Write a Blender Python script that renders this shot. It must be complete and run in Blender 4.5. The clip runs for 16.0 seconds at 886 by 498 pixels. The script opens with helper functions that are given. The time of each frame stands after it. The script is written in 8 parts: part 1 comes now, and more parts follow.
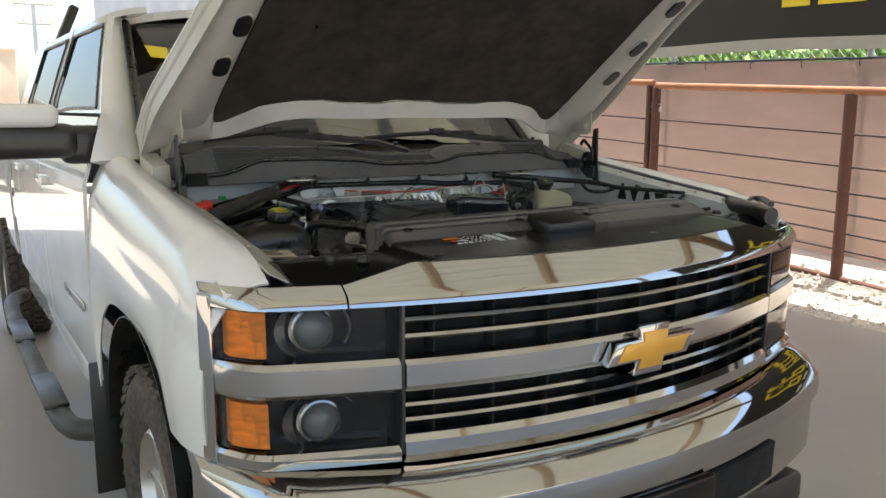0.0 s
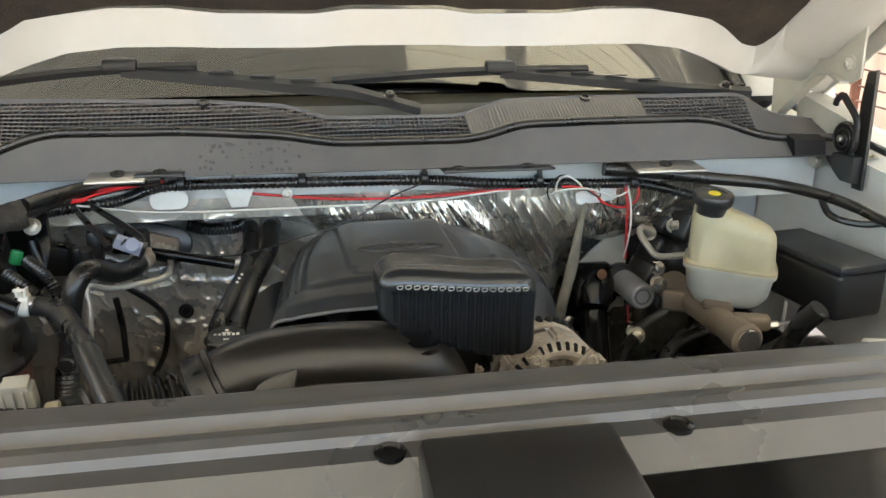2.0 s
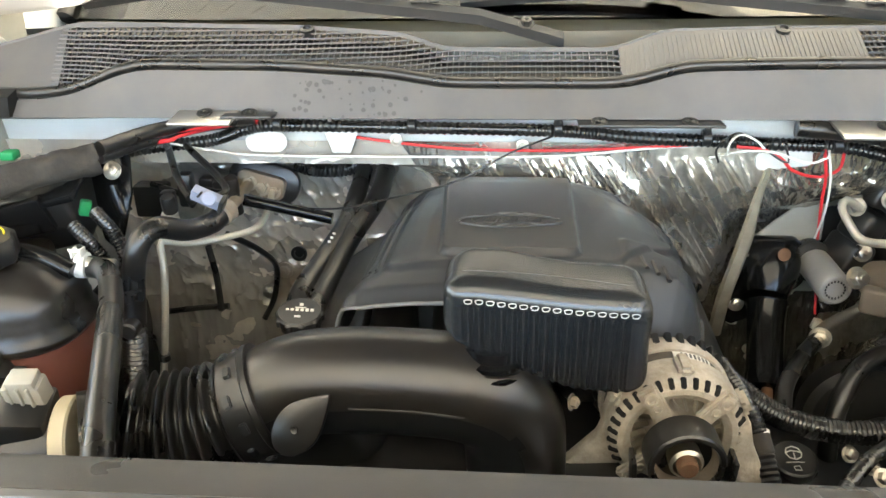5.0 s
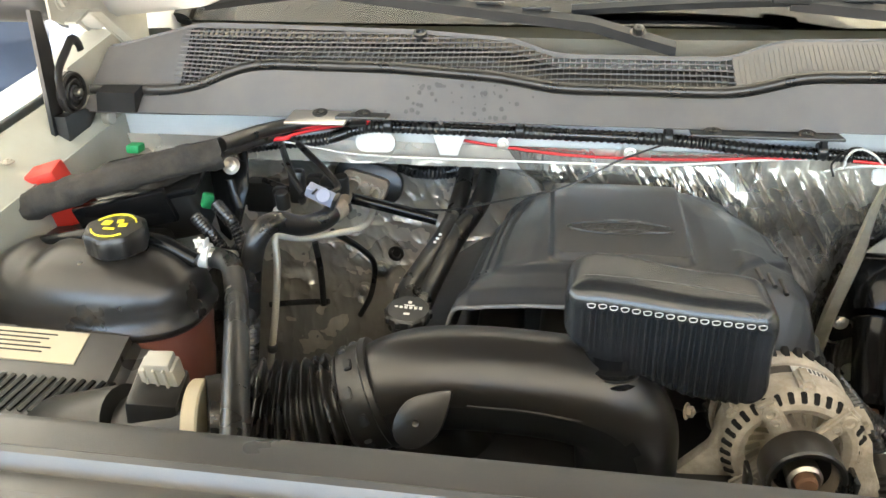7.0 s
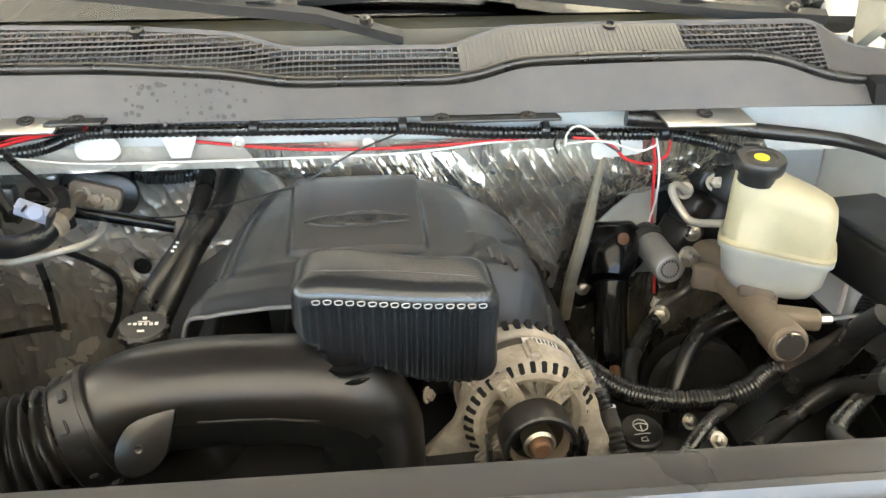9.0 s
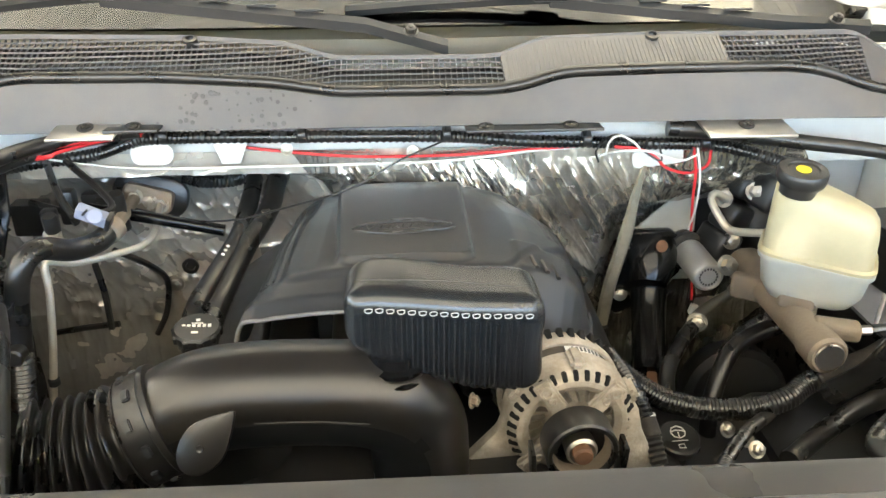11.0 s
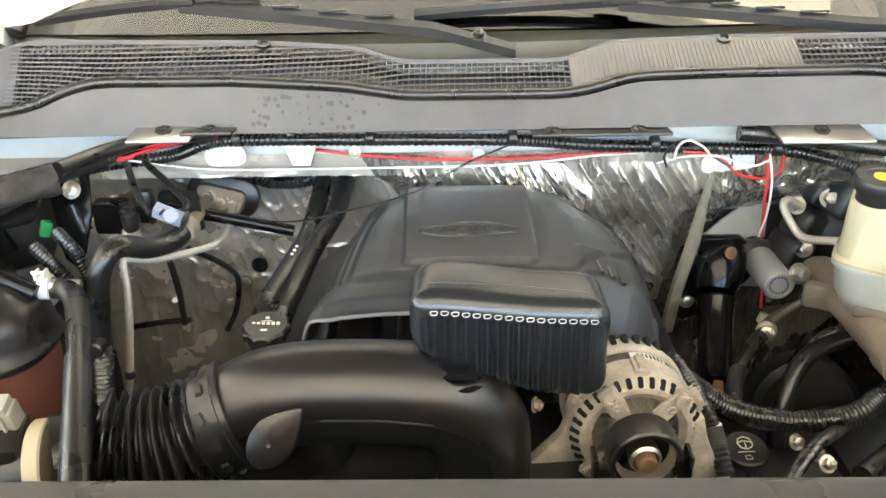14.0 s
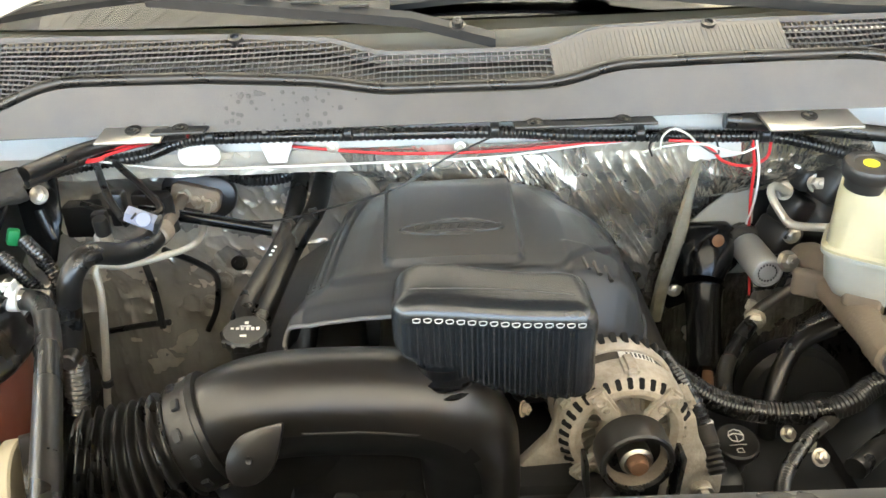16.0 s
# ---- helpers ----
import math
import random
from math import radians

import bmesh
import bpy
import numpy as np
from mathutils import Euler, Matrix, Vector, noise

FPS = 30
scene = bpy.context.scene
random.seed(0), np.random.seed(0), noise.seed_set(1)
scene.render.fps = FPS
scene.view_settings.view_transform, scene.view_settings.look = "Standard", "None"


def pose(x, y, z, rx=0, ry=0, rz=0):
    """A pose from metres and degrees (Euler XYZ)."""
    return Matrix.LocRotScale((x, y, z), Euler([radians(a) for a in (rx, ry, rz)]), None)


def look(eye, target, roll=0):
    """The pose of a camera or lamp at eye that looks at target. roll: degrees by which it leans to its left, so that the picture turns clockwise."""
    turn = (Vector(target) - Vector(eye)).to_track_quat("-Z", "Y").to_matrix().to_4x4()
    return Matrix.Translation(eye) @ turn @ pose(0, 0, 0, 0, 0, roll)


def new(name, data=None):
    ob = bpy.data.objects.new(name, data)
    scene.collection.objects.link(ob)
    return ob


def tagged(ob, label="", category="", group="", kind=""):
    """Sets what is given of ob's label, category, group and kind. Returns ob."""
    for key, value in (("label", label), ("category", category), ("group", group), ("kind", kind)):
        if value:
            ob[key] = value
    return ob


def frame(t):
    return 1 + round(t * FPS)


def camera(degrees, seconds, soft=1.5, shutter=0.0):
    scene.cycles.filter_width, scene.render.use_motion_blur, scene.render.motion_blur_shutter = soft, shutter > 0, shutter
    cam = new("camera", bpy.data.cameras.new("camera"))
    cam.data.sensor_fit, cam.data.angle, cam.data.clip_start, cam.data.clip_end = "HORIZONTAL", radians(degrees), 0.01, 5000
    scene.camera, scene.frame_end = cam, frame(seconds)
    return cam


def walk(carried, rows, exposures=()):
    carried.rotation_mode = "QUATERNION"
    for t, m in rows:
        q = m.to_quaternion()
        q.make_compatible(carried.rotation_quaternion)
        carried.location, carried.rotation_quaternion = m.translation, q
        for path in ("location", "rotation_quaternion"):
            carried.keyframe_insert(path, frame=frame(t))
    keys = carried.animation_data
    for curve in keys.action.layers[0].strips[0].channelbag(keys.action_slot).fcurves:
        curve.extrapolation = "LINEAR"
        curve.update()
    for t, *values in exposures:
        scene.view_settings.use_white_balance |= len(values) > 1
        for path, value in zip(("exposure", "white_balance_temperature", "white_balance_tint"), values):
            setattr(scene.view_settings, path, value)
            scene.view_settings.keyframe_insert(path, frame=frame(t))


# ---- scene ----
cam = camera(57.3, 16.0)
PATH = [
    (0, (-1.417, -1.35, 1.525), (-0.353, 0.31, 1.186), 0.1),
    (0.5, (-1.076, -1.036, 1.539), (-0.059, 0.65, 1.188), 0.6),
    (1, (-0.682, -0.789, 1.557), (0.219, 0.959, 1.189), 1.2),
    (1.5, (-0.38, -0.484, 1.553), (0.274, 1.351, 1.099), 1.2),
    (2, (-0.162, -0.217, 1.58), (0.189, 1.655, 0.969), 0.3),
    (2.5, (0.006, -0.072, 1.612), (0.12, 1.796, 0.905), -0.5),
    (3, (0.018, -0.025, 1.62), (0.004, 1.813, 0.832), -1.3),
    (3.5, (0.004, -0.003, 1.615), (-0.077, 1.81, 0.775), -1.9),
    (4, (0.002, 0.011, 1.609), (-0.098, 1.814, 0.751), -1.8),
    (4.5, (-0.004, 0.01, 1.609), (-0.122, 1.812, 0.75), -1.6),
    (5, (-0.011, 0.015, 1.611), (-0.176, 1.813, 0.749), -1.3),
    (5.2, (-0.016, 0.013, 1.613), (-0.216, 1.81, 0.758), -1.3),
    (7.3, (-0.07, -0.006, 1.612), (-0.386, 1.78, 0.77), -1.1),
    (7.5, (-0.066, -0.005, 1.611), (-0.331, 1.79, 0.771), -1),
    (8, (-0.037, 0.006, 1.611), (-0.131, 1.813, 0.761), -0.6),
    (8.5, (-0.005, 0.015, 1.607), (0.094, 1.818, 0.747), -0.2),
    (8.7, (0.005, 0.015, 1.607), (0.176, 1.812, 0.746), -0),
    (10.8, (-0.009, 0.004, 1.626), (0.142, 1.798, 0.757), -0),
    (11, (-0.016, 0.002, 1.631), (0.086, 1.799, 0.757), -0.2),
    (11.5, (-0.02, 0.004, 1.638), (0.004, 1.792, 0.741), -0.2),
    (12, (-0.022, 0.004, 1.639), (-0.039, 1.784, 0.726), -0.2),
    (12.5, (-0.024, 0.005, 1.638), (-0.058, 1.777, 0.712), -0.4),
    (13, (-0.028, 0.001, 1.636), (-0.072, 1.774, 0.712), -0.6),
    (13.5, (-0.027, 0.001, 1.633), (-0.067, 1.78, 0.719), -0.6),
    (14, (-0.02, -0.003, 1.636), (-0.07, 1.798, 0.767), -1.4),
    (14.5, (-0.007, 0.018, 1.643), (-0.036, 1.794, 0.725), -2.9),
    (15, (-0.006, 0.028, 1.65), (-0.051, 1.803, 0.729), -3.6),
    (15.5, (-0.016, 0.031, 1.647), (-0.051, 1.808, 0.729), -3.2),
    (16, (-0.016, 0.031, 1.645), (-0.032, 1.81, 0.73), -2.3),
]
walk(cam, [(t, look(eye, target, roll)) for t, eye, target, roll in PATH],
     [(0.0, 1.32, 6250, 10), (1.0, 1.58, 6250, 10), (1.5, 2.20, 6300, 10), (2.0, 2.88, 6450, 10), (2.5, 3.27, 6500, 10), (3.0, 3.8, 6500, 10), (4.5, 4.02, 6500, 10), (7.4, 3.80, 6500, 10), (8.2, 3.88, 6500, 10), (9.0, 3.88, 6500, 10), (12.0, 4.12, 6500, 10), (16.0, 4.1, 6500, 10)])

# ---- light ----
SUN_EL, SUN_AZ = radians(79), radians(82)
world = bpy.data.worlds.new("sky")
scene.world = world
world.use_nodes = True
wn = world.node_tree
wn.nodes.clear()
sky = wn.nodes.new("ShaderNodeTexSky")
sky.sky_type, sky.sun_disc = "NISHITA", False
sky.sun_elevation, sky.sun_rotation = SUN_EL, SUN_AZ
sky.air_density, sky.dust_density = 1.2, 2.5
bg = wn.nodes.new("ShaderNodeBackground")
bg.inputs["Strength"].default_value = 0.15
wo = wn.nodes.new("ShaderNodeOutputWorld")
wn.links.new(sky.outputs[0], bg.inputs["Color"])
wn.links.new(bg.outputs[0], wo.inputs["Surface"])
sun = new("sun", bpy.data.lights.new("sun", "SUN"))
sun.data.energy, sun.data.angle, sun.data.color = 5.0, radians(0.6), (1.0, 0.95, 0.87)
sun_dir = Vector((math.sin(SUN_AZ) * math.cos(SUN_EL), math.cos(SUN_AZ) * math.cos(SUN_EL), math.sin(SUN_EL)))
sun.matrix_world = look(sun_dir * 30, (0, 0, 0))


# ---- materials ----
def mat(name, color, rough=0.5, metal=0.0, var=0.18, scale=6.0, bump=0.05, bscale=180.0, rvar=0.12, dust=0.0,
        dust_color=(0.32, 0.26, 0.19), coat=0.0, trans=0.0, ior=1.45, sss=0.0, stretch=(1, 1, 1), emit=0.0):
    """A plain material: colour with slow and fine variation, uneven roughness, fine relief and a film of dust."""
    m = bpy.data.materials.new(name)
    m.use_nodes = True
    nt = m.node_tree
    n, l = nt.nodes, nt.links
    b = n["Principled BSDF"]
    b.inputs["Metallic"].default_value = metal
    b.inputs["IOR"].default_value = ior
    if coat:
        b.inputs["Coat Weight"].default_value = coat
        b.inputs["Coat Roughness"].default_value = 0.04
    if trans:
        b.inputs["Transmission Weight"].default_value = trans
    if sss:
        b.inputs["Subsurface Weight"].default_value = sss
        b.inputs["Subsurface Radius"].default_value = (0.02, 0.018, 0.012)
    tc = n.new("ShaderNodeTexCoord")
    mp = n.new("ShaderNodeMapping")
    mp.inputs["Scale"].default_value = stretch
    l.new(tc.outputs["Object"], mp.inputs["Vector"])

    def noise_at(s, detail=4.0, rough_=0.55):
        t = n.new("ShaderNodeTexNoise")
        t.inputs["Scale"].default_value, t.inputs["Detail"].default_value, t.inputs["Roughness"].default_value = s, detail, rough_
        l.new(mp.outputs[0], t.inputs["Vector"])
        return t

    slow, fine = noise_at(scale), noise_at(bscale, 3.0, 0.6)
    ramp = n.new("ShaderNodeMapRange")
    ramp.inputs["From Min"].default_value, ramp.inputs["From Max"].default_value = 0.3, 0.7
    ramp.inputs["To Min"].default_value, ramp.inputs["To Max"].default_value = 1 - var, 1 + var
    l.new(slow.outputs["Fac"], ramp.inputs["Value"])
    mul = n.new("ShaderNodeVectorMath")
    mul.operation = "SCALE"
    mul.inputs[0].default_value = color[:3]
    l.new(ramp.outputs[0], mul.inputs["Scale"])
    col = mul.outputs[0]
    if dust:
        film = noise_at(scale * 2.3, 8.0, 0.65)
        dr = n.new("ShaderNodeMapRange")
        dr.inputs["From Min"].default_value, dr.inputs["From Max"].default_value = 0.35, 0.75
        dr.inputs["To Max"].default_value = dust
        l.new(film.outputs["Fac"], dr.inputs["Value"])
        mix = n.new("ShaderNodeMix")
        mix.data_type = "RGBA"
        mix.inputs["B"].default_value = (*dust_color, 1)
        l.new(dr.outputs[0], mix.inputs["Factor"])
        l.new(col, mix.inputs["A"])
        col = mix.outputs["Result"]
    l.new(col, b.inputs["Base Color"])
    rr = n.new("ShaderNodeMapRange")
    rr.inputs["From Min"].default_value, rr.inputs["From Max"].default_value = 0.3, 0.7
    rr.inputs["To Min"].default_value, rr.inputs["To Max"].default_value = max(rough - rvar * rough, 0.0), min(rough + rvar, 1)
    l.new(slow.outputs["Fac"], rr.inputs["Value"])
    l.new(rr.outputs[0], b.inputs["Roughness"])
    if bump:
        bp = n.new("ShaderNodeBump")
        bp.inputs["Strength"].default_value, bp.inputs["Distance"].default_value = bump, 0.002
        l.new(fine.outputs["Fac"], bp.inputs["Height"])
        l.new(bp.outputs[0], b.inputs["Normal"])
    if emit:
        b.inputs["Emission Color"].default_value = (*color, 1)
        b.inputs["Emission Strength"].default_value = emit
    return m


WHITE = mat("white paint", (0.78, 0.78, 0.76), 0.22, 0, 0.03, 2, 0.0, 300, 0.05, 0.05, coat=0.8)
WHITE_IN = mat("white inner paint", (0.70, 0.71, 0.69), 0.38, 0, 0.06, 5, 0.02, 200, 0.1, 0.18, coat=0.3)
PRIMER = mat("grey green inner paint", (0.42, 0.43, 0.37), 0.5, 0, 0.12, 5, 0.02, 200, 0.1, 0.3)
CHROME = mat("chrome", (0.47, 0.465, 0.45), 0.03, 1, 0.03, 4, 0.0, 100, 0.03)
CHROME_DULL = mat("satin chrome", (0.48, 0.47, 0.45), 0.14, 1, 0.05, 4, 0.0, 100, 0.08)
BLACK = mat("black plastic", (0.014, 0.014, 0.014), 0.30, 0, 0.25, 8, 0.08, 500, 0.08, 0.03, ior=1.6)
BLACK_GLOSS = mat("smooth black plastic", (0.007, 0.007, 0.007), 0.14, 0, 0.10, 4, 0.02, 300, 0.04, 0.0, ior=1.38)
COVER_BLACK = mat("dark grey cover plastic", (0.064, 0.063, 0.061), 0.28, 0, 0.15, 7, 0.06, 600, 0.12, 0.06, ior=1.75)
COVER_GREY = mat("charcoal engine cover plastic", (0.026, 0.029, 0.033), 0.36, 0, 0.1, 6, 0.12, 900, 0.06, 0.04)
LIP = mat("pale grey edge of the cover plastic", (0.20, 0.20, 0.20), 0.4, 0, 0.1, 20, 0.1, 400)
# near-black that paints the shade inside openings; the cowl's end clip uses it too
SHADOW_BLACK = mat("matt black, mostly for slot shade", (0.006, 0.006, 0.006), 0.8, 0, 0.1, 20, 0.0)
CAST_DARK = mat("dark stator steel", (0.045, 0.040, 0.035), 0.6, 0.3, 0.2, 20, 0.2, 200, 0.1, 0.25)
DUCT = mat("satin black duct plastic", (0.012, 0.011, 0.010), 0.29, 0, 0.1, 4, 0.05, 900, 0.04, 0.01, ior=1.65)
# darker than DUCT: the shade under the duct is put into this colour
DUCT_SHADED = mat("matt duct plastic, underside shade in its black", (0.006, 0.0065, 0.007), 0.55, 0, 0.1, 6, 0.05, 700)
DUCT_SATIN = mat("satin black resonator plastic", (0.016, 0.018, 0.020), 0.22, 0, 0.1, 5, 0.06, 900, 0.05, 0.02, ior=1.65)
COWL = mat("weathered grey cowl plastic", (0.105, 0.103, 0.104), 0.48, 0, 0.12, 7, 0.25, 700, 0.1, 0.12)
COWL_WET = mat("spotted cowl plastic", (0.062, 0.060, 0.060), 0.42, 0, 0.12, 7, 0.2, 700, 0.1, 0.05)
RUBBER = mat("black rubber", (0.011, 0.011, 0.011), 0.26, 0, 0.3, 20, 0.05, 300, 0.1, 0.04, ior=1.58)
CLOTH = mat("crinkled black cloth tape", (0.026, 0.024, 0.022), 0.8, 0, 0.25, 20, 0.5, 240, 0.1, 0.10)
TYRE = mat("tyre rubber", (0.030, 0.029, 0.028), 0.75, 0, 0.2, 20, 0.3, 200, 0.1, 0.35)
LOOM = mat("ribbed loom plastic", (0.011, 0.011, 0.011), 0.24, 0, 0.2, 20, 0.0, 200, 0.1, 0.03, ior=1.7)
ALU = mat("oxidised cast aluminium", (0.54, 0.50, 0.43), 0.60, 0.25, 0.25, 26, 0.7, 200, 0.15, 0.75, (0.30, 0.235, 0.16))
PALE_PIPE = mat("pale brushed aluminium pipe", (0.68, 0.64, 0.55), 0.34, 0.45, 0.08, 20, 0.05, 300, 0.1, 0.12)
ALU_CLEAN = mat("bare aluminium", (0.66, 0.64, 0.60), 0.30, 1, 0.1, 15, 0.05, 200, 0.15, 0.12)
SILVER = mat("satin silver metal", (0.60, 0.59, 0.57), 0.40, 0.55, 0.1, 15, 0.05, 200, 0.1, 0.1)
LAMP_CHROME = mat("lamp reflector chrome", (0.90, 0.90, 0.88), 0.24, 1, 0.03, 4, 0.0)
STEEL = mat("zinc steel", (0.55, 0.52, 0.46), 0.36, 1, 0.15, 25, 0.1, 260, 0.15, 0.15)
CAST = mat("dusty cast iron", (0.30, 0.25, 0.20), 0.7, 0.4, 0.2, 15, 0.5, 220, 0.1, 0.6)
DARK_GREY = mat("dark grey step plastic", (0.040, 0.040, 0.040), 0.45, 0, 0.12, 8, 0.2, 300, 0.1, 0.15)
RUST = mat("rusty steel", (0.20, 0.10, 0.055), 0.75, 0.3, 0.3, 25, 0.4, 200, 0.1, 0.2)
MILKY_WHITE = mat("milky white plastic", (0.52, 0.53, 0.47), 0.34, 0, 0.10, 14, 0.03, 200, 0.1, 0.10, sss=0.35)
MILKY = mat("milky yellowed plastic", (0.50, 0.45, 0.29), 0.36, 0, 0.12, 14, 0.03, 200, 0.1, 0.08, sss=0.35)
TANK_TOP = mat("satin brown-black tank plastic", (0.018, 0.016, 0.014), 0.27, 0, 0.15, 9, 0.08, 500, 0.06, 0.05, ior=1.6)
BROWN_TANK = mat("red brown translucent plastic", (0.21, 0.075, 0.055), 0.34, 0, 0.12, 9, 0.05, 250, 0.1, 0.10)
RED = mat("red plastic", (0.62, 0.035, 0.02), 0.38, 0, 0.06, 8, 0.02, 200)
RED_WIRE = mat("red wire", (0.65, 0.03, 0.035), 0.35, 0, 0.05, 8, 0.0)
WHITE_WIRE = mat("white wire", (0.78, 0.77, 0.72), 0.4, 0, 0.05, 8, 0.0)
GREEN = mat("green plastic", (0.02, 0.30, 0.10), 0.4, 0, 0.1, 8, 0.0)
ORANGE = mat("amber lens", (0.95, 0.30, 0.03), 0.35, 0, 0.25, 22, 0.5, 90, 0.1, stretch=(1, 1, 4))
GOLD = mat("gold emblem", (0.72, 0.38, 0.04), 0.30, 0.25, 0.05, 12, 0.1, 400, coat=0.6)
YELLOW = mat("yellow print", (0.86, 0.70, 0.04), 0.5, 0, 0.05, 8, 0.0)
PLUG = mat("pale grey plug plastic", (0.40, 0.385, 0.33), 0.5, 0, 0.06, 12, 0.05)
LABEL_W = mat("white print", (0.75, 0.74, 0.70), 0.5, 0, 0.05, 8, 0.0)
LABEL_O = mat("orange print", (0.80, 0.25, 0.03), 0.5, 0, 0.05, 8, 0.0)
LABEL_R = mat("red print", (0.55, 0.04, 0.04), 0.5, 0, 0.05, 8, 0.0)
LABEL_TAN = mat("tan paper label", (0.62, 0.55, 0.40), 0.6, 0, 0.06, 8, 0.0)
LAVENDER = mat("pale lavender plastic", (0.27, 0.29, 0.38), 0.4, 0, 0.06, 8, 0.0)
INSUL = mat("black hood insulation felt", (0.020, 0.0175, 0.015), 0.85, 0, 0.35, 4, 0.6, 300, 0.08, 0.46, (0.125, 0.092, 0.063))
CONCRETE = mat("sealed concrete", (0.38, 0.345, 0.30), 0.42, 0, 0.12, 0.8, 0.1, 60, 0.25, 0.25, (0.30, 0.26, 0.21))
PIPE = mat("rust red painted pipe", (0.115, 0.040, 0.022), 0.45, 0, 0.2, 6, 0.15, 90, 0.1, 0.12)
# pale beige-brown: part of the windshield's canopy reflection is put into the dash
DASH = mat("brown grey dash lightened for reflections", (0.30, 0.255, 0.19), 0.7, 0, 0.15, 4, 0.1)
WIPER = mat("satin black wiper plastic", (0.020, 0.022, 0.024), 0.42, 0, 0.15, 9, 0.1, 600, 0.08, 0.03)
HINGE = mat("dusty off-white hinge paint", (0.48, 0.475, 0.41), 0.5, 0, 0.12, 9, 0.05, 200, 0.1, 0.35)
HOOD_IN = mat("cream inner hood paint", (0.535, 0.525, 0.485), 0.42, 0, 0.06, 5, 0.02, 200, 0.1, 0.15, coat=0.2)
DARK_IN = mat("dark cabin trim", (0.03, 0.028, 0.026), 0.8, 0, 0.2, 4, 0.1)
BRAID = mat("braided tin strap", (0.46, 0.42, 0.32), 0.5, 0.8, 0.2, 30, 0.9, 380, 0.1, 0.2)
# lighter copy of PIPE: sunshine on the top pipes is put into the colour
PIPE_TOP = mat("orange pipe with sunlight in its colour", (0.42, 0.17, 0.075), 0.45, 0, 0.15, 6, 0.15, 90, 0.1, 0.1)
CABLE = mat("dark rusted steel cable", (0.055, 0.030, 0.022), 0.6, 0.2, 0.2, 12, 0.2, 200)
BLUE = mat("blue plastic drum", (0.035, 0.055, 0.10), 0.45, 0, 0.1, 5, 0.05)
TAN_METAL = mat("tan painted sheet metal", (0.60, 0.50, 0.36), 0.55, 0, 0.07, 1.2, 0.05, 40, 0.1, 0.15)


def glass(name, color, rough=0.0, tint=0.35, ior=1.7):
    """Tinted glazing: a sharp reflection over see-through colour."""
    m = bpy.data.materials.new(name)
    m.use_nodes = True
    n, l = m.node_tree.nodes, m.node_tree.links
    out = n["Material Output"]
    n.remove(n["Principled BSDF"])
    tr, gl, mx, fr = n.new("ShaderNodeBsdfTransparent"), n.new("ShaderNodeBsdfGlossy"), n.new("ShaderNodeMixShader"), n.new("ShaderNodeFresnel")
    tr.inputs["Color"].default_value = (*[c * tint for c in color], 1)
    gl.inputs["Roughness"].default_value = rough
    fr.inputs["IOR"].default_value = ior
    l.new(fr.outputs[0], mx.inputs["Fac"])
    l.new(tr.outputs[0], mx.inputs[1])
    l.new(gl.outputs[0], mx.inputs[2])
    l.new(mx.outputs[0], out.inputs["Surface"])
    return m


WINDSHIELD = glass("windshield glass", (0.8, 0.85, 0.75), 0.01, 0.5)
SIDE_GLASS = glass("dark side glass", (0.5, 0.5, 0.45), 0.01, 0.25)
LENS = glass("clear lamp lens", (1, 1, 1), 0.0, 0.9, 1.28)


def foil_material(name, metal, dust, film, size, turn, scale, deep):
    """Creased foil, silver with warm blotches of dust and of painted-in tan reflections; size: of the folds, turn:
    which way they run.
    """
    m = mat(name, (0.84, 0.80, 0.72), 0.20, metal, 0.30, 7, 0.0, 60, 0.16, dust, film)
    n, l = m.node_tree.nodes, m.node_tree.links
    b = n["Principled BSDF"]
    tc = n.new("ShaderNodeTexCoord")
    mp = n.new("ShaderNodeMapping")
    mp.inputs["Rotation"].default_value, mp.inputs["Scale"].default_value = (0, radians(turn), 0), scale
    l.new(tc.outputs["Object"], mp.inputs["Vector"])
    z = n.new("ShaderNodeTexNoise")
    z.noise_type = "RIDGED_MULTIFRACTAL"
    z.inputs["Scale"].default_value, z.inputs["Detail"].default_value = size, 3
    l.new(mp.outputs[0], z.inputs["Vector"])
    bp = n.new("ShaderNodeBump")
    bp.inputs["Strength"].default_value, bp.inputs["Distance"].default_value = 1.0, deep
    l.new(z.outputs["Fac"], bp.inputs["Height"])
    l.new(bp.outputs[0], b.inputs["Normal"])
    return m


FOIL = foil_material("foil heat shield", 0.86, 0.85, (0.20, 0.155, 0.09), 30, -32, (4.0, 1.0, 0.8), 0.004)
FOIL_DULL = foil_material("dusty foil heat shield", 0.50, 0.28, (0.52, 0.46, 0.34), 15, 20, (1.0, 1.0, 1.6), 0.004)


# ---- building helpers ----
HOME = {}


def thing(name, at, label, category, group="", kind=""):
    ob = tagged(new(name), label, category, group, kind)
    ob.location = at
    HOME[ob] = Vector(at)
    return ob


def link_mesh(name, bm, material, origin, sharp=38):
    me = bpy.data.meshes.new(name)
    bmesh.ops.recalc_face_normals(bm, faces=bm.faces)
    bm.to_mesh(me)
    bm.free()
    me.transform(Matrix.Translation(-Vector(origin)))
    for m in material if isinstance(material, (list, tuple)) else [material]:
        me.materials.append(m)
    me.shade_smooth()
    me.set_sharp_from_angle(angle=radians(sharp))
    return new(name, me)


def part(name, bm, material, parent, label="", sharp=38):
    """ONE mesh, modelled in the world's place, under a thing or a part."""
    ob = link_mesh(name, bm, material, HOME[parent], sharp)
    ob.parent = parent
    HOME[ob] = HOME[parent]
    return tagged(ob, label) if label else ob


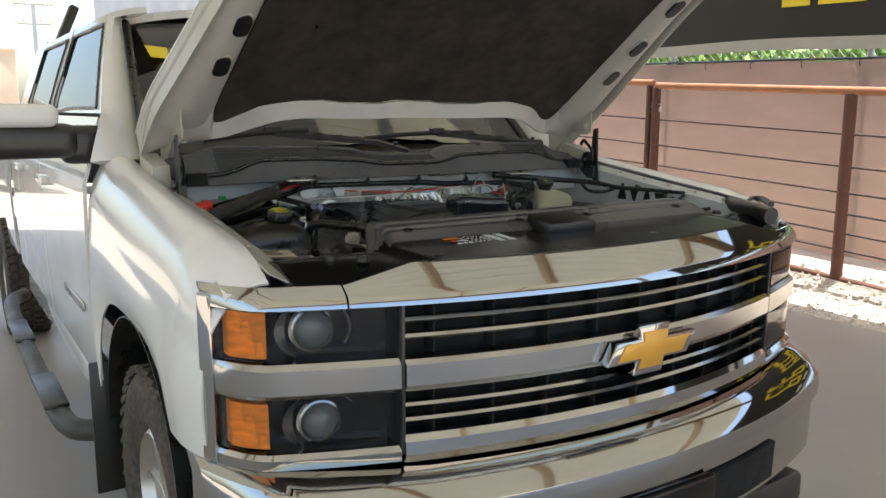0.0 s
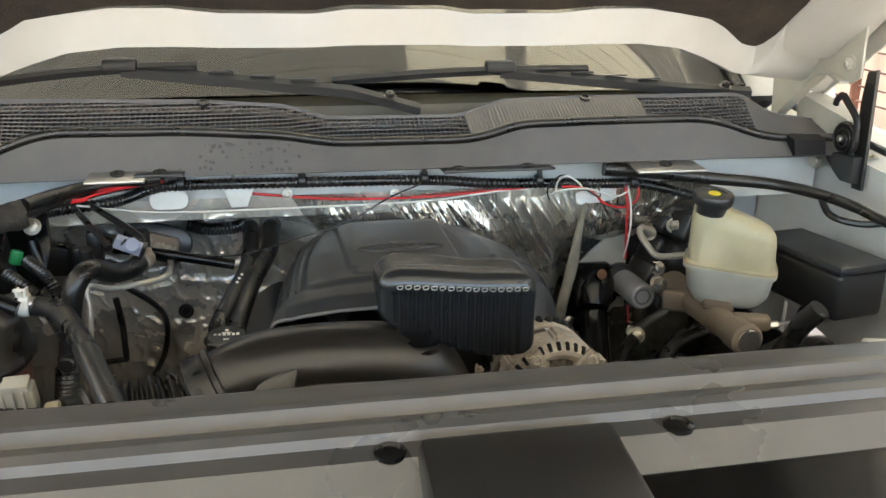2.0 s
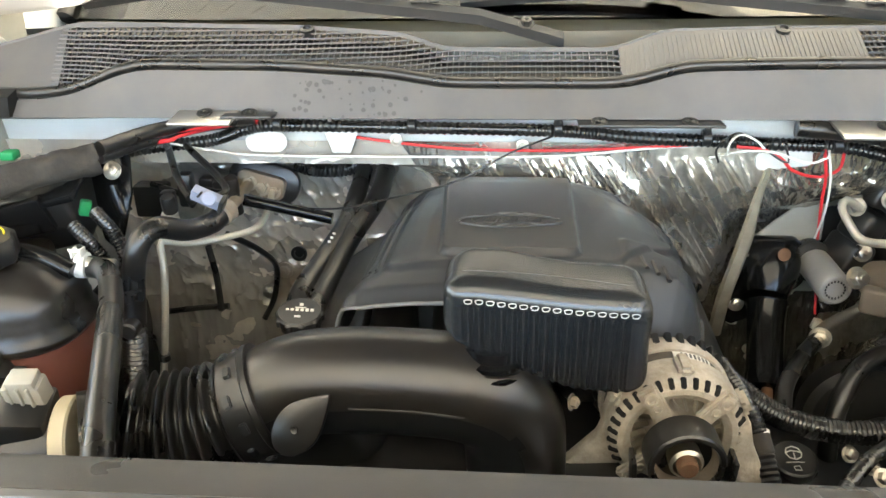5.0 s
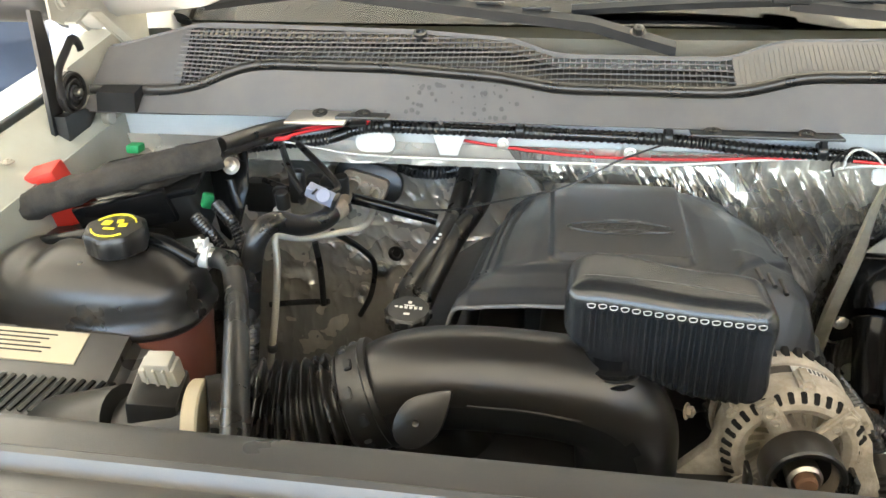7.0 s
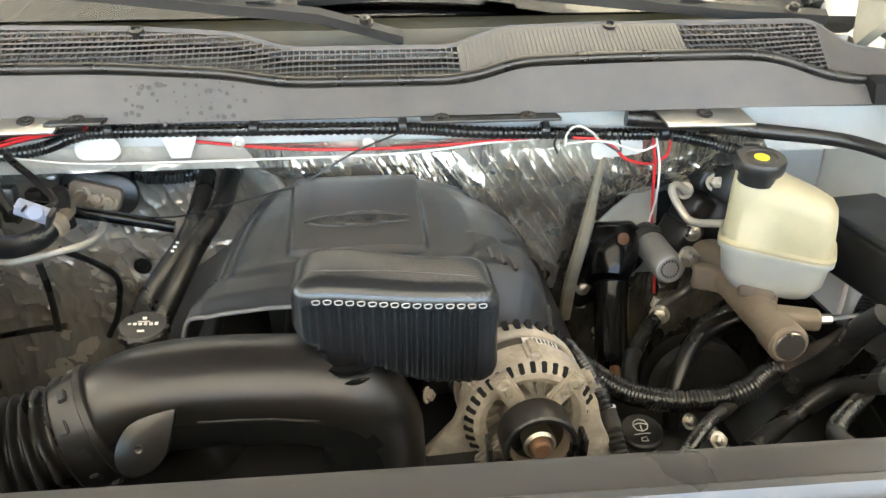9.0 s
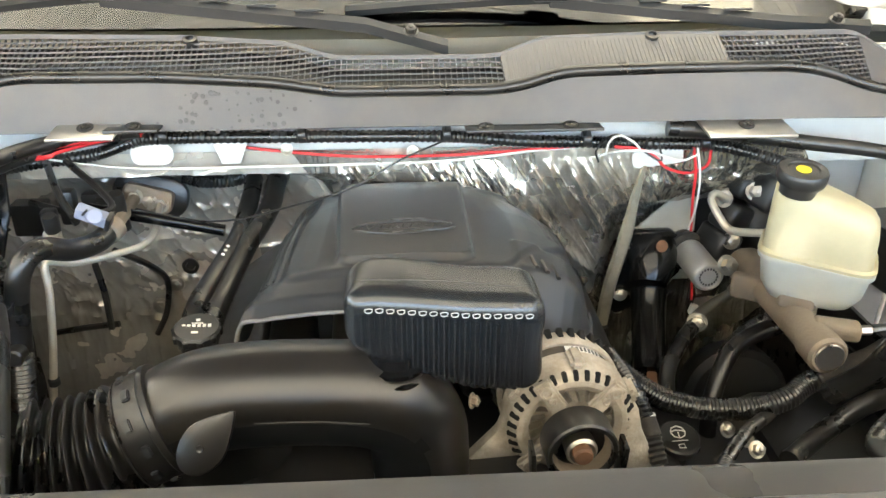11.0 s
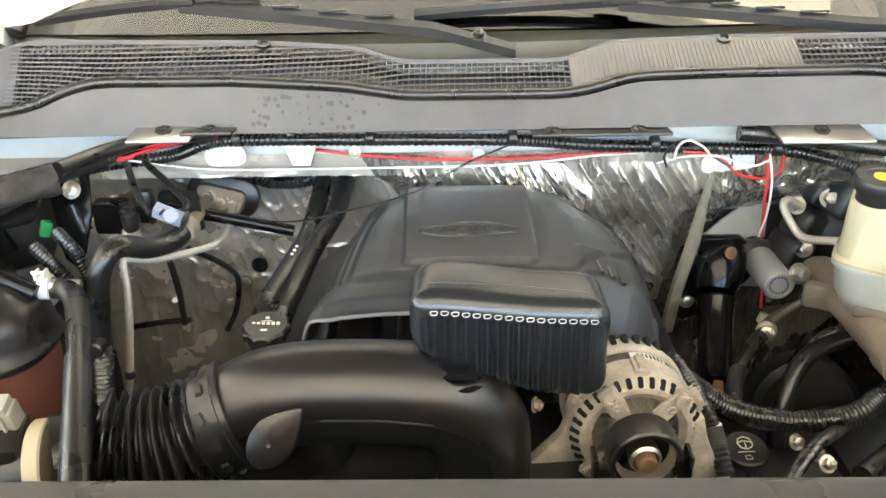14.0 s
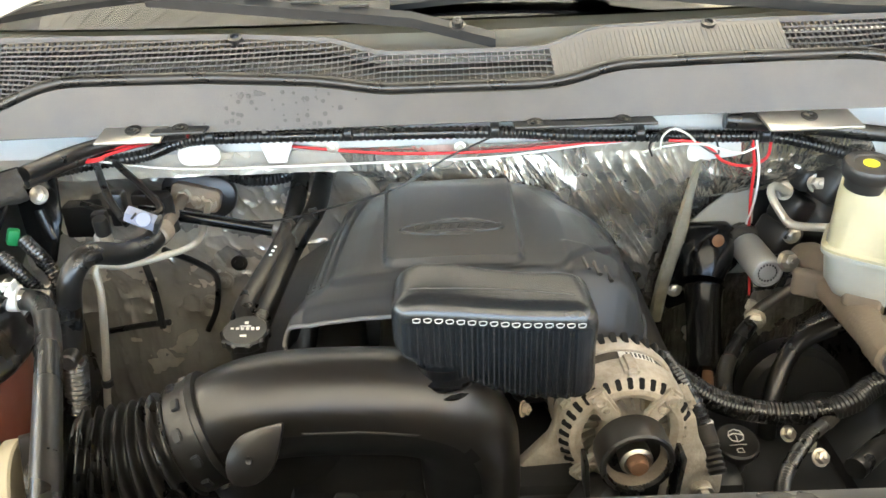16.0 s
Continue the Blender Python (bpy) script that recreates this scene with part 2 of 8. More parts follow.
def each(name, bm, material, parent, label="", sharp=38):
    """Splits what was modelled together into its separate pieces: each one a part of its own."""
    seen, shells = set(), []
    bm.verts.index_update()
    for v in bm.verts:
        if v.index in seen:
            continue
        heap, shell = [v], []
        seen.add(v.index)
        while heap:
            q = heap.pop()
            shell.append(q)
            for e in q.link_edges:
                o = e.other_vert(q)
                if o.index not in seen:
                    seen.add(o.index)
                    heap.append(o)
        lo = [min(q.co[i] for q in shell) for i in range(3)]
        hi = [max(q.co[i] for q in shell) for i in range(3)]
        for other in [s for s in shells if all(lo[i] <= s[2][i] and s[1][i] <= hi[i] for i in range(3))]:
            shells.remove(other)
            shell += other[0]
            lo, hi = [min(p, q) for p, q in zip(lo, other[1])], [max(p, q) for p, q in zip(hi, other[2])]
        shells.append((shell, lo, hi))
    out = []
    for shell, _, _ in shells:
        piece = bmesh.new()
        keep = {v: piece.verts.new(v.co) for v in shell}
        for f in {f for v in shell for f in v.link_faces}:
            piece.faces.new([keep[v] for v in f.verts]).material_index = f.material_index
        out.append(part(name, piece, material, parent, label, sharp))
    bm.free()
    return out


def solo(name, bm, material, label, category, group="", kind="", at=None, sharp=38):
    """A thing of one mesh."""
    if at is None:
        lo = [min(v.co[i] for v in bm.verts) for i in range(3)]
        hi = [max(v.co[i] for v in bm.verts) for i in range(3)]
        at = ((lo[0] + hi[0]) / 2, (lo[1] + hi[1]) / 2, lo[2])
    ob = link_mesh(name, bm, material, at, sharp)
    ob.location = at
    HOME[ob] = Vector(at)
    return tagged(ob, label, category, group, kind)


def B():
    return bmesh.new()


def merge(bm, tmp, m=None, index=None):
    if m is not None:
        bmesh.ops.transform(tmp, matrix=m, verts=tmp.verts)
    if index is not None:
        for f in tmp.faces:
            f.material_index = index
    me = bpy.data.meshes.new("tmp")
    tmp.to_mesh(me)
    tmp.free()
    bm.from_mesh(me)
    bpy.data.meshes.remove(me)
    return bm


def box(bm, c, s, bev=0.003, rot=(0, 0, 0), seg=2, index=None):
    t = bmesh.new()
    bmesh.ops.create_cube(t, size=1)
    bmesh.ops.scale(t, vec=s, verts=t.verts)
    if bev:
        bmesh.ops.bevel(t, geom=t.edges[:], offset=min(bev, min(s) * 0.49), segments=seg, affect="EDGES", profile=0.5)
    return merge(bm, t, pose(*c, *rot), index)


def frame_to(p0, p1):
    d = Vector(p1) - Vector(p0)
    return Matrix.Translation(p0) @ d.to_track_quat("Z", "Y").to_matrix().to_4x4(), d.length


def lathe(bm, prof, p0, p1, n=28, index=None, closed=True):
    """Rings of (radius, height) about the line from p0 towards p1."""
    m, _ = frame_to(p0, p1)
    t = bmesh.new()
    rings = []
    for r, h in prof:
        rings.append([t.verts.new((r * math.cos(2 * math.pi * k / n), r * math.sin(2 * math.pi * k / n), h)) for k in range(n)])
    for a, b in zip(rings, rings[1:]):
        for k in range(n):
            t.faces.new((a[k], a[(k + 1) % n], b[(k + 1) % n], b[k]))
    if closed:
        t.faces.new(rings[0][::-1])
        t.faces.new(rings[-1])
    return merge(bm, t, m, index)


def cyl(bm, p0, p1, r, r1=None, n=24, bev=0.002, index=None):
    h = (Vector(p1) - Vector(p0)).length
    r1 = r if r1 is None else r1
    bev = min(bev, r * 0.4, r1 * 0.4, h * 0.4)
    return lathe(bm, [(r - bev, 0), (r, bev), (r1, h - bev), (r1 - bev, h)], p0, p1, n, index)


def hexbolt(bm, p0, d, r=0.008, h=0.006, washer=True):
    d = Vector(d).normalized()
    p0 = Vector(p0)
    if washer:
        cyl(bm, p0, p0 + d * 0.002, r * 1.45, bev=0.0006)
    lathe(bm, [(r, 0.001), (r, h - 0.001), (r * 0.8, h)], p0, p0 + d, 6)
    return cyl(bm, p0, p0 + d * (h + 0.002), r * 0.42, n=12, bev=0.001)


def smooth_path(pts, step=0.006):
    """A Catmull-Rom line through the points, resampled at even steps."""
    p = [Vector(q) for q in pts]
    p = [p[0] * 2 - p[1]] + p + [p[-1] * 2 - p[-2]]
    fine = []
    for i in range(1, len(p) - 2):
        for k in range(90):
            t = k / 90
            a, b, c, d = p[i - 1], p[i], p[i + 1], p[i + 2]
            fine.append(0.5 * ((2 * b) + (c - a) * t + (2 * a - 5 * b + 4 * c - d) * t * t + (3 * b - a - 3 * c + d) * t ** 3))
    fine.append(p[-2])
    out, acc = [fine[0]], 0.0
    for a, b in zip(fine, fine[1:]):
        acc += (b - a).length
        if acc >= step:
            out.append(b)
            acc = 0.0
    if (out[-1] - fine[-1]).length > step * 0.3:
        out.append(fine[-1])
    return out


def tube(bm, pts, r, n=12, step=0.008, ribs=0.0, depth=0.0, flat=1.0, caps=True, index=None, r_end=None):
    """A hose or wire along the points; ribs: the pitch of a ribbed hose, depth: how deep the ribs are."""
    path = smooth_path(pts, ribs / 4 if ribs else step)
    t = bmesh.new()
    up = Vector((0, 0, 1))
    rings, nrm = [], None
    for i, p in enumerate(path):
        d = (path[min(i + 1, len(path) - 1)] - path[max(i - 1, 0)]).normalized()
        if nrm is None:
            nrm = d.cross(up) if abs(d.dot(up)) < 0.95 else d.cross(Vector((1, 0, 0)))
        nrm = (nrm - d * nrm.dot(d)).normalized()
        bi = d.cross(nrm)
        q = r if r_end is None else r + (r_end - r) * i / (len(path) - 1)
        if ribs:
            q -= depth * (1, 0.5, 0, 0.5)[i % 4]
        rings.append([t.verts.new(p + nrm * (q * math.cos(2 * math.pi * k / n)) + bi * (q * flat * math.sin(2 * math.pi * k / n))) for k in range(n)])
    for a, b in zip(rings, rings[1:]):
        for k in range(n):
            t.faces.new((a[k], a[(k + 1) % n], b[(k + 1) % n], b[k]))
    if caps:
        t.faces.new(rings[0][::-1])
        t.faces.new(rings[-1])
    return merge(bm, t, None, index)


def loft(bm, rings, caps=True, closed=True, index=None):
    t = bmesh.new()
    vs = [[t.verts.new(p) for p in ring] for ring in rings]
    n = len(vs[0])
    for a, b in zip(vs, vs[1:]):
        for k in range(n if closed else n - 1):
            t.faces.new((a[k], a[(k + 1) % n], b[(k + 1) % n], b[k]))
    if caps and closed:
        t.faces.new(vs[0][::-1])
        t.faces.new(vs[-1])
    return merge(bm, t, None, index)


def sheet(bm, f, nu, nv, thick=0.0, index=None):
    """A surface f(u, v), u and v from 0 to 1, with thickness."""
    t = bmesh.new()
    g = [[t.verts.new(f(i / nu, j / nv)) for j in range(nv + 1)] for i in range(nu + 1)]
    for i in range(nu):
        for j in range(nv):
            t.faces.new((g[i][j], g[i + 1][j], g[i + 1][j + 1], g[i][j + 1]))
    if thick:
        bmesh.ops.recalc_face_normals(t, faces=t.faces)
        bmesh.ops.solidify(t, geom=t.faces[:], thickness=thick)
    return merge(bm, t, None, index)


def slab(bm, poly, thick, m, bev=0.0, index=None):
    """A flat plate of the outline poly (x, y), thick along z, placed by m."""
    t = bmesh.new()
    f = t.faces.new([t.verts.new((x, y, 0)) for x, y in poly])
    r = bmesh.ops.extrude_face_region(t, geom=[f])
    bmesh.ops.translate(t, vec=(0, 0, thick), verts=[v for v in r["geom"] if isinstance(v, bmesh.types.BMVert)])
    if bev:
        bmesh.ops.bevel(t, geom=t.edges[:], offset=bev, segments=2, affect="EDGES", profile=0.5)
    return merge(bm, t, m, index)


def rounded(w, h, r, n=5):
    """The outline of a rounded rectangle about the origin."""
    out = []
    for cx, cy, a0 in ((w / 2 - r, h / 2 - r, 0), (-w / 2 + r, h / 2 - r, 90), (-w / 2 + r, -h / 2 + r, 180), (w / 2 - r, -h / 2 + r, 270)):
        for k in range(n + 1):
            a = radians(a0 + 90 * k / n)
            out.append((cx + r * math.cos(a), cy + r * math.sin(a)))
    return out


def lerp(table, x):
    """Linear reading of a table of (x, value)."""
    return float(np.interp(x, [a for a, _ in table], [b for _, b in table]))

# ---- the place ----
def ground_all():
    bm = B()
    sheet(bm, lambda u, v: (-60 + 120 * u, -60 + 120 * v, 0.0), 4, 4)
    solo("ground", bm, GROUND, "dusty light tan dirt lot reaching to the horizon", "ground", kind="structure", at=(0, 0, 0))
    bm = B()
    sheet(bm, lambda u, v: (-9.5 + 13.52 * u + 0.25 * v * u, -5 + 16 * v, 0.004), 8, 8)
    solo("pavement", bm, CONCRETE, "smooth stained concrete slab under the canopy", "pavement", kind="structure", at=(0, 0, 0))


def gravel_material():
    m = mat("pale limestone gravel", (0.62, 0.54, 0.45), 0.85, 0, 0.25, 3, 0.0)
    n, l = m.node_tree.nodes, m.node_tree.links
    tc = n.new("ShaderNodeTexCoord")
    v = n.new("ShaderNodeTexVoronoi")
    v.inputs["Scale"].default_value = 22
    l.new(tc.outputs["Object"], v.inputs["Vector"])
    bp = n.new("ShaderNodeBump")
    bp.inputs["Strength"].default_value, bp.inputs["Distance"].default_value = 1.0, 0.03
    bp.invert = True
    l.new(v.outputs["Distance"], bp.inputs["Height"])
    l.new(bp.outputs[0], n["Principled BSDF"].inputs["Normal"])
    return m


GRAVEL = gravel_material()
GROUND = mat("dry dirt", (0.40, 0.33, 0.25), 0.9, 0, 0.2, 0.6, 0.4, 12)
STONE = mat("loose pale stone", (0.66, 0.58, 0.48), 0.8, 0, 0.2, 30, 0.4, 90)
MESH = mat("tan brown privacy mesh", (0.53, 0.435, 0.39), 0.75, 0, 0.16, 1.6, 0.5, 240, 0.1, 0.25, (0.58, 0.47, 0.38), stretch=(1, 1, 3.5))
BANNER = mat("black vinyl banner", (0.022, 0.020, 0.019), 0.45, 0, 0.15, 2, 0.05, 90)
HEM = mat("grey hem of the banner", (0.48, 0.47, 0.44), 0.6, 0, 0.1, 4, 0.0)
LEAF = mat("sunlit leaves", (0.22, 0.36, 0.06), 0.55, 0, 0.4, 9, 0.0)
BARK = mat("brown bark", (0.10, 0.07, 0.045), 0.9, 0, 0.3, 10, 0.6, 30)
GALV = mat("galvanised wire", (0.50, 0.50, 0.49), 0.45, 0.9, 0.1, 10, 0.0)
BEIGE = mat("beige stucco", (0.62, 0.50, 0.36), 0.8, 0, 0.1, 0.8, 0.2, 20)
SIDING = mat("pale ribbed siding", (0.66, 0.64, 0.60), 0.5, 0, 0.06, 1, 0.02, 40)


def sun_passing(m, color, share):
    """Lets part of the daylight through a thin sheet."""
    n, l = m.node_tree.nodes, m.node_tree.links
    t, x = n.new("ShaderNodeBsdfTranslucent"), n.new("ShaderNodeMixShader")
    t.inputs["Color"].default_value, x.inputs["Fac"].default_value = (*color, 1), share
    l.new(n["Principled BSDF"].outputs[0], x.inputs[1])
    l.new(t.outputs[0], x.inputs[2])
    l.new(x.outputs[0], n["Material Output"].inputs["Surface"])
    return m


ROOF = sun_passing(mat("tan ribbed roof sheet", (0.575, 0.56, 0.475), 0.5, 0, 0.08, 0.9, 0.03, 40, 0.1, 0.1), (0.59, 0.575, 0.475), 0.145)
SKYLIGHT = sun_passing(mat("clear ribbed roof sheet", (0.75, 0.72, 0.60), 0.4, 0, 0.05, 0.9, 0.0), (0.85, 0.78, 0.55), 0.38)
BEAM = mat("brown painted steel beam", (0.30, 0.22, 0.15), 0.5, 0, 0.15, 2, 0.05, 60)

ground_all()

# gravel bed that rises to the fence
bm = B()
sheet(bm, lambda u, v: (4.02 + 2.6 * u + 0.25 * v, -4 + 18 * v, 0.008 + 0.20 * min(1, u * 2.6) + 0.012 * noise.noise((u * 40, v * 160, 0))), 30, 120)
solo("gravel_bed", bm, GRAVEL, "bank of pale sunlit gravel rising to the pipe fence", "gravel", kind="structure", at=(4, 0, 0))
bm = B()
rng = random.Random(4)
for _ in range(900):
    x, y = 4.1 + 0.9 * rng.random(), 0.4 + 3.6 * rng.random()
    r = 0.012 + 0.022 * rng.random() ** 2
    z = 0.012 + 0.20 * min(1, max(0, (x - 4.02 - 0.014 * (y + 4)) / 2.6) * 2.6)
    t = bmesh.new()
    bmesh.ops.create_icosphere(t, subdivisions=1, radius=r)
    for v in t.verts:
        v.co *= 0.75 + 0.5 * rng.random()
    merge(bm, t, pose(x, y, z, 360 * rng.random(), 360 * rng.random(), 0) @ Matrix.Diagonal((1, 0.8, 0.6, 1)))
solo("loose_stones", bm, STONE, "loose pale stones scattered over the gravel bank", "stones", kind="stuff", at=(4.5, 2, 0), sharp=20)


# the pipe fence: posts, top pipe and strands along a line beside the slab
FA, FB = Vector((5.02, 4.62, 0.0)), Vector((4.86, 2.42, 0.0))
FDIR = (FB - FA).normalized()


def fence_point(s, z):
    p = FA + FDIR * s
    return (p.x, p.y, z)


def fence_z(s, z):
    """Heights follow the fall of the ground along the fence."""
    return z - 0.042 * s


fence = thing("pipe_fence", (5.0, 3.5, 0.15), "rust-red welded pipe fence with thin strands on a gravel bank", "fence")
for k in range(-4, 5):
    s = 2.2 * k
    bm = B()
    cyl(bm, fence_point(s, fence_z(s, 0.1)), fence_point(s, fence_z(s, 1.75)), 0.048 if k else 0.045)
    if k == 0:
        cyl(bm, fence_point(s - 0.10, fence_z(s, 0.1)), fence_point(s - 0.10, fence_z(s, 1.78)), 0.036)
    part("post", bm, PIPE, fence)
# top pipes in the orange that has the sun painted in
bm = B()
cyl(bm, fence_point(0.0, fence_z(0, 1.77)), fence_point(9, fence_z(9, 1.77)), 0.034)
part("top_pipe", bm, PIPE_TOP, fence)
bm = B()
cyl(bm, fence_point(-0.05, fence_z(0, 1.80)), fence_point(-9, fence_z(-9, 1.80)), 0.034)
part("top_pipe", bm, PIPE_TOP, fence)
bm = B()
cyl(bm, fence_point(-9, fence_z(-9, 0.23)), fence_point(9, fence_z(9, 0.23)), 0.045)
part("bottom_pipe", bm, PIPE, fence)
for z in (1.43, 1.17, 0.96, 0.79, 0.63, 0.49):
    bm = B()
    cyl(bm, fence_point(-9, fence_z(-9, z)), fence_point(9, fence_z(9, z)), 0.010, n=10, bev=0.0)
    part("strand", bm, CABLE, fence)
bm = B()
for k in range(7):
    a = k * 0.9
    tube(bm, [fence_point(-0.02 + 0.09 * math.cos(a + q), 1.52 + 0.03 * math.sin(k) + 0.02 * q) for q in (0, 1, 2, 3)], 0.008, 8)
part("chain", bm, ALU_CLEAN, fence, "bright loop of chain round the gate post")

# chain-link fence with privacy mesh behind it
bm = B()


def mesh_point(u, v):
    s = -9 + 18 * u
    p = Vector(fence_point(s, 0)) + Vector((0.75, 0.0, 0))
    wave = 0.02 * math.sin(s * 2.3) + 0.012 * math.sin(s * 7.1 + 3 * v)
    top = 2.02 + 0.012 * math.sin(s * 3.1) - 0.028 * s
    return (p.x + wave, p.y, 0.15 + (top - 0.15) * v)


sheet(bm, mesh_point, 160, 12, 0.006)
MESH = sun_passing(MESH, (0.60, 0.485, 0.43), 0.58)
privacy = solo("privacy_screen", bm, MESH, "tan-brown woven privacy mesh tied to a chain-link fence", "screen", at=(5.7, 3.5, 0))
for k in range(-11, 12):
    bm = B()
    s = 0.6 * k
    p = Vector(fence_point(s, 1.985 - 0.028 * s)) + Vector((0.735, 0, 0))
    tube(bm, [p + Vector((0.03, 0, 0.03)), p + Vector((-0.01, 0.004, 0.02)), p + Vector((-0.012, 0, -0.015)), p + Vector((0.01, 0.01, -0.03))], 0.005, 6)
    part("tie", bm, BLACK, privacy)
chain = thing("chain_link_fence", (5.75, 3.5, 0.1), "galvanised chain-link fence rising behind the privacy mesh", "fence")
for k in range(-4, 5):
    bm = B()
    p = Vector(fence_point(-0.55 + 2.4 * k, 0)) + Vector((0.80, 0, 0))
    cyl(bm, (p.x, p.y, 0.1), (p.x, p.y, 2.32), 0.03, n=14)
    part("post", bm, GALV, chain)
bm = B()
for k in range(-70, 71):
    for sgn in (1, -1):
        p = Vector(fence_point(k * 0.1, 0)) + Vector((0.80, 0, 0))
        q = Vector(fence_point(k * 0.1 + sgn * 0.5, 0)) + Vector((0.80, 0, 0))
        cyl(bm, (p.x, p.y, 1.9), (q.x, q.y, 2.4), 0.0022, n=4, bev=0)
part("wire_net", bm, GALV, chain)
bm = B()
tube(bm, [Vector(fence_point(s, 2.03 - 0.028 * s + 0.01 * math.sin(s * 3))) + Vector((0.74, 0, 0)) for s in range(-7, 8)], 0.012, 8, 0.05)
part("tie_line", bm, BLACK, chain, "black hem line tied along the top of the mesh")

# the banner that hangs from the canopy's edge
bm = B()
BN0, BN1 = Vector((4.62, 6.2, 0)), Vector((4.58, -3.0, 0))


def banner_point(u, v, off=0.0):
    p = BN0.lerp(BN1, u)
    low = 2.02 + 0.02 * (p.y - 2) + 0.012 * math.sin(u * 23) * (1 - v)
    return (p.x + off + 0.012 * math.sin(u * 19) * (1 - v), p.y, low + (3.30 - low) * v)


sheet(bm, banner_point, 80, 8, 0.004)
banner = thing("banner", (4.5, 2, 2.1), "long black vinyl banner with yellow lettering blocks and grey hem", "banner")
part("cloth", bm, BANNER, banner)
bm = B()
sheet(bm, lambda u, v: banner_point(u, -0.03 + 0.075 * v, -0.012), 80, 1, 0.003)
part("hem", bm, HEM, banner)
bm = B()
for y0, w in ((2.92, 0.25), (2.60, 0.22), (2.45, 0.24), (2.0, 0.24), (1.7, 0.24), (1.4, 0.24), (0.7, 0.3), (0.3, 0.3)):
    u0, w = (6.2 - y0) / 9.2, w / 9.2
    for r0, r1, c0, c1 in ((0.24, 0.30, 0, 1), (0.24, 0.72, 0.72, 1), (0.46, 0.52, 0, 1), (0.66, 0.72, 0, 1), (0.24, 0.50, 0, 0.28)):
        sheet(bm, lambda u, v: banner_point(u0 + w * (c0 + (c1 - c0) * u), r0 + (r1 - r0) * v, -0.02), 3, 1, 0.002)
each("lettering", bm, YELLOW, banner, "plain yellow lettering blocks")
bm = B()
for k in range(9):
    sheet(bm, lambda u, v: banner_point(0.55 + 0.045 * k + 0.028 * u, 0.10 + 0.07 * v, -0.02), 4, 1, 0.002)
each("small_lettering", bm, LABEL_W, banner, "plain white lettering blocks")


# the canopy over the truck: ribbed deck, beams and columns
def deck(x0, x1, y0, y1, z):
    bm = B()
    n = max(2, int((y1 - y0) / 0.09))
    prof = []
    for k in range(n):
        y = y0 + (y1 - y0) * (k + 0.5) / n
        prof += [(y - 0.016, 0), (y - 0.009, 0.014), (y + 0.009, 0.014), (y + 0.016, 0)]
    prof = [(y0, 0)] + prof + [(y1, 0)]
    loft(bm, [[(x, y, z - dz) for y, dz in prof] for x in (x0, (x0 + x1) / 2, x1)], False, False)
    return bm


canopy = thing("canopy", (0, 2, 0), "tan ribbed steel canopy roof on brown beams", "canopy", kind="structure")
for x0, x1, y0, y1 in ((-8.5, 4.65, -4.5, 1.45), (-8.5, 0.40, 1.45, 2.15), (1.12, 1.30, 1.45, 2.15), (2.75, 4.65, 1.45, 2.15), (-8.5, 4.65, 2.15, 10.0)):
    part("roof_deck", deck(x0, x1, y0, y1, 3.55), ROOF, canopy)
for x0, x1 in ((0.40, 1.12), (1.30, 2.75)):
    part("skylight", deck(x0, x1, 1.45, 2.15, 3.55), SKYLIGHT, canopy, "pale translucent skylight panel")
for y in (-4.4, 0.4, 3.4, 9.5):
    bm = B()
    box(bm, (-1.93, y, 3.40), (13.1, 0.10, 0.20), 0.006)
    box(bm, (-1.93, y, 3.305), (13.1, 0.2, 0.015), 0.003)
    part("beam", bm, BEAM, canopy)
for x in (-7.2, -5.4, -3.6, -1.75, 0.10, 1.12, 3.40):
    bm = B()
    box(bm, (x, -2.0, 3.475), (0.07, 4.68, 0.125), 0.006)
    part("purlin", bm, TAN_METAL, canopy)
for x, rows in ((-8.4, (-4.4,)), (4.6, (-4.4, 9.0))):
    for y in rows:
        bm = B()
        box(bm, (x, y, 1.65), (0.16, 0.16, 3.3), 0.006)
        part("column", bm, BEAM, canopy)

# the far side: buildings, light mast, parked cars, trees
bm = B()
n = 60
loft(bm, [[(1.05 + 4.2 * k / n + (0.03 if k % 2 else 0), 12.5 + (0.03 if k % 4 < 2 else 0), z) for k in range(n + 1)] for z in (0.0, 3.6)], False, False)
solo("wall_back", bm, SIDING, "pale ribbed metal siding behind the truck", "wall", kind="structure", at=(0, 12, 0))


def light_mast(x, y, h, k0=0.42):
    mast = thing("light_mast", (x, y, 0), "tall grey floodlight mast over the lot", "light mast")
    bm = B()
    cyl(bm, (x, y, 0), (x, y, h), 0.10, 0.07, 12)
    part("pole", bm, GALV, mast)
    for k, z in enumerate((h, h - 0.75)):
        bm = B()
        box(bm, (x, y, z), (k0 * (3.4 - 0.4 * k), 0.06, 0.06), 0.01)
        part("crossarm", bm, GALV, mast)
        for q in (-1.5, -0.75, 0.75, 1.5):
            bm = B()
            box(bm, (x + q * k0, y - 0.1, z + 0.10), (0.22, 0.18, 0.16), 0.04, (25, 0, 0))
            part("floodlight", bm, SIDING, mast)


light_mast(2.80, 35.0, 5.55)
block = thing("beige_building", (-0.9, 50, 0), "far low beige building with a flat roof", "building")
bm = B()
box(bm, (-0.9, 50, 2.25), (8.0, 8, 4.5), 0.05)
part("wall", bm, BEIGE, block)
bm = B()
box(bm, (-0.9, 50, 4.6), (8.3, 8.4, 0.25), 0.04)
part("roof", bm, SIDING, block)
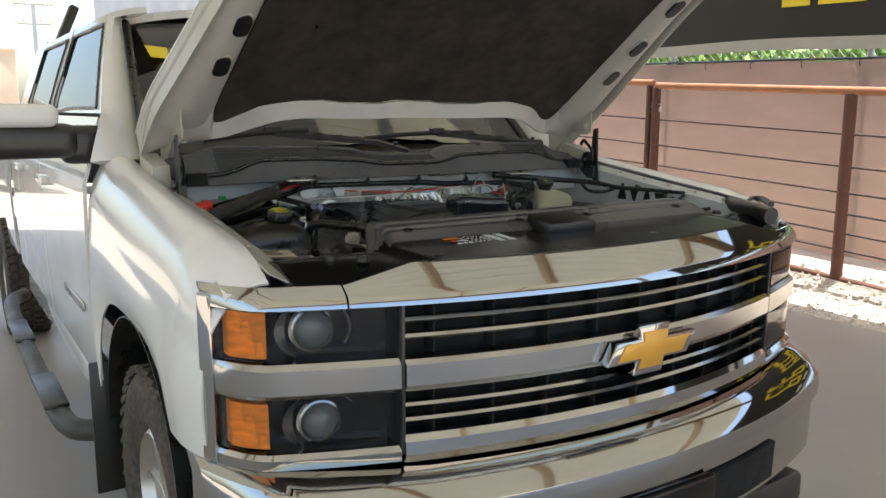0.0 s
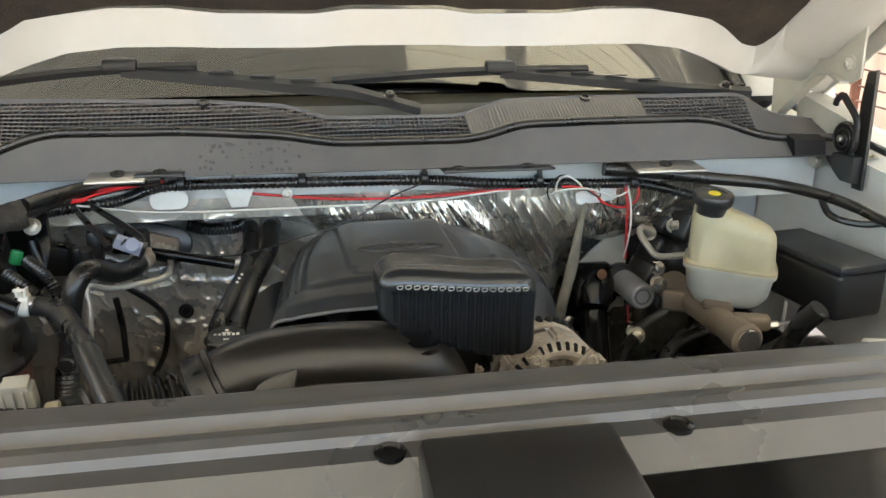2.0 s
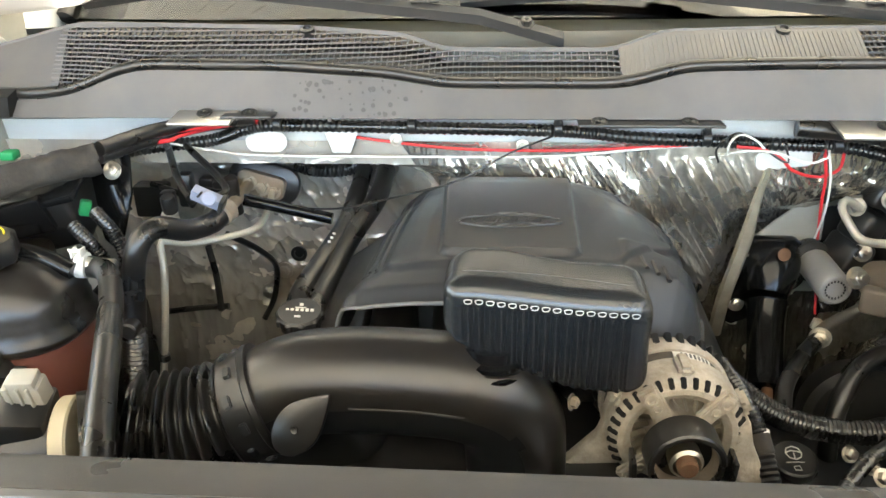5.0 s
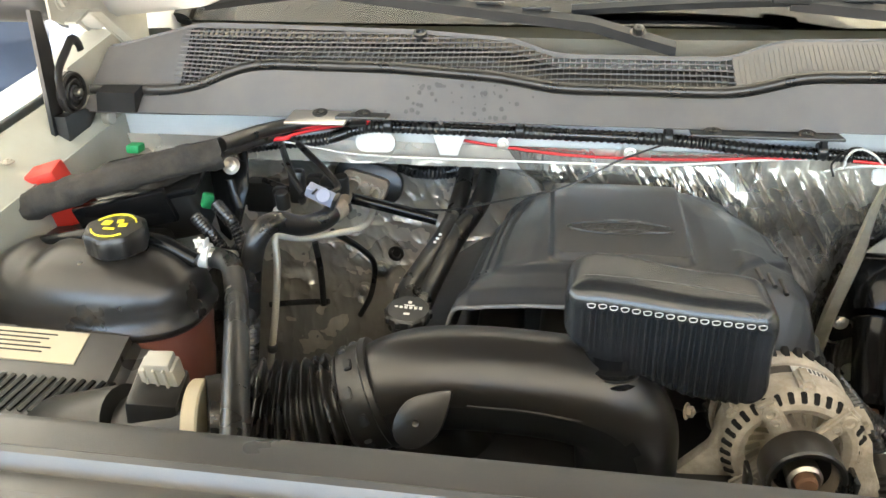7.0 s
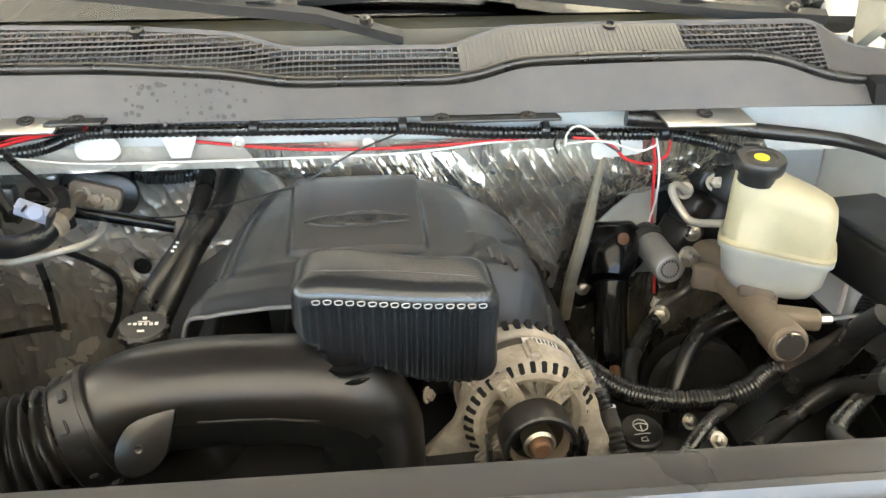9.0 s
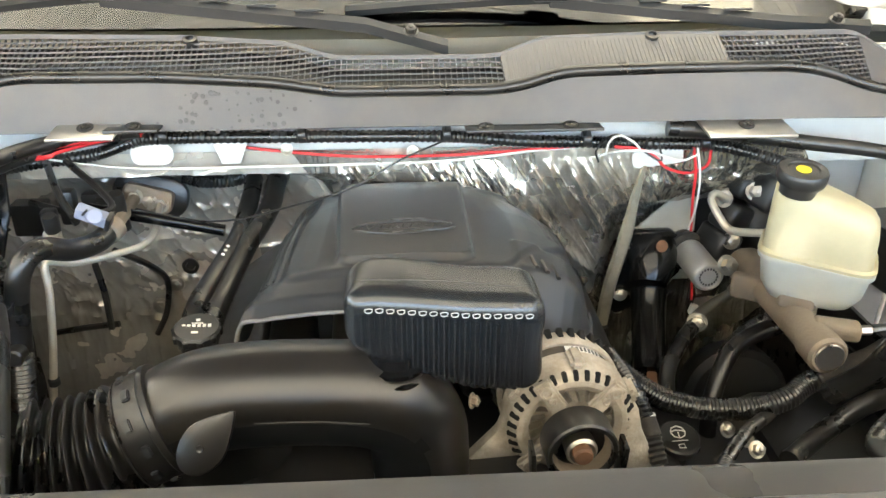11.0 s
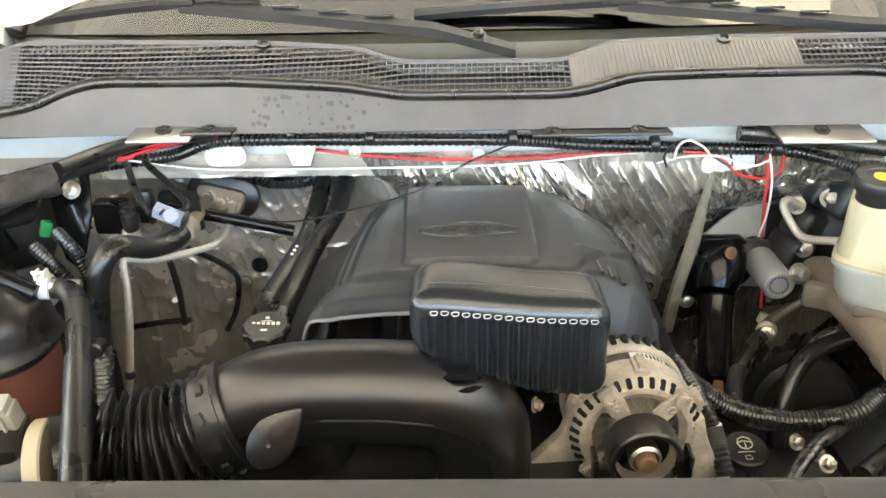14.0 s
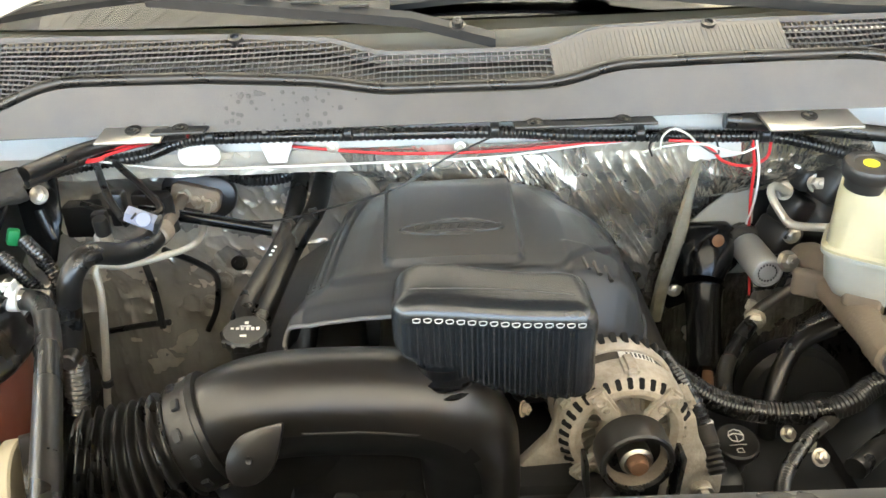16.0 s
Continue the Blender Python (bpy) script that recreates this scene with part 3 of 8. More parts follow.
for k in range(4):
    bm = B()
    box(bm, (-3.6 + 1.6 * k, 45.97, 3.2), (0.8, 0.08, 0.8), 0.02)
    part("window", bm, SIDE_GLASS, block)


def parked_car(x, y, turn, paint, label):
    car = thing("parked_car", (x, y, 0), label, "car", "cars parked across the lot")
    m = pose(x, y, 0, 0, 0, turn)
    def at(bm):
        bmesh.ops.transform(bm, matrix=m, verts=bm.verts)
        return bm
    bm = B()
    loft(bm, [[(sx * w, yy, z) for sx, z in ((-1, lo), (-1, hi), (-0.9, hi + 0.04), (0.9, hi + 0.04), (1, hi), (1, lo))] for yy, w, lo, hi in ((-2.3, 0.78, 0.45, 0.75), (-2.1, 0.88, 0.3, 0.9), (-0.9, 0.92, 0.28, 1.0), (1.2, 0.92, 0.28, 1.02), (2.1, 0.88, 0.32, 1.0), (2.3, 0.8, 0.45, 0.85))])
    part("body", at(bm), paint, car)
    bm = B()
    loft(bm, [[(sx * w, yy, z) for sx, z in ((-1, 1.0), (-0.8, h), (0.8, h), (1, 1.0))] for yy, w, h in ((-1.0, 0.85, 1.02), (-0.3, 0.84, 1.42), (0.8, 0.84, 1.46), (1.7, 0.85, 1.05))])
    part("cabin", at(bm), SIDE_GLASS, car)
    bm = B()
    box(bm, (0, 0.25, 1.47), (1.25, 1.25, 0.05), 0.02)
    part("roof", at(bm), paint, car)
    for sx in (-1, 1):
        for yy in (-1.4, 1.4):
            bm = B()
            cyl(bm, (sx * 0.72, yy, 0.33), (sx * 0.92, yy, 0.33), 0.33)
            part("wheel", at(bm), TYRE, car)


GREY_PAINT = mat("dark grey car paint", (0.08, 0.09, 0.10), 0.25, 0.3, 0.05, 2, 0.0, coat=0.8)
SILVER_PAINT = mat("silver car paint", (0.50, 0.52, 0.54), 0.25, 0.4, 0.05, 2, 0.0, coat=0.8)
parked_car(-0.6, 16.0, 70, GREY_PAINT, "dark grey sedan parked behind the truck")
parked_car(-4.0, 22.0, 80, SILVER_PAINT, "silver sedan parked across the lot")
parked_car(-6.5, 25.0, 85, GREY_PAINT, "dark grey sedan parked across the lot")
bm = B()
lathe(bm, [(0.27, 0), (0.29, 0.02), (0.29, 0.28), (0.30, 0.30), (0.30, 0.33), (0.29, 0.35), (0.29, 0.58), (0.30, 0.60), (0.30, 0.63), (0.29, 0.66), (0.28, 0.88), (0.25, 0.89)], (-4.10, 5.2, 0.005), (-4.10, 5.2, 2), 32)
solo("plastic_drum", bm, BLUE, "blue plastic drum standing on the slab", "drum")


def tree(x, y, h, seed):
    t = thing("tree", (x, y, 0), "leafy green tree beyond the fence in sun", "tree", "trees beyond the fence")
    rng = random.Random(seed)
    bm = B()
    tube(bm, [(x, y, 0), (x + 0.1, y, h * 0.3), (x - 0.05, y + 0.1, h * 0.55)], 0.16, 10, 0.1, r_end=0.07)
    for k in range(7):
        a = 2 * math.pi * rng.random()
        z = h * (0.28 + 0.3 * rng.random())
        tube(bm, [(x, y, z), (x + 0.7 * math.cos(a), y + 0.7 * math.sin(a), z + 0.5), (x + 1.5 * math.cos(a), y + 1.5 * math.sin(a), z + 0.9 + 0.5 * rng.random())], 0.05, 7, 0.1, r_end=0.015)
    part("trunk", bm, BARK, t)
    verts, faces = [], []
    for k in range(5200):
        a, b, r = 2 * math.pi * rng.random(), rng.random() ** 0.5, 0.45 + 0.55 * rng.random()
        lump = 1 + 0.3 * math.sin(3 * a + seed) + 0.2 * math.sin(7 * a)
        p = Vector((x + 1.7 * b * r * lump * math.cos(a), y + 1.7 * b * r * lump * math.sin(a), h * 0.30 + h * 0.70 * rng.random() ** 0.8 * (1 - 0.5 * b)))
        d = Vector((rng.uniform(-1, 1), rng.uniform(-1, 1), rng.uniform(-0.4, 1))).normalized()
        e = d.orthogonal().normalized()
        f = d.cross(e)
        s = 0.05 + 0.05 * rng.random()
        i = len(verts)
        verts += [tuple(p - e * s), tuple(p + f * s * 0.5), tuple(p + e * s), tuple(p - f * s * 0.5)]
        faces.append((i, i + 1, i + 2, i + 3))
    me = bpy.data.meshes.new("crown")
    me.from_pydata([tuple(Vector(v) - HOME[t]) for v in verts], [], faces)
    me.materials.append(LEAF)
    o = new("crown", me)
    o.parent = t


for k, (x, y, h) in enumerate(((8.6, 6.6, 3.6), (8.9, 4.4, 3.3), (8.4, 2.2, 3.5), (9.2, 9.2, 3.8), (8.8, 0.0, 3.2))):
    tree(x, y, h, 11 + k)

# ---- the truck's outside ----
truck = thing("pickup_truck", (0, 2.5, 0), "white heavy-duty pickup truck with chrome front, hood propped open", "truck")


def front_y(x):
    a = abs(x)
    return -0.03 + 0.26 * a * a + (max(0.0, a - 0.86) / 0.1) ** 2 * 0.10


def band(bm, x0, x1, prof, n=40, thick=0.0, index=None):
    """A strip across the front; prof: closed outline of (offset from the front line, height)."""
    rings = []
    for k in range(n + 1):
        x = x0 + (x1 - x0) * k / n
        rings.append([(x, front_y(x) + dy, z) for dy, z in prof])
    return loft(bm, rings, index=index)


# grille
# the grille's inner shade is a flat black back with black ribs
grille = part("grille", band(B(), -0.60, 0.60, [(0.10, 1.15), (0.06, 1.15), (0.06, 0.80), (0.10, 0.80)]), SHADOW_BLACK, truck, "chrome bar grille, black put in for the honeycomb's shade")
HEAD = [(0.085, 1.2045), (0.070, 1.2035), (0.042, 1.182), (0.014, 1.158), (0.003, 1.149), (0.001, 1.1465), (-0.0045, 1.127), (0.004, 1.123), (0.03, 1.124), (0.03, 1.15), (0.085, 1.185)]
HEAD_LAMP = [(dy * 0.38 if dy > 0.01 else dy, 1.149 + (z - 1.149) * (0.38 if z > 1.149 else 1)) for dy, z in HEAD]


def header_share(x):
    """How much of the slope's depth is left: it narrows over the lamps."""
    k = min(1.0, max(0.0, (abs(x) - 0.555) / 0.155))
    return 1 - 0.62 * k


def header(x):
    """The header's section: its polished slope narrows towards both ends."""
    k = header_share(x)
    return [(x, front_y(x) + (dy * k if dy > 0.01 else dy), 1.149 + (z - 1.149) * (k if z > 1.149 else 1)) for dy, z in HEAD]


part("header_trim", loft(B(), [header(-0.713 + 1.426 * k / 92) for k in range(93)]), CHROME, grille, "bright chrome header with a polished sloping top", 25)
MID = [(0.035, 1.012), (0.006, 1.008), (-0.004, 0.998), (-0.004, 0.952), (0.006, 0.938), (0.035, 0.934)]
part("centre_bar", band(B(), -0.602, 0.602, MID, 50), CHROME_DULL, grille, "broad satin chrome centre bar", 25)
LOW = [(0.04, 0.846), (0.006, 0.842), (-0.004, 0.828), (-0.006, 0.800), (0.004, 0.780), (0.04, 0.778)]
part("lower_trim", band(B(), -0.605, 0.605, LOW, 50), CHROME, grille, "chrome lower trim", 25)
for z in (1.092, 1.056, 0.905, 0.872):
    part("slat", band(B(), -0.600, 0.600, [(0.034, z + 0.007), (0.012, z + 0.006), (0.006, z), (0.012, z - 0.006), (0.034, z - 0.007)], 40), CHROME_DULL, grille)
bm = B()
for k in range(-4, 5):
    x = k * 0.135 + 0.01
    for z0, z1 in ((1.015, 1.125), (0.845, 0.935)):
        box(bm, (x, front_y(x) + 0.05, (z0 + z1) / 2), (0.006, 0.05, z1 - z0), 0.001)
each("rib", bm, SHADOW_BLACK, grille)
for sx in (-1, 1):
    bm = B()
    box(bm, (sx * 0.606, front_y(0.606) + 0.045, 0.97), (0.008, 0.09, 0.34), 0.002)
    part("end_cap", bm, BLACK, grille)
# emblem: a plain slanted cross in gold with a chrome rim
EMB = [(-0.046, 0.058), (0.056, 0.058), (0.050, 0.024), (0.150, 0.024), (0.118, -0.030), (0.040, -0.030), (0.034, -0.062), (-0.062, -0.062), (-0.052, -0.028), (-0.145, -0.028), (-0.115, 0.026), (-0.040, 0.026)]
bm = B()
slab(bm, EMB, 0.03, pose(0, -0.032, 0.972, 90, 0, 0), 0.006)
emblem = part("emblem", bm, CHROME, grille, "gold cross-shaped emblem with chrome rim", 30)
bm = B()
slab(bm, [(x * 0.80, y * 0.72) for x, y in EMB], 0.006, pose(0, -0.060, 0.972, 90, 0, 0), 0.0015)
gold = link_mesh("gold_face", bm, GOLD, HOME[grille])
gold.parent = grille
HOME[gold] = HOME[grille]


# headlights
def headlight(sx):
    lamp = part("headlight", band(B(), sx * 0.61, sx * 0.925, [(0.13, 1.14), (0.07, 1.14), (0.07, 0.80), (0.13, 0.80)], 14), BLACK_GLOSS, truck, "stacked headlamps with amber signals in chrome trim")
    x0, x1 = sx * 0.612, sx * 0.955
    part("upper_trim", band(B(), sx * 0.717, x1, HEAD_LAMP, 14), CHROME, lamp, "", 25)
    part("middle_trim", band(B(), x0, x1, [(0.10, 1.018), (0.01, 1.012), (-0.002, 1.0), (-0.002, 0.948), (0.01, 0.936), (0.10, 0.932)], 16), CHROME_DULL, lamp, "", 25)
    part("lower_trim", band(B(), x0, x1, [(0.10, 0.822), (0.01, 0.818), (-0.002, 0.808), (0.0, 0.786), (0.10, 0.778)], 16), CHROME, lamp, "", 25)
    bm = B()
    x = sx * 0.951
    box(bm, (x, front_y(x) + 0.004, 0.968), (0.014, 0.040, 0.365), 0.005, (0, 0, sx * -24), 3)
    part("side_trim", bm, CHROME, lamp)
    for z0, z1 in ((1.018, 1.136), (0.824, 0.932)):
        zc, h = (z0 + z1) / 2, z1 - z0
        part("reflector", band(B(), sx * 0.63, sx * 0.83, [(0.062, z1), (0.058, z1), (0.058, z0), (0.062, z0)], 8), BLACK_GLOSS, lamp)
        part("turn_signal", band(B(), sx * 0.862, sx * 0.920, [(0.05, z1 - 0.006), (0.018, z1 - 0.006), (0.016, z0 + 0.006), (0.05, z0 + 0.006)], 8), ORANGE, lamp, "amber turn signal")
        cx = sx * (0.765 if z0 > 0.9 else 0.755)
        p = Vector((cx, front_y(cx) + 0.052, zc))
        bm = B()
        d = Vector((sx * 0.22, -1, 0)).normalized()
        lathe(bm, [(0.046, 0), (0.050, 0.010), (0.047, 0.018), (0.042, 0.020), (0.038, 0.012), (0.038, 0.004)], p, p + d, 32, closed=False)
        part("bezel_ring", bm, CHROME_DULL, lamp)
        bm = B()
        lathe(bm, [(0.040, 0.006), (0.038, 0.016), (0.028, 0.026), (0.014, 0.031), (0.002, 0.032)], p, p + d, 32)
        part("projector", bm, LENS_DARK, lamp)
        bm = B()
        side = Vector((d.y, -d.x, 0)) * -sx
        for a0, a1, r0, r1 in ((-62, 62, 0.056, 0.080), (128, 214, 0.074, 0.081)):
            arc = []
            for k in range(19):
                a = radians(a0 + (a1 - a0) * k / 18)
                w = (r1 - r0) * math.sin(math.pi * (0.08 + 0.84 * k / 18))
                ray = side * math.cos(a) + Vector((0, 0, 1)) * math.sin(a) * 0.78
                arc.append([p + ray * r + d * h for r, h in ((r1 - w, -0.002), (r1 - w / 2, 0.006), (r1, 0.018), (r1, 0.014), (r1 - w, -0.006))])
            loft(bm, arc)
        part("bowl", bm, LAMP_CHROME, lamp, "chrome reflector crescents beside the projector", 40)
        bm = B()
        sheet(bm, lambda u, v: (sx * (0.615 + 0.330 * u), front_y(0.615 + 0.330 * u) + 0.012, z0 + h * v), 16, 2, 0.003)
        o = part("lens", bm, LENS, lamp)
        o.visible_shadow = False
    return lamp


LENS_DARK = mat("projector glass", (0.17, 0.18, 0.18), 0.05, 0, 0.05, 4, 0.0, coat=1.0)
headlight(-1)
headlight(1)

# bumper
bm = B()


def bumper_y(x):
    a = abs(x)
    return -0.125 + 0.22 * a * a + (max(0.0, a - 0.82) / 0.15) ** 2 * 0.17


BP = [(0.16, 0.778), (0.09, 0.770), (0.035, 0.752), (0.004, 0.722), (-0.002, 0.69), (0.004, 0.655), (0.018, 0.645), (0.022, 0.50), (0.05, 0.46), (0.10, 0.45), (0.10, 0.72)]
rings = []
for k in range(71):
    x = -0.975 + 1.95 * k / 70
    lift = 0.018 * max(0, (abs(x) - 0.55) / 0.45)
    rings.append([(x, bumper_y(x) + dy, z + lift * (z > 0.6)) for dy, z in BP])
loft(bm, rings)
bumper = part("front_bumper", bm, CHROME, truck, "chrome front bumper reflecting the canopy", 28)
# the shade in the bumper's openings is put on as black pieces
bm = B()
for sx in (-1, 1):
    rr = []
    for k in range(13):
        x = sx * (0.50 - 0.36 * k / 12)
        rr.append([(x, bumper_y(x) + dy, z) for dy, z in ((0.008, 0.625), (0.022, 0.625), (0.03, 0.52), (0.012, 0.52))])
    loft(bm, rr)
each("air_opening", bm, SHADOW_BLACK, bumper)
bm = B()
box(bm, (0.0, -0.118, 0.565), (0.34, 0.03, 0.15), 0.01)
part("plate_recess", bm, BLACK_GLOSS, bumper)
bm = B()
box(bm, (0, 0.05, 0.40), (1.5, 0.10, 0.10), 0.02)
part("air_dam", bm, BLACK, bumper)


# fenders and body sides
def hood_gap_z(y):
    return lerp([(0.1, 1.188), (0.25, 1.222), (0.45, 1.252), (0.76, 1.288), (1.05, 1.325), (1.35, 1.37)], y)


def side_low(y):
    """Lower edge of the side sheet: bumper line, wheel arch, rocker."""
    c, r = 0.96, 0.445
    if y < c - r:
        return 0.785
    if y < c + r:
        k = (y - c) / r
        return 0.60 + 0.37 * max(0.0, 1 - abs(k) ** 3) ** 0.5 if y > c else 0.785 + (0.97 - 0.785) * max(0.0, 1 - abs(k) ** 3) ** 0.6
    return 0.62 + 0.012 * (y - 1.4)


def fender_point(sx):
    def f(u, v):
        y0 = 0.200 + 0.095 * min(1.0, v / 0.35) ** 1.2
        y = y0 + (1.42 - y0) * u
        top, low = hood_gap_z(y) - 0.034 * max(0.0, 1 - u / 0.14) ** 2, side_low(y)
        xin = 0.845 + 0.01 * u
        # from the hood gap over the shoulder and down the side
        if v < 0.35:
            k = v / 0.35
            a = k * math.pi / 2
            wide = 0.985 - xin
            x = xin + wide * math.sin(a) ** 1.0
            z = top - 0.16 * (1 - math.cos(a)) - 0.02 * k + 0.028 * min(1.0, 5 * u) * math.sin(math.pi * math.sin(a))
        else:
            k = (v - 0.35) / 0.65
            z = top - 0.18 + (low - top + 0.18) * k
            x = 0.985 + 0.012 * math.sin(k * math.pi)
        if u < 0.12:
            q = 1 - u / 0.12
            x -= 0.03 * q * q * (x > 0.93)
        return (sx * x, y, z)
    return f


for sx in (-1, 1):
    bm = B()
    sheet(bm, fender_point(sx), 60, 36, 0.006)
    fender = part("fender", bm, WHITE, truck, "", 30)
    # inner rail with the fastening ledge
    bm = B()
    ledge = 0.022 if sx > 0 else 0.075
    drop = 0.016 if sx > 0 else 0.042
    sheet(bm, lambda u, v: (sx * (0.845 - ledge * v), 0.2 + 1.15 * u, hood_gap_z(0.2 + 1.15 * u) - 0.012 - drop * v), 24, 3, 0.004)
    sheet(bm, lambda u, v: (sx * (0.845 - ledge - 0.03 * v), 0.2 + 1.1 * u, hood_gap_z(0.2 + 1.1 * u) - 0.012 - drop - 0.32 * v), 24, 4, 0.004)
    part("inner_fender", bm, WHITE_IN if sx > 0 else PRIMER, fender, "inner fender panel beside the engine bay")
    bm = B()
    for k in range(7):
        y = 0.42 + 0.12 * k
        hexbolt(bm, (sx * (0.845 - ledge / 2), y, hood_gap_z(y) - 0.010 - drop / 2), (0, 0, 1), 0.006, 0.004)
    each("rail_bolt", bm, STEEL, fender)
    bm = B()
    for k in range(5):
        y = (0.62 if sx > 0 else 0.52) + 0.062 * k
        s = 1 if k % 2 else -1
        loft(bm, [[(sx * x, y + a, hood_gap_z(y) - (0.035 if sx > 0 else 0.10) - b) for a, b in ((-0.024, 0.045 - 0.030 * s), (0.024, 0.045 - 0.030 * s), (0.003, 0.045 + 0.030 * s), (-0.003, 0.045 + 0.030 * s))] for x in ((0.8105, 0.8205) if sx > 0 else (0.7505, 0.7565))])
    each("cutout", bm, BLACK, fender)
    # wheel house
    bm = B()
    sheet(bm, lambda u, v: (sx * (0.97 - 0.30 * v), 0.96 - 0.43 * math.cos(math.pi * u), 0.52 + 0.43 * math.sin(math.pi * u)), 20, 4, 0.006)
    sheet(bm, lambda u, v: (sx * 0.68, 0.5 + 0.95 * u, 0.3 + 0.7 * v), 2, 2, 0.006)
    part("wheel_liner", bm, RUBBER, fender)
    bm = B()
    box(bm, (sx * 0.93, 1.44, 0.47), (0.17, 0.012, 0.46), 0.004)
    part("mud_flap", bm, BLACK, truck, "black rubber mud flap")


# cab and doors
def side_panel(y0, y1, sx, low, gap=0.004):
    def f(u, v):
        y = y0 + gap + (y1 - y0 - 2 * gap) * u
        z = 1.50 + (low(y) - 1.50) * v
        x = 0.985 + 0.014 * math.sin(v * math.pi) - 0.05 * max(0, 0.25 - v) / 0.25
        return (sx * x, y, z)
    return f


for sx in (-1, 1):
    for nm, y0, y1 in (("front_door", 1.42, 2.50), ("rear_door", 2.50, 3.42), ("cab_corner", 3.42, 3.75)):
        bm = B()
        sheet(bm, side_panel(y0, y1, sx, lambda y: 0.64 + 0.012 * (y - 1.4)), 12, 16, 0.012)
        door = part(nm, bm, WHITE, truck)
        if nm != "cab_corner":
            bm = B()
            box(bm, (sx * 1.006, y1 - 0.16, 1.24), (0.035, 0.20, 0.035), 0.012)
            part("door_handle", bm, WHITE, door)
        if nm == "front_door":
            bm = B()
            box(bm, (sx * 1.0, 1.75, 0.865), (0.006, 0.42, 0.03), 0.002)
            part("badge", bm, CHROME_DULL, door, "plain chrome badge bar")
    bm = B()
    sheet(bm, lambda u, v: (sx * (0.99 + 0.02 * math.sin(v * math.pi)), 3.85 + 2.3 * u, 1.42 + (0.70 - 1.42) * v + (0.25 * (1 - ((u - 0.45) / 0.2) ** 2) if abs(u - 0.45) < 0.2 and v > 0.6 else 0) * (v - 0.6) / 0.4), 40, 12, 0.012)
    part("bed_side", bm, WHITE, truck)
    # greenhouse side: frames round two windows
    def gh(y, z):
        k = (z - 1.5) / 0.40
        return (sx * (0.940 - 0.12 * k - 0.02 * k * k), y, z)
    def front_line(z):
        return 1.40 + 1.22 * (z - 1.55)
    def window_frame(y0, y1, slant):
        """A rounded frame round one pane; slant: the front edge leans with the windshield."""
        def at(u, v):
            z = 1.512 + 0.345 * v
            f = front_line(z) if slant else y0 + 0.02 * v
            return gh(f + (y1 - f) * u, z)
        bm = B()
        for u0, u1, v0, v1 in ((0.0, 0.07, 0, 1), (0.93, 1.0, 0, 1), (0.05, 0.95, 0.90, 1.0), (0.05, 0.95, 0, 0.045)):
            sheet(bm, lambda u, v: at(u0 + (u1 - u0) * u, v0 + (v1 - v0) * v), 6, 8, 0.022)
        w = part("window_frame", bm, WHITE, truck)
        bm = B()
        sheet(bm, lambda u, v: tuple(Vector(at(0.065 + 0.87 * u, 0.04 + 0.87 * v)) - Vector((sx * 0.004, 0, 0))), 12, 8, 0.004)
        part("side_window", bm, SIDE_GLASS, w, "dark side glass reflecting the lot")
        bm = B()
        loop = [(0.07, 0.05), (0.07, 0.5), (0.072, 0.86), (0.12, 0.90), (0.5, 0.90), (0.88, 0.90), (0.928, 0.86), (0.93, 0.5), (0.93, 0.05), (0.5, 0.045), (0.07, 0.05)]
        tube(bm, [at(u, v) for u, v in loop], 0.007, 8, 0.02)
        part("window_seal", bm, RUBBER, w)
    window_frame(1.40, 2.48, True)
    window_frame(2.50, 3.40, False)
    bm = B()
    sheet(bm, lambda u, v: gh(3.40 + 0.35 * u, 1.50 + 0.37 * v), 4, 6, 0.02)
    sheet(bm, lambda u, v: (lambda p: (p[0] * (1 - 0.16 * v), p[1], p[2] + 0.03 * math.sin(v * 1.5)))(gh(front_line(1.857) + (3.75 - front_line(1.857)) * u, 1.857)), 20, 4, 0.02)
    part("cab_side", bm, WHITE, truck)
    # running board
    bm = B()
    tube(bm, [(sx * 0.98, 1.50, 0.44), (sx * 1.06, 1.62, 0.43), (sx * 1.08, 2.0, 0.43), (sx * 1.08, 3.2, 0.44), (sx * 1.06, 3.7, 0.45), (sx * 0.98, 3.85, 0.46)], 0.038, 14, 0.03)
    board = part("running_board", bm, DARK_GREY, truck, "grey tubular side step")
    for y in (1.95, 2.95):
        bm = B()
        box(bm, (sx * 1.085, y, 0.468), (0.085, 0.42, 0.018), 0.006)
        part("step_pad", bm, BLACK, board)
    bm = B()
    box(bm, (sx * 0.93, 2.6, 0.56), (0.06, 2.3, 0.14), 0.02)
    part("rocker", bm, WHITE, truck)
    # mirror
    if sx > 0:
        continue
    mirror = part("mirror", box(B(), (sx * 1.17, 1.40, 1.430), (0.32, 0.15, 0.105), 0.035, (0, 0, 0), 4), BLACK, truck, "black and white door mirror")
    bm = B()
    box(bm, (sx * 1.21, 1.39, 1.505), (0.30, 0.16, 0.070), 0.028, (0, 0, 0), 4)
    part("mirror_cap", bm, WHITE, mirror)
    bm = B()
    box(bm, (sx * 0.985, 1.43, 1.415), (0.14, 0.09, 0.12), 0.035, (0, 0, 0), 4)
    part("mirror_arm", bm, BLACK, mirror)
    bm = B()
    box(bm, (sx * 1.18, 1.476, 1.48), (0.26, 0.006, 0.11), 0.002)
    part("mirror_glass", bm, CHROME, mirror)

# roof
bm = B()


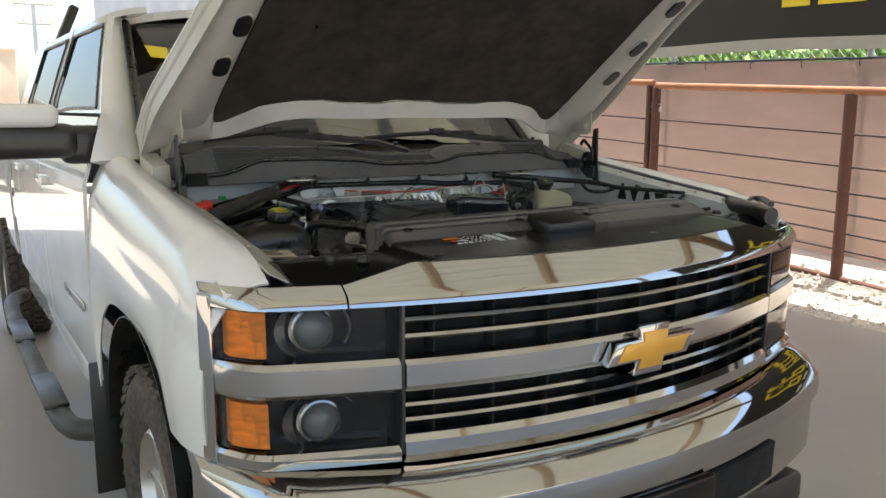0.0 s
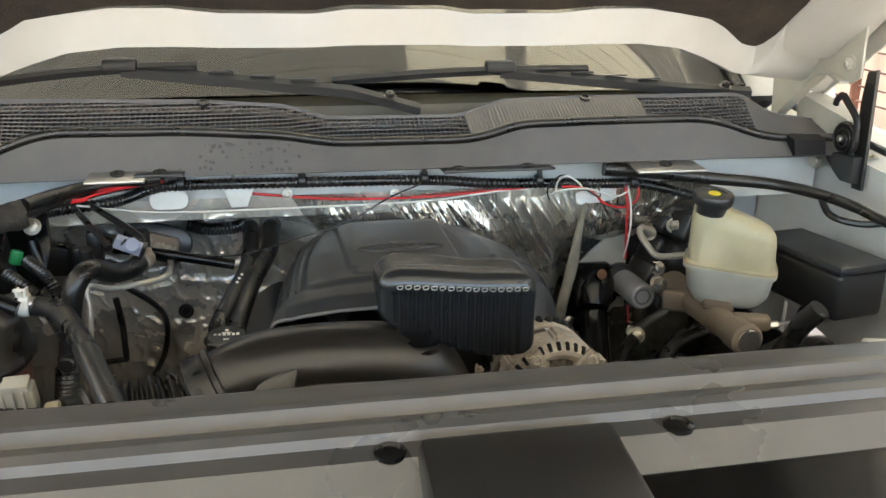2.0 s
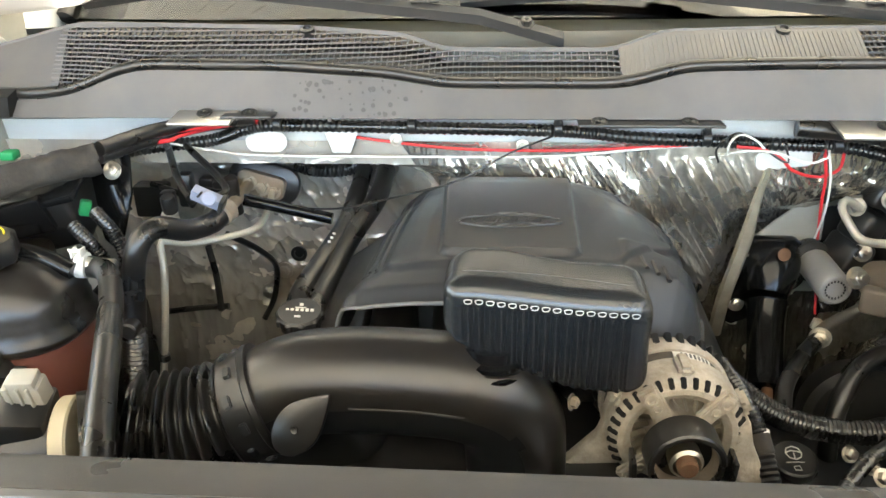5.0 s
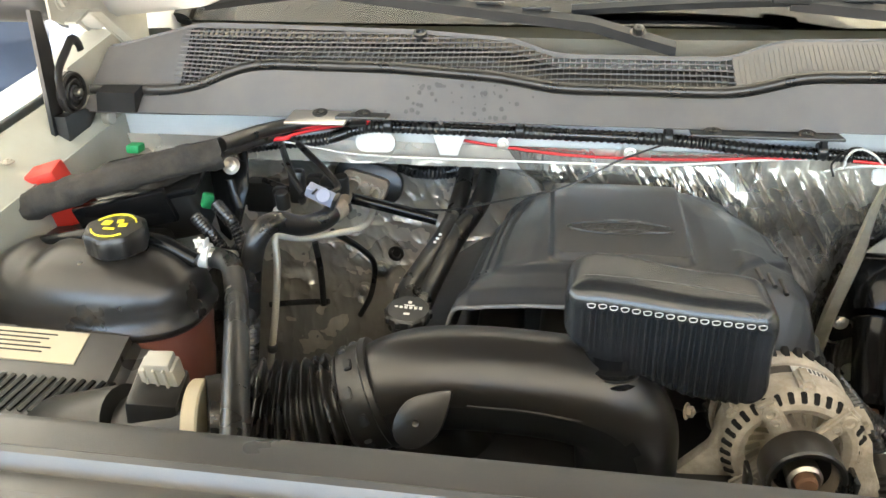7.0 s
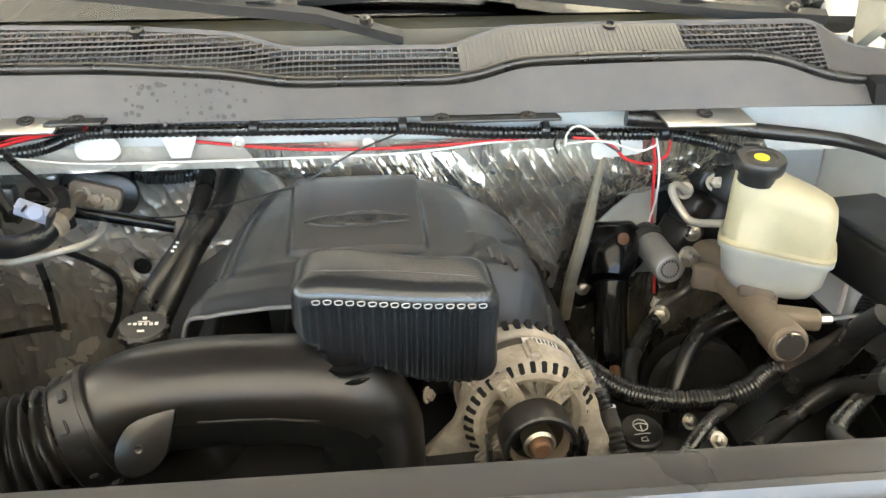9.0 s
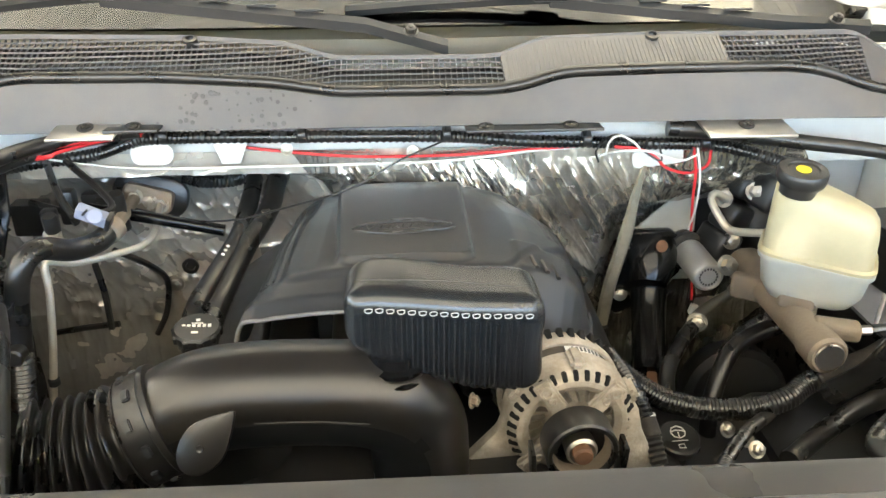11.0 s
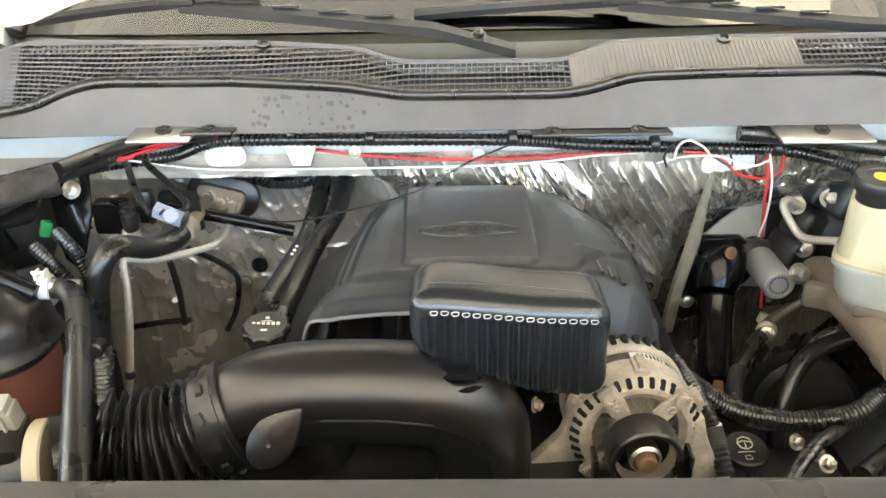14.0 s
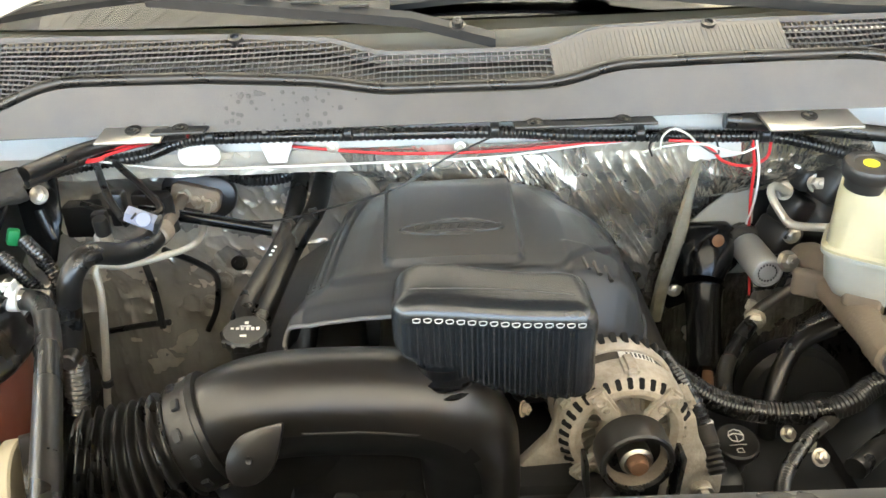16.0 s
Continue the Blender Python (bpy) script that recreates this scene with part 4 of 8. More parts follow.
def roof_point(u, v):
    s = 2 * u - 1
    y = 1.97 + 1.75 * v
    y += -0.10 * (1 - s * s) * (1 - v) + 0.03
    return (0.735 * s, y, 1.86 + 0.085 * (1 - s * s) ** 0.7 * (0.45 + 0.55 * math.sin(math.pi * min(1, 0.25 + 0.5 * v))))


sheet(bm, roof_point, 30, 16, 0.03)
part("roof", bm, WHITE, truck)
bm = B()
box(bm, (0, 3.74, 1.35), (1.8, 0.04, 0.5), 0.01)
sheet(bm, lambda u, v: ((2 * u - 1) * (0.93 - 0.2 * v), 3.74 - 0.06 * v, 1.55 + 0.32 * v), 4, 4, 0.02)
part("cab_back", bm, WHITE, truck)
# cabin floor, dash, seats seen faintly through the glass
bm = B()
sheet(bm, lambda u, v: ((2 * u - 1) * 0.82, 1.262 + 0.65 * v + 0.19 * (2 * u - 1) ** 2 * (1 - v), 1.366 + 0.012 * (1 - (2 * u - 1) ** 2) + 0.04 * math.sin(v * 2.5)), 16, 8, 0.03)
box(bm, (0, 1.95, 1.2), (1.7, 0.10, 0.4), 0.03)
part("dashboard", bm, DASH, truck, "brown-grey dashboard behind the glass, lightened for its canopy reflection")
for sx in (-1, 1):
    bm = B()
    box(bm, (sx * 0.42, 2.75, 1.25), (0.55, 0.16, 0.65), 0.07, (-12, 0, 0), 3)
    box(bm, (sx * 0.42, 2.80, 1.66), (0.28, 0.10, 0.20), 0.05, (-8, 0, 0), 3)
    part("seat", bm, DARK_IN, truck)
bm = B()
box(bm, (0, 2.6, 0.75), (1.75, 2.3, 0.05), 0.01)
part("cabin_floor", bm, DARK_IN, truck)


# windshield
def ws_point(u, v):
    s = 2 * u - 1
    y0 = 1.225 + 0.20 * abs(s) ** 2.2
    y1 = 1.93 + 0.10 * abs(s) ** 2
    w = 0.80 - 0.09 * v
    return (w * s, y0 + (y1 - y0) * v, 1.375 + 0.03 * (1 - s * s) * (1 - v) + (1.865 + 0.03 * (1 - s * s) - 1.375) * v + 0.03 * math.sin(math.pi * v))


bm = B()
sheet(bm, ws_point, 36, 16, 0.005)
shield = part("windshield", bm, WINDSHIELD, truck, "raked windshield mirroring the tan canopy", 60)
shield.visible_shadow = False
bm = B()
for s in (0.0, 1.0):
    tube(bm, [ws_point(s, k / 6) for k in range(7)], 0.018, 10, 0.03)
tube(bm, [ws_point(k / 12, 1.0) for k in range(13)], 0.012, 8, 0.03)
part("windshield_seal", bm, RUBBER, truck)
for sx in (-1, 1):
    bm = B()
    rr = []
    for k in range(15):
        v = -0.02 + 1.00 * k / 14
        px, py, pz = ws_point(0 if sx < 0 else 1, v)
        lean = (pz - 1.5) / 0.40
        qx, qy = sx * (0.942 - 0.12 * lean - 0.02 * lean * lean), max(1.345, 1.40 + 1.22 * (pz - 1.55))
        rr.append([(px + sx * 0.012, py - 0.012, pz), (px + (qx - px) * 0.35, py + (qy - py) * 0.35 - 0.035, pz + 0.006), (px + (qx - px) * 0.8, py + (qy - py) * 0.8 - 0.03, pz + 0.004), (qx, qy, pz),
                   (qx - sx * 0.03, qy + 0.03, pz - 0.01), (px + sx * 0.02, py + 0.03, pz - 0.02)])
    loft(bm, rr)
    part("pillar", bm, WHITE, truck, "", 60)
bm = B()
box(bm, (-0.625, 1.775, 1.728), (0.135, 0.075, 0.004), 0.001, (36, 4, 8))
part("price_sticker", bm, YELLOW, truck, "yellow sticker high on the windshield with plain marks")

# wheels
def wheel(x, y, turn=0):
    sx = -1 if x < 0 else 1
    w = part("wheel", lathe(B(), [(0.06, -0.02), (0.17, -0.05), (0.205, 0.02), (0.212, 0.09), (0.20, 0.10), (0.19, 0.06), (0.10, 0.03), (0.06, 0.05), (0.02, 0.055)], (x, y, 0.395), (x + sx, y, 0.395), 40), ALU_CLEAN, truck, "aluminium wheel with an all-terrain tyre")
    bm = B()
    prof = [(0.215, 0.09), (0.25, 0.115), (0.32, 0.125), (0.365, 0.112), (0.385, 0.095), (0.39, 0.03), (0.39, -0.05), (0.385, -0.115), (0.36, -0.135), (0.30, -0.14), (0.22, -0.11)]
    lathe(bm, prof, (x, y, 0.395), (x + sx, y, 0.395), 56, closed=False)
    n = 44
    for k in range(n):
        a = 360 * k / n
        for dx, off, wd in ((0.085, 0, 0.055), (0.02, 4, 0.05), (-0.045, 0, 0.05), (-0.105, 4, 0.045)):
            m = pose(x, y, 0.395, a + off, 0, 0) @ pose(sx * dx, 0, 0.392, 0, 0, 18 if dx > 0 else -18)
            t = bmesh.new()
            bmesh.ops.create_cube(t, size=1)
            bmesh.ops.scale(t, vec=(wd, 0.038, 0.022), verts=t.verts)
            merge(bm, t, m)
    part("tyre", bm, TYRE, w, "dusty black all-terrain tyre", 30)
    bm = B()
    for k in range(8):
        m = pose(x, y, 0.395, 45 * k, 0, 0) @ pose(sx * 0.055, 0, 0.12, 0, 0, 0)
        t = bmesh.new()
        bmesh.ops.create_cube(t, size=1)
        bmesh.ops.scale(t, vec=(0.03, 0.04, 0.16), verts=t.verts)
        bmesh.ops.bevel(t, geom=t.edges[:], offset=0.008, segments=2, affect="EDGES")
        merge(bm, t, m)
    cyl(bm, (x + sx * 0.04, y, 0.395), (x + sx * 0.085, y, 0.395), 0.05)
    each("spoke", bm, ALU_CLEAN, w)


for x, y in ((-0.83, 0.96), (0.83, 0.96), (-0.90, 4.85), (0.90, 4.85)):
    wheel(x, y)

# rack behind the cab
bm = B()
for sx in (-1, 1):
    box(bm, (sx * 0.665, 4.0, 1.92), (0.05, 0.10, 0.44), 0.01, (0, sx * -24, 0))
box(bm, (0, 4.0, 1.80), (1.5, 0.10, 0.06), 0.01)
part("bed_rack", bm, BLACK, truck, "black steel rack behind the cab")

# ---- the hood, standing open ----
HC, HS = math.cos(radians(34)), math.sin(radians(34))


def hood_at(u, v, w=0.0):
    """Along the width, up the slope from the hinge line, and out through the skin."""
    a = abs(u)
    if a > 0.665:
        u = math.copysign(0.665 + (a - 0.665) * (1 - 0.36 * min(1.0, max(0.0, v / 0.6))), u)
    return Vector((u * (1 - 0.055 * max(0.0, v - 0.1)), 1.09 - v * HC + w * HS, 1.485 + v * HS + w * HC))


def rear_edge(u):
    a = abs(u)
    return lerp([(0.0, 0.030), (0.40, 0.028), (0.48, 0.012), (0.55, -0.03), (0.62, -0.075), (0.70, -0.095), (0.78, -0.11), (0.85, -0.17)], a)


def felt_edge(u):
    a = abs(u)
    base = lerp([(0.0, 0.064), (0.07, 0.064), (0.12, 0.050), (0.26, 0.052), (0.33, 0.066), (0.41, 0.066), (0.47, 0.052), (0.53, 0.036), (0.58, 0.002), (0.63, -0.035), (0.665, -0.035), (0.672, 0.01)], a)
    return base


hood = part("hood", sheet(B(), lambda u, v: hood_at((2 * u - 1) * 0.86, rear_edge((2 * u - 1) * 0.86) + (1.16 - rear_edge((2 * u - 1) * 0.86)) * v, 0.075 + 0.03 * (1 - (2 * u - 1) ** 2)), 40, 20, 0.004), WHITE, truck, "white hood propped open over the engine bay", 40)
bm = B()


def frame_point(u, v):
    """The pressed border between the felt and the hood's edge at the hinge end."""
    x = (2 * u - 1) * 0.86
    a = abs(x)
    r = rear_edge(x)
    f = felt_edge(min(a, 0.672)) if a < 0.672 else 0.05
    k = v
    bulge = 0.030 * math.sin(math.pi * min(1, k * 1.0)) ** 0.7
    return hood_at(x, r + (f - r) * k, 0.045 * (k - 0.2) if k > 0.2 else 0.0 - bulge * 0.2)


sheet(bm, frame_point, 120, 8, 0.004)
for sx in (-1, 1):
    def side_strip(u, v):
        x = 0.665 + 0.195 * u
        y = -0.02 + 1.14 * v
        w = 0.040 - 0.045 * math.sin(math.pi * min(1, max(0, (u - 0.02) / 0.96))) ** 0.6
        return hood_at(sx * x, y + 0.0 * u, w)
    sheet(bm, side_strip, 16, 20, 0.004)
    sheet(bm, lambda u, v: hood_at(sx * (0.858 - 0.002 * v), -0.165 + 1.32 * u, -0.012 + 0.09 * v), 20, 2, 0.004)
sheet(bm, lambda u, v: hood_at((2 * u - 1) * 0.86, 1.06 + 0.12 * v, 0.02 + 0.04 * v), 20, 3, 0.004)
inner = part("inner_frame", bm, HOOD_IN, hood, "white pressed inner frame", 40)
bm = B()


def felt_point(u, v):
    x = (2 * u - 1) * 0.668
    f = felt_edge(x)
    crown = 0.055 * (1 - (x / 0.668) ** 4) * math.sin(math.pi * min(0.5, 0.12 + v * 0.9))
    return hood_at(x, f + (1.09 - f) * v, 0.030 + crown + 0.003 * noise.noise((x * 6, v * 8, 1.7)))


sheet(bm, felt_point, 90, 40, 0.008)
part("insulation", bm, INSUL, hood, "black felt insulation pad with dusty scuffs")
bm = B()
for u, v in ((-0.47, 0.398), (-0.04, 0.448), (0.37, 0.41), (-0.36, 0.80), (0.36, 0.80), (0.0, 0.85)):
    p = Vector(felt_point((u / 0.668 + 1) / 2, (v - 0.08) / 1.01))
    d = -(hood_at(0, 0, 1) - hood_at(0, 0, 0))
    lathe(bm, [(0.016, 0), (0.017, 0.004), (0.012, 0.008), (0.006, 0.007)], p, p + d, 18)
each("clip", bm, BLACK_GLOSS, hood)
bm = B()
for sx in (-1, 1):
    for v in (0.285, 0.455, 0.66):
        p = hood_at(sx * 0.735, v, -0.0125)
        m = Matrix(((1, 0, 0, p.x), (0, -HC, HS, p.y), (0, HS, HC, p.z), (0, 0, 0, 1)))
        slab(bm, rounded(0.042, 0.078, 0.02), 0.008, m)
each("slot", bm, BLACK, hood, "dark oval slot in the inner frame")
bm = B()
for sx in (-1, 1):
    for v in (0.285, 0.455, 0.66):
        p = hood_at(sx * 0.735, v, -0.006)
        tube(bm, [hood_at(sx * 0.735 + x, v + y, -0.006) for x, y in rounded(0.052, 0.088, 0.025, 3)] + [hood_at(sx * 0.735 + 0.026, v + 0.019, -0.006)], 0.0035, 6)
each("slot_lip", bm, HOOD_IN, hood)
# hinges: a bolted arm in the plane of the fender, a strap, a spiral spring and its foot
for sx in (-1, 1):
    def side(x, y, z):
        return (sx * x, y, z)
    def plate(bm, x, poly, thick, bev=0.0015):
        """A plate of the outline (y, z), standing across the truck at x."""
        return loft(bm, [[side(x, y, z) for y, z in poly], [side(x + thick, y, z) for y, z in poly]])
    bm = B()
    plate(bm, 0.782, [(1.020, 1.535), (1.018, 1.440), (1.045, 1.428), (1.080, 1.440), (1.111, 1.436), (1.240, 1.336), (1.264, 1.352), (1.270, 1.42), (1.20, 1.50)], 0.004)
    edge = [(1.045, 1.428), (1.080, 1.440), (1.111, 1.436), (1.18, 1.384), (1.240, 1.336)]
    loft(bm, [[side(x, y, z) for x, z in ((0.764, z), (0.764, z + 0.004), (0.786, z + 0.004), (0.786, z))] for y, z in edge])
    hinge = part("hinge", bm, HINGE, hood, "white painted hood hinge arm")
    bm = B()
    for y, z in ((1.047, 1.462), (1.215, 1.440), (1.13, 1.475)):
        hexbolt(bm, side(0.782, y, z), side(-1, 0, 0), 0.010, 0.009)
    each("hinge_bolt", bm, HINGE, hood)
    bm = B()
    plate(bm, 0.800, [(1.002, 1.455), (1.024, 1.450), (1.030, 1.40), (1.026, 1.30), (1.020, 1.25), (0.996, 1.25), (0.998, 1.34)], 0.006)
    part("hinge_strap", bm, BLACK, hood, "flat black hinge strap")
    bm = B()
    c = Vector((0.790, 1.042, 1.334))
    spiral = [side(c.x - 0.004, c.y + r * math.cos(a), c.z + r * math.sin(a)) for a, r in [(0.35 * k, 0.006 + 0.00052 * k) for k in range(50)]]
    tube(bm, spiral, 0.0028, 8, 0.004)
    lathe(bm, [(0.030, 0), (0.030, 0.006), (0.004, 0.007)], side(c.x + 0.006, c.y, c.z), side(c.x - 1, c.y, c.z), 28)
    tube(bm, [side(0.786, c.y - 0.030, c.z), side(0.786, c.y - 0.028, c.z + 0.035), side(0.786, c.y + 0.002, c.z + 0.062), side(0.786, c.y + 0.016, c.z + 0.072), side(0.786, c.y + 0.030, c.z + 0.066), side(0.786, c.y + 0.034, c.z + 0.052)], 0.0075, 10, flat=0.5)
    part("hinge_spring", bm, BLACK, hood, "black spiral hinge spring with a hooked end")
    bm = B()
    loft(bm, [[side(x, y, z) for x, y, z in ((0.783, 1.003, zz), (0.783, 1.003 + w, zz), (0.800, 1.003 + w, zz), (0.800, 1.003, zz))] for zz, w in ((1.262, 0.028), (1.275, 0.05), (1.295, 0.075), (1.308, 0.05))])
    part("hinge_foot", bm, BLACK, hood)
    bm = B()
    cyl(bm, side(0.776, 1.088, 1.286), side(0.764, 1.088, 1.286), 0.013)
    cyl(bm, side(0.786, c.y, c.z), side(0.775, c.y, c.z), 0.006)
    each("hinge_pin", bm, STEEL, hood)
    bm = B()
    loft(bm, [[side(x, y, z) for x, y, z in ((0.81, 1.07, zz), (0.81, 1.22, zz + 0.03), (0.86, 1.22, zz + 0.03), (0.86, 1.07, zz))] for zz in (1.30, 1.33, 1.362)])
    plate(bm, 0.800, [(1.07, 1.30), (1.20, 1.31), (1.22, 1.335), (1.10, 1.312)], 0.012)
    part("hinge_box", bm, HINGE, truck, "white boxed hinge mount on the fender rail")
    bm = B()
    loft(bm, [[side(x, y, z) for x, y, z in ((0.705 + 0.012 * k, 1.054, 1.303), (0.705 + 0.012 * k, 1.060, 1.330), (0.705 + 0.012 * k, 1.085, 1.336), (0.705 + 0.012 * k, 1.085, 1.303))] for k in range(6)])
    part("cowl_end", bm, SHADOW_BLACK, truck, "black clip at the end of the cowl")

# ---- the cowl and front covers ----
RIDGE = [(-0.80, 1.326), (-0.66, 1.328), (-0.61, 1.338), (-0.565, 1.358), (-0.52, 1.369), (-0.33, 1.367), (-0.18, 1.357), (-0.10, 1.343), (0.12, 1.342), (0.165, 1.350), (0.21, 1.365), (0.35, 1.368), (0.53, 1.368), (0.58, 1.360), (0.64, 1.338), (0.70, 1.328), (0.82, 1.326)]
UPPER = [(-0.80, 1.372), (-0.745, 1.384), (-0.64, 1.410), (-0.31, 1.403), (-0.17, 1.393), (-0.105, 1.371), (0.13, 1.370), (0.195, 1.395), (0.33, 1.398), (0.655, 1.398), (0.72, 1.360), (0.82, 1.345)]


def ridge(x):
    return sum(lerp(RIDGE, x + d) for d in (-0.02, -0.01, 0, 0.01, 0.02)) / 5


def upper(x):
    return sum(lerp(UPPER, x + d) for d in (-0.015, 0, 0.015)) / 3


def cowl_at(x, k, off=0.0):
    """From the seal ridge (k = 0) back to the glass (k = 1)."""
    r, t = ridge(x), upper(x)
    return (x, 1.098 + 0.072 * k - off * 0.4, r - 0.004 + (t - r + 0.004) * k + off)


bm = B()
sheet(bm, lambda u, v: (-0.79 + 1.59 * u, 1.060 + 0.022 * v, 1.302 + (ridge(-0.79 + 1.59 * u) - 0.006 - 1.302) * v), 160, 8, 0.004)
cowl = part("cowl_panel", bm, COWL, truck, "weathered grey plastic cowl panel with water spots", 40)
for x0, x1, n in ((-0.668, 0.135, 98), (0.45, 0.66, 26)):
    bm = B()
    for k in range(n + 1):
        x = x0 + (x1 - x0) * k / n
        loft(bm, [[(x + a, y + b, z + c) for a, b, c in ((-0.0007, 0.003, -0.005), (0.0007, 0.003, -0.005), (0.0007, 0.001, -0.0015), (-0.0007, 0.001, -0.0015))] for y, z in [cowl_at(x, q)[1:] for q in (0.0, 0.5, 0.96)]])
    for r in range(16):
        level, run = 1.3345 + 0.0051 * r, []
        for q in range(161):
            x = x0 + (x1 - x0) * q / 160
            k = (level - ridge(x) + 0.004) / (upper(x) - ridge(x) + 0.004)
            if 0.03 < k < 0.97:
                run.append(cowl_at(x, k))
            if run and (q == 160 or not 0.03 < k < 0.97):
                if len(run) > 3:
                    loft(bm, [[(px, py + b, pz + c) for b, c in ((0.001, -0.0018), (-0.001, -0.0010), (-0.0010, 0.0011), (0.001, 0.0006))] for px, py, pz in run])
                run = []
    part("cowl_mesh", bm, COWL, cowl, "fine square air-intake mesh")
bm = B()
sheet(bm, lambda u, v: (lambda p: (p[0], p[1] + 0.012, p[2] - 0.02))(cowl_at(-0.70 + 1.42 * u, v)), 60, 3, 0.003)
part("mesh_backing", bm, BLACK, cowl)
bm = B()
for x0, x1 in ((-0.80, -0.655), (0.135, 0.45), (0.66, 0.815)):
    sheet(bm, lambda u, v: cowl_at(x0 + (x1 - x0) * u, v), 40, 4, 0.004)
for k in range(50):
    x = 0.142 + 0.0062 * k
    loft(bm, [[(x + a, y + b, z + c) for a, b, c in ((-0.0009, 0, -0.002), (0.0009, 0, -0.002), (0.0007, -0.0005, 0.0010), (-0.0007, -0.0005, 0.0010))] for y, z in [cowl_at(x, q)[1:] for q in (0.02, 0.5, 0.9)]])
sheet(bm, lambda u, v: (lambda p: (p[0], p[1] + 0.012 * v, p[2] + 0.003 - 0.002 * v))(cowl_at(-0.795 + 1.61 * u, 1.0)), 120, 1, 0.006)
sheet(bm, lambda u, v: (lambda p: (p[0], p[1] + 0.012 + 0.05 * v, p[2] - 0.012 * v))(cowl_at(-0.77 + 1.55 * u, 1.0)), 60, 2, 0.004)
part("cowl_top", bm, COWL, cowl, "grey cowl top with fine ribs")
bm = B()
tube(bm, [(x, 1.090, ridge(x) + 0.001) for x in [-0.79 + 1.59 * k / 60 for k in range(61)]], 0.0075, 10, 0.01)
part("hood_seal", bm, RUBBER, cowl, "rubber hood seal along the ridge")
bm = B()
for x in (-0.302, 0.352):
    p = Vector(cowl_at(x, 0.93))
    lathe(bm, [(0.010, -0.01), (0.010, 0.004), (0.006, 0.005), (0.006, -0.004)], p, p + Vector((0, -0.4, 1)), 16)
each("cowl_clip", bm, BLACK, cowl)
bm = B()
for k in range(60):
    rng = random.Random(100 + k)
    x, v = rng.gauss(-0.23, 0.05), rng.random()
    z = 1.30 + v * 0.05
    r = 0.0012 + 0.0022 * rng.random()
    lathe(bm, [(r, 0), (r * 0.9, 0.0003)], (x, 1.0572 + (z - 1.293) * 0.31, z), (x, 0.5, z + 0.2), 9)
each("water_spot", bm, COWL_WET, cowl, "dark dried water spot")


# wipers
def wiper(pivot, joint, tip, hub):
    bm = B()
    d = [Vector(p) for p in (pivot, joint, hub)]
    rr = []
    for k in range(13):
        q = k / 12
        p = d[0].lerp(d[1], min(1, q * 2)) if q < 0.5 else d[1].lerp(d[2], q * 2 - 1)
        w = 0.013 - 0.004 * q
        rr.append([p + Vector(o) for o in ((0, -w * 0.5, -0.008), (0, -w * 0.75, 0.006), (0, 0, 0.014), (0, w * 0.75, 0.012), (0, w, -0.004))])
    loft(bm, rr)
    w = part("wiper", bm, WIPER, truck, "grey-black windshield wiper parked on the glass", 30)
    bm = B()
    h, t = Vector(hub), Vector(tip)
    far = h + (h - t) * 0.55
    rr = []
    for k in range(17):
        p = far.lerp(t, k / 16)
        p = Vector((p.x, p.y, p.z + 0.006 * math.sin(math.pi * k / 16)))
        rr.append([p + Vector(o) for o in ((0, -0.008, 0.001), (0, -0.003, 0.008), (0, 0.005, 0.008), (0, 0.008, 0.0), (0, 0.003, -0.008), (0, -0.003, -0.008))])
    loft(bm, rr)
    part("wiper_blade", bm, WIPER, w)
    bm = B()
    box(bm, tuple(h + Vector((0, 0, 0.012))), (0.055, 0.03, 0.022), 0.006)
    for k in range(4):
        box(bm, tuple(h.lerp(Vector(joint), 0.25 + 0.18 * k) + Vector((0, -0.002, 0.016))), (0.042, 0.006, 0.003), 0.001)
    each("wiper_hub", bm, WIPER, w)
    bm = B()
    hexbolt(bm, tuple(Vector(pivot).lerp(Vector(joint), 0.45) + Vector((0, -0.012, 0.012))), (0, -0.5, 1), 0.008, 0.01)
    part("wiper_nut", bm, BLACK, w)


wiper((0.060, 1.195, 1.376), (-0.059, 1.200, 1.408), (-0.660, 1.235, 1.428), (-0.436, 1.225, 1.446))
wiper((0.70, 1.215, 1.392), (0.570, 1.215, 1.400), (-0.089, 1.235, 1.425), (0.215, 1.240, 1.434))

# radiator cover
SECT = [(0.440, 1.10), (0.440, 1.238), (0.436, 1.246), (0.425, 1.25), (0.400, 1.2488), (0.3965, 1.2515), (0.391, 1.2500), (0.384, 1.239), (0.368, 1.248), (0.356, 1.249), (0.348, 1.245), (0.344, 1.238), (0.324, 1.236), (0.300, 1.215), (0.118, 1.206), (0.118, 1.19), (0.30, 1.19), (0.30, 1.10)]
FLAT = [(0.330, 1.10), (0.330, 1.190), (0.326, 1.194), (0.32, 1.196), (0.31, 1.197), (0.30, 1.197), (0.29, 1.198), (0.285, 1.198), (0.28, 1.199), (0.275, 1.199), (0.27, 1.20), (0.265, 1.20), (0.26, 1.20), (0.20, 1.20), (0.118, 1.198), (0.118, 1.18), (0.28, 1.18), (0.28, 1.10)]


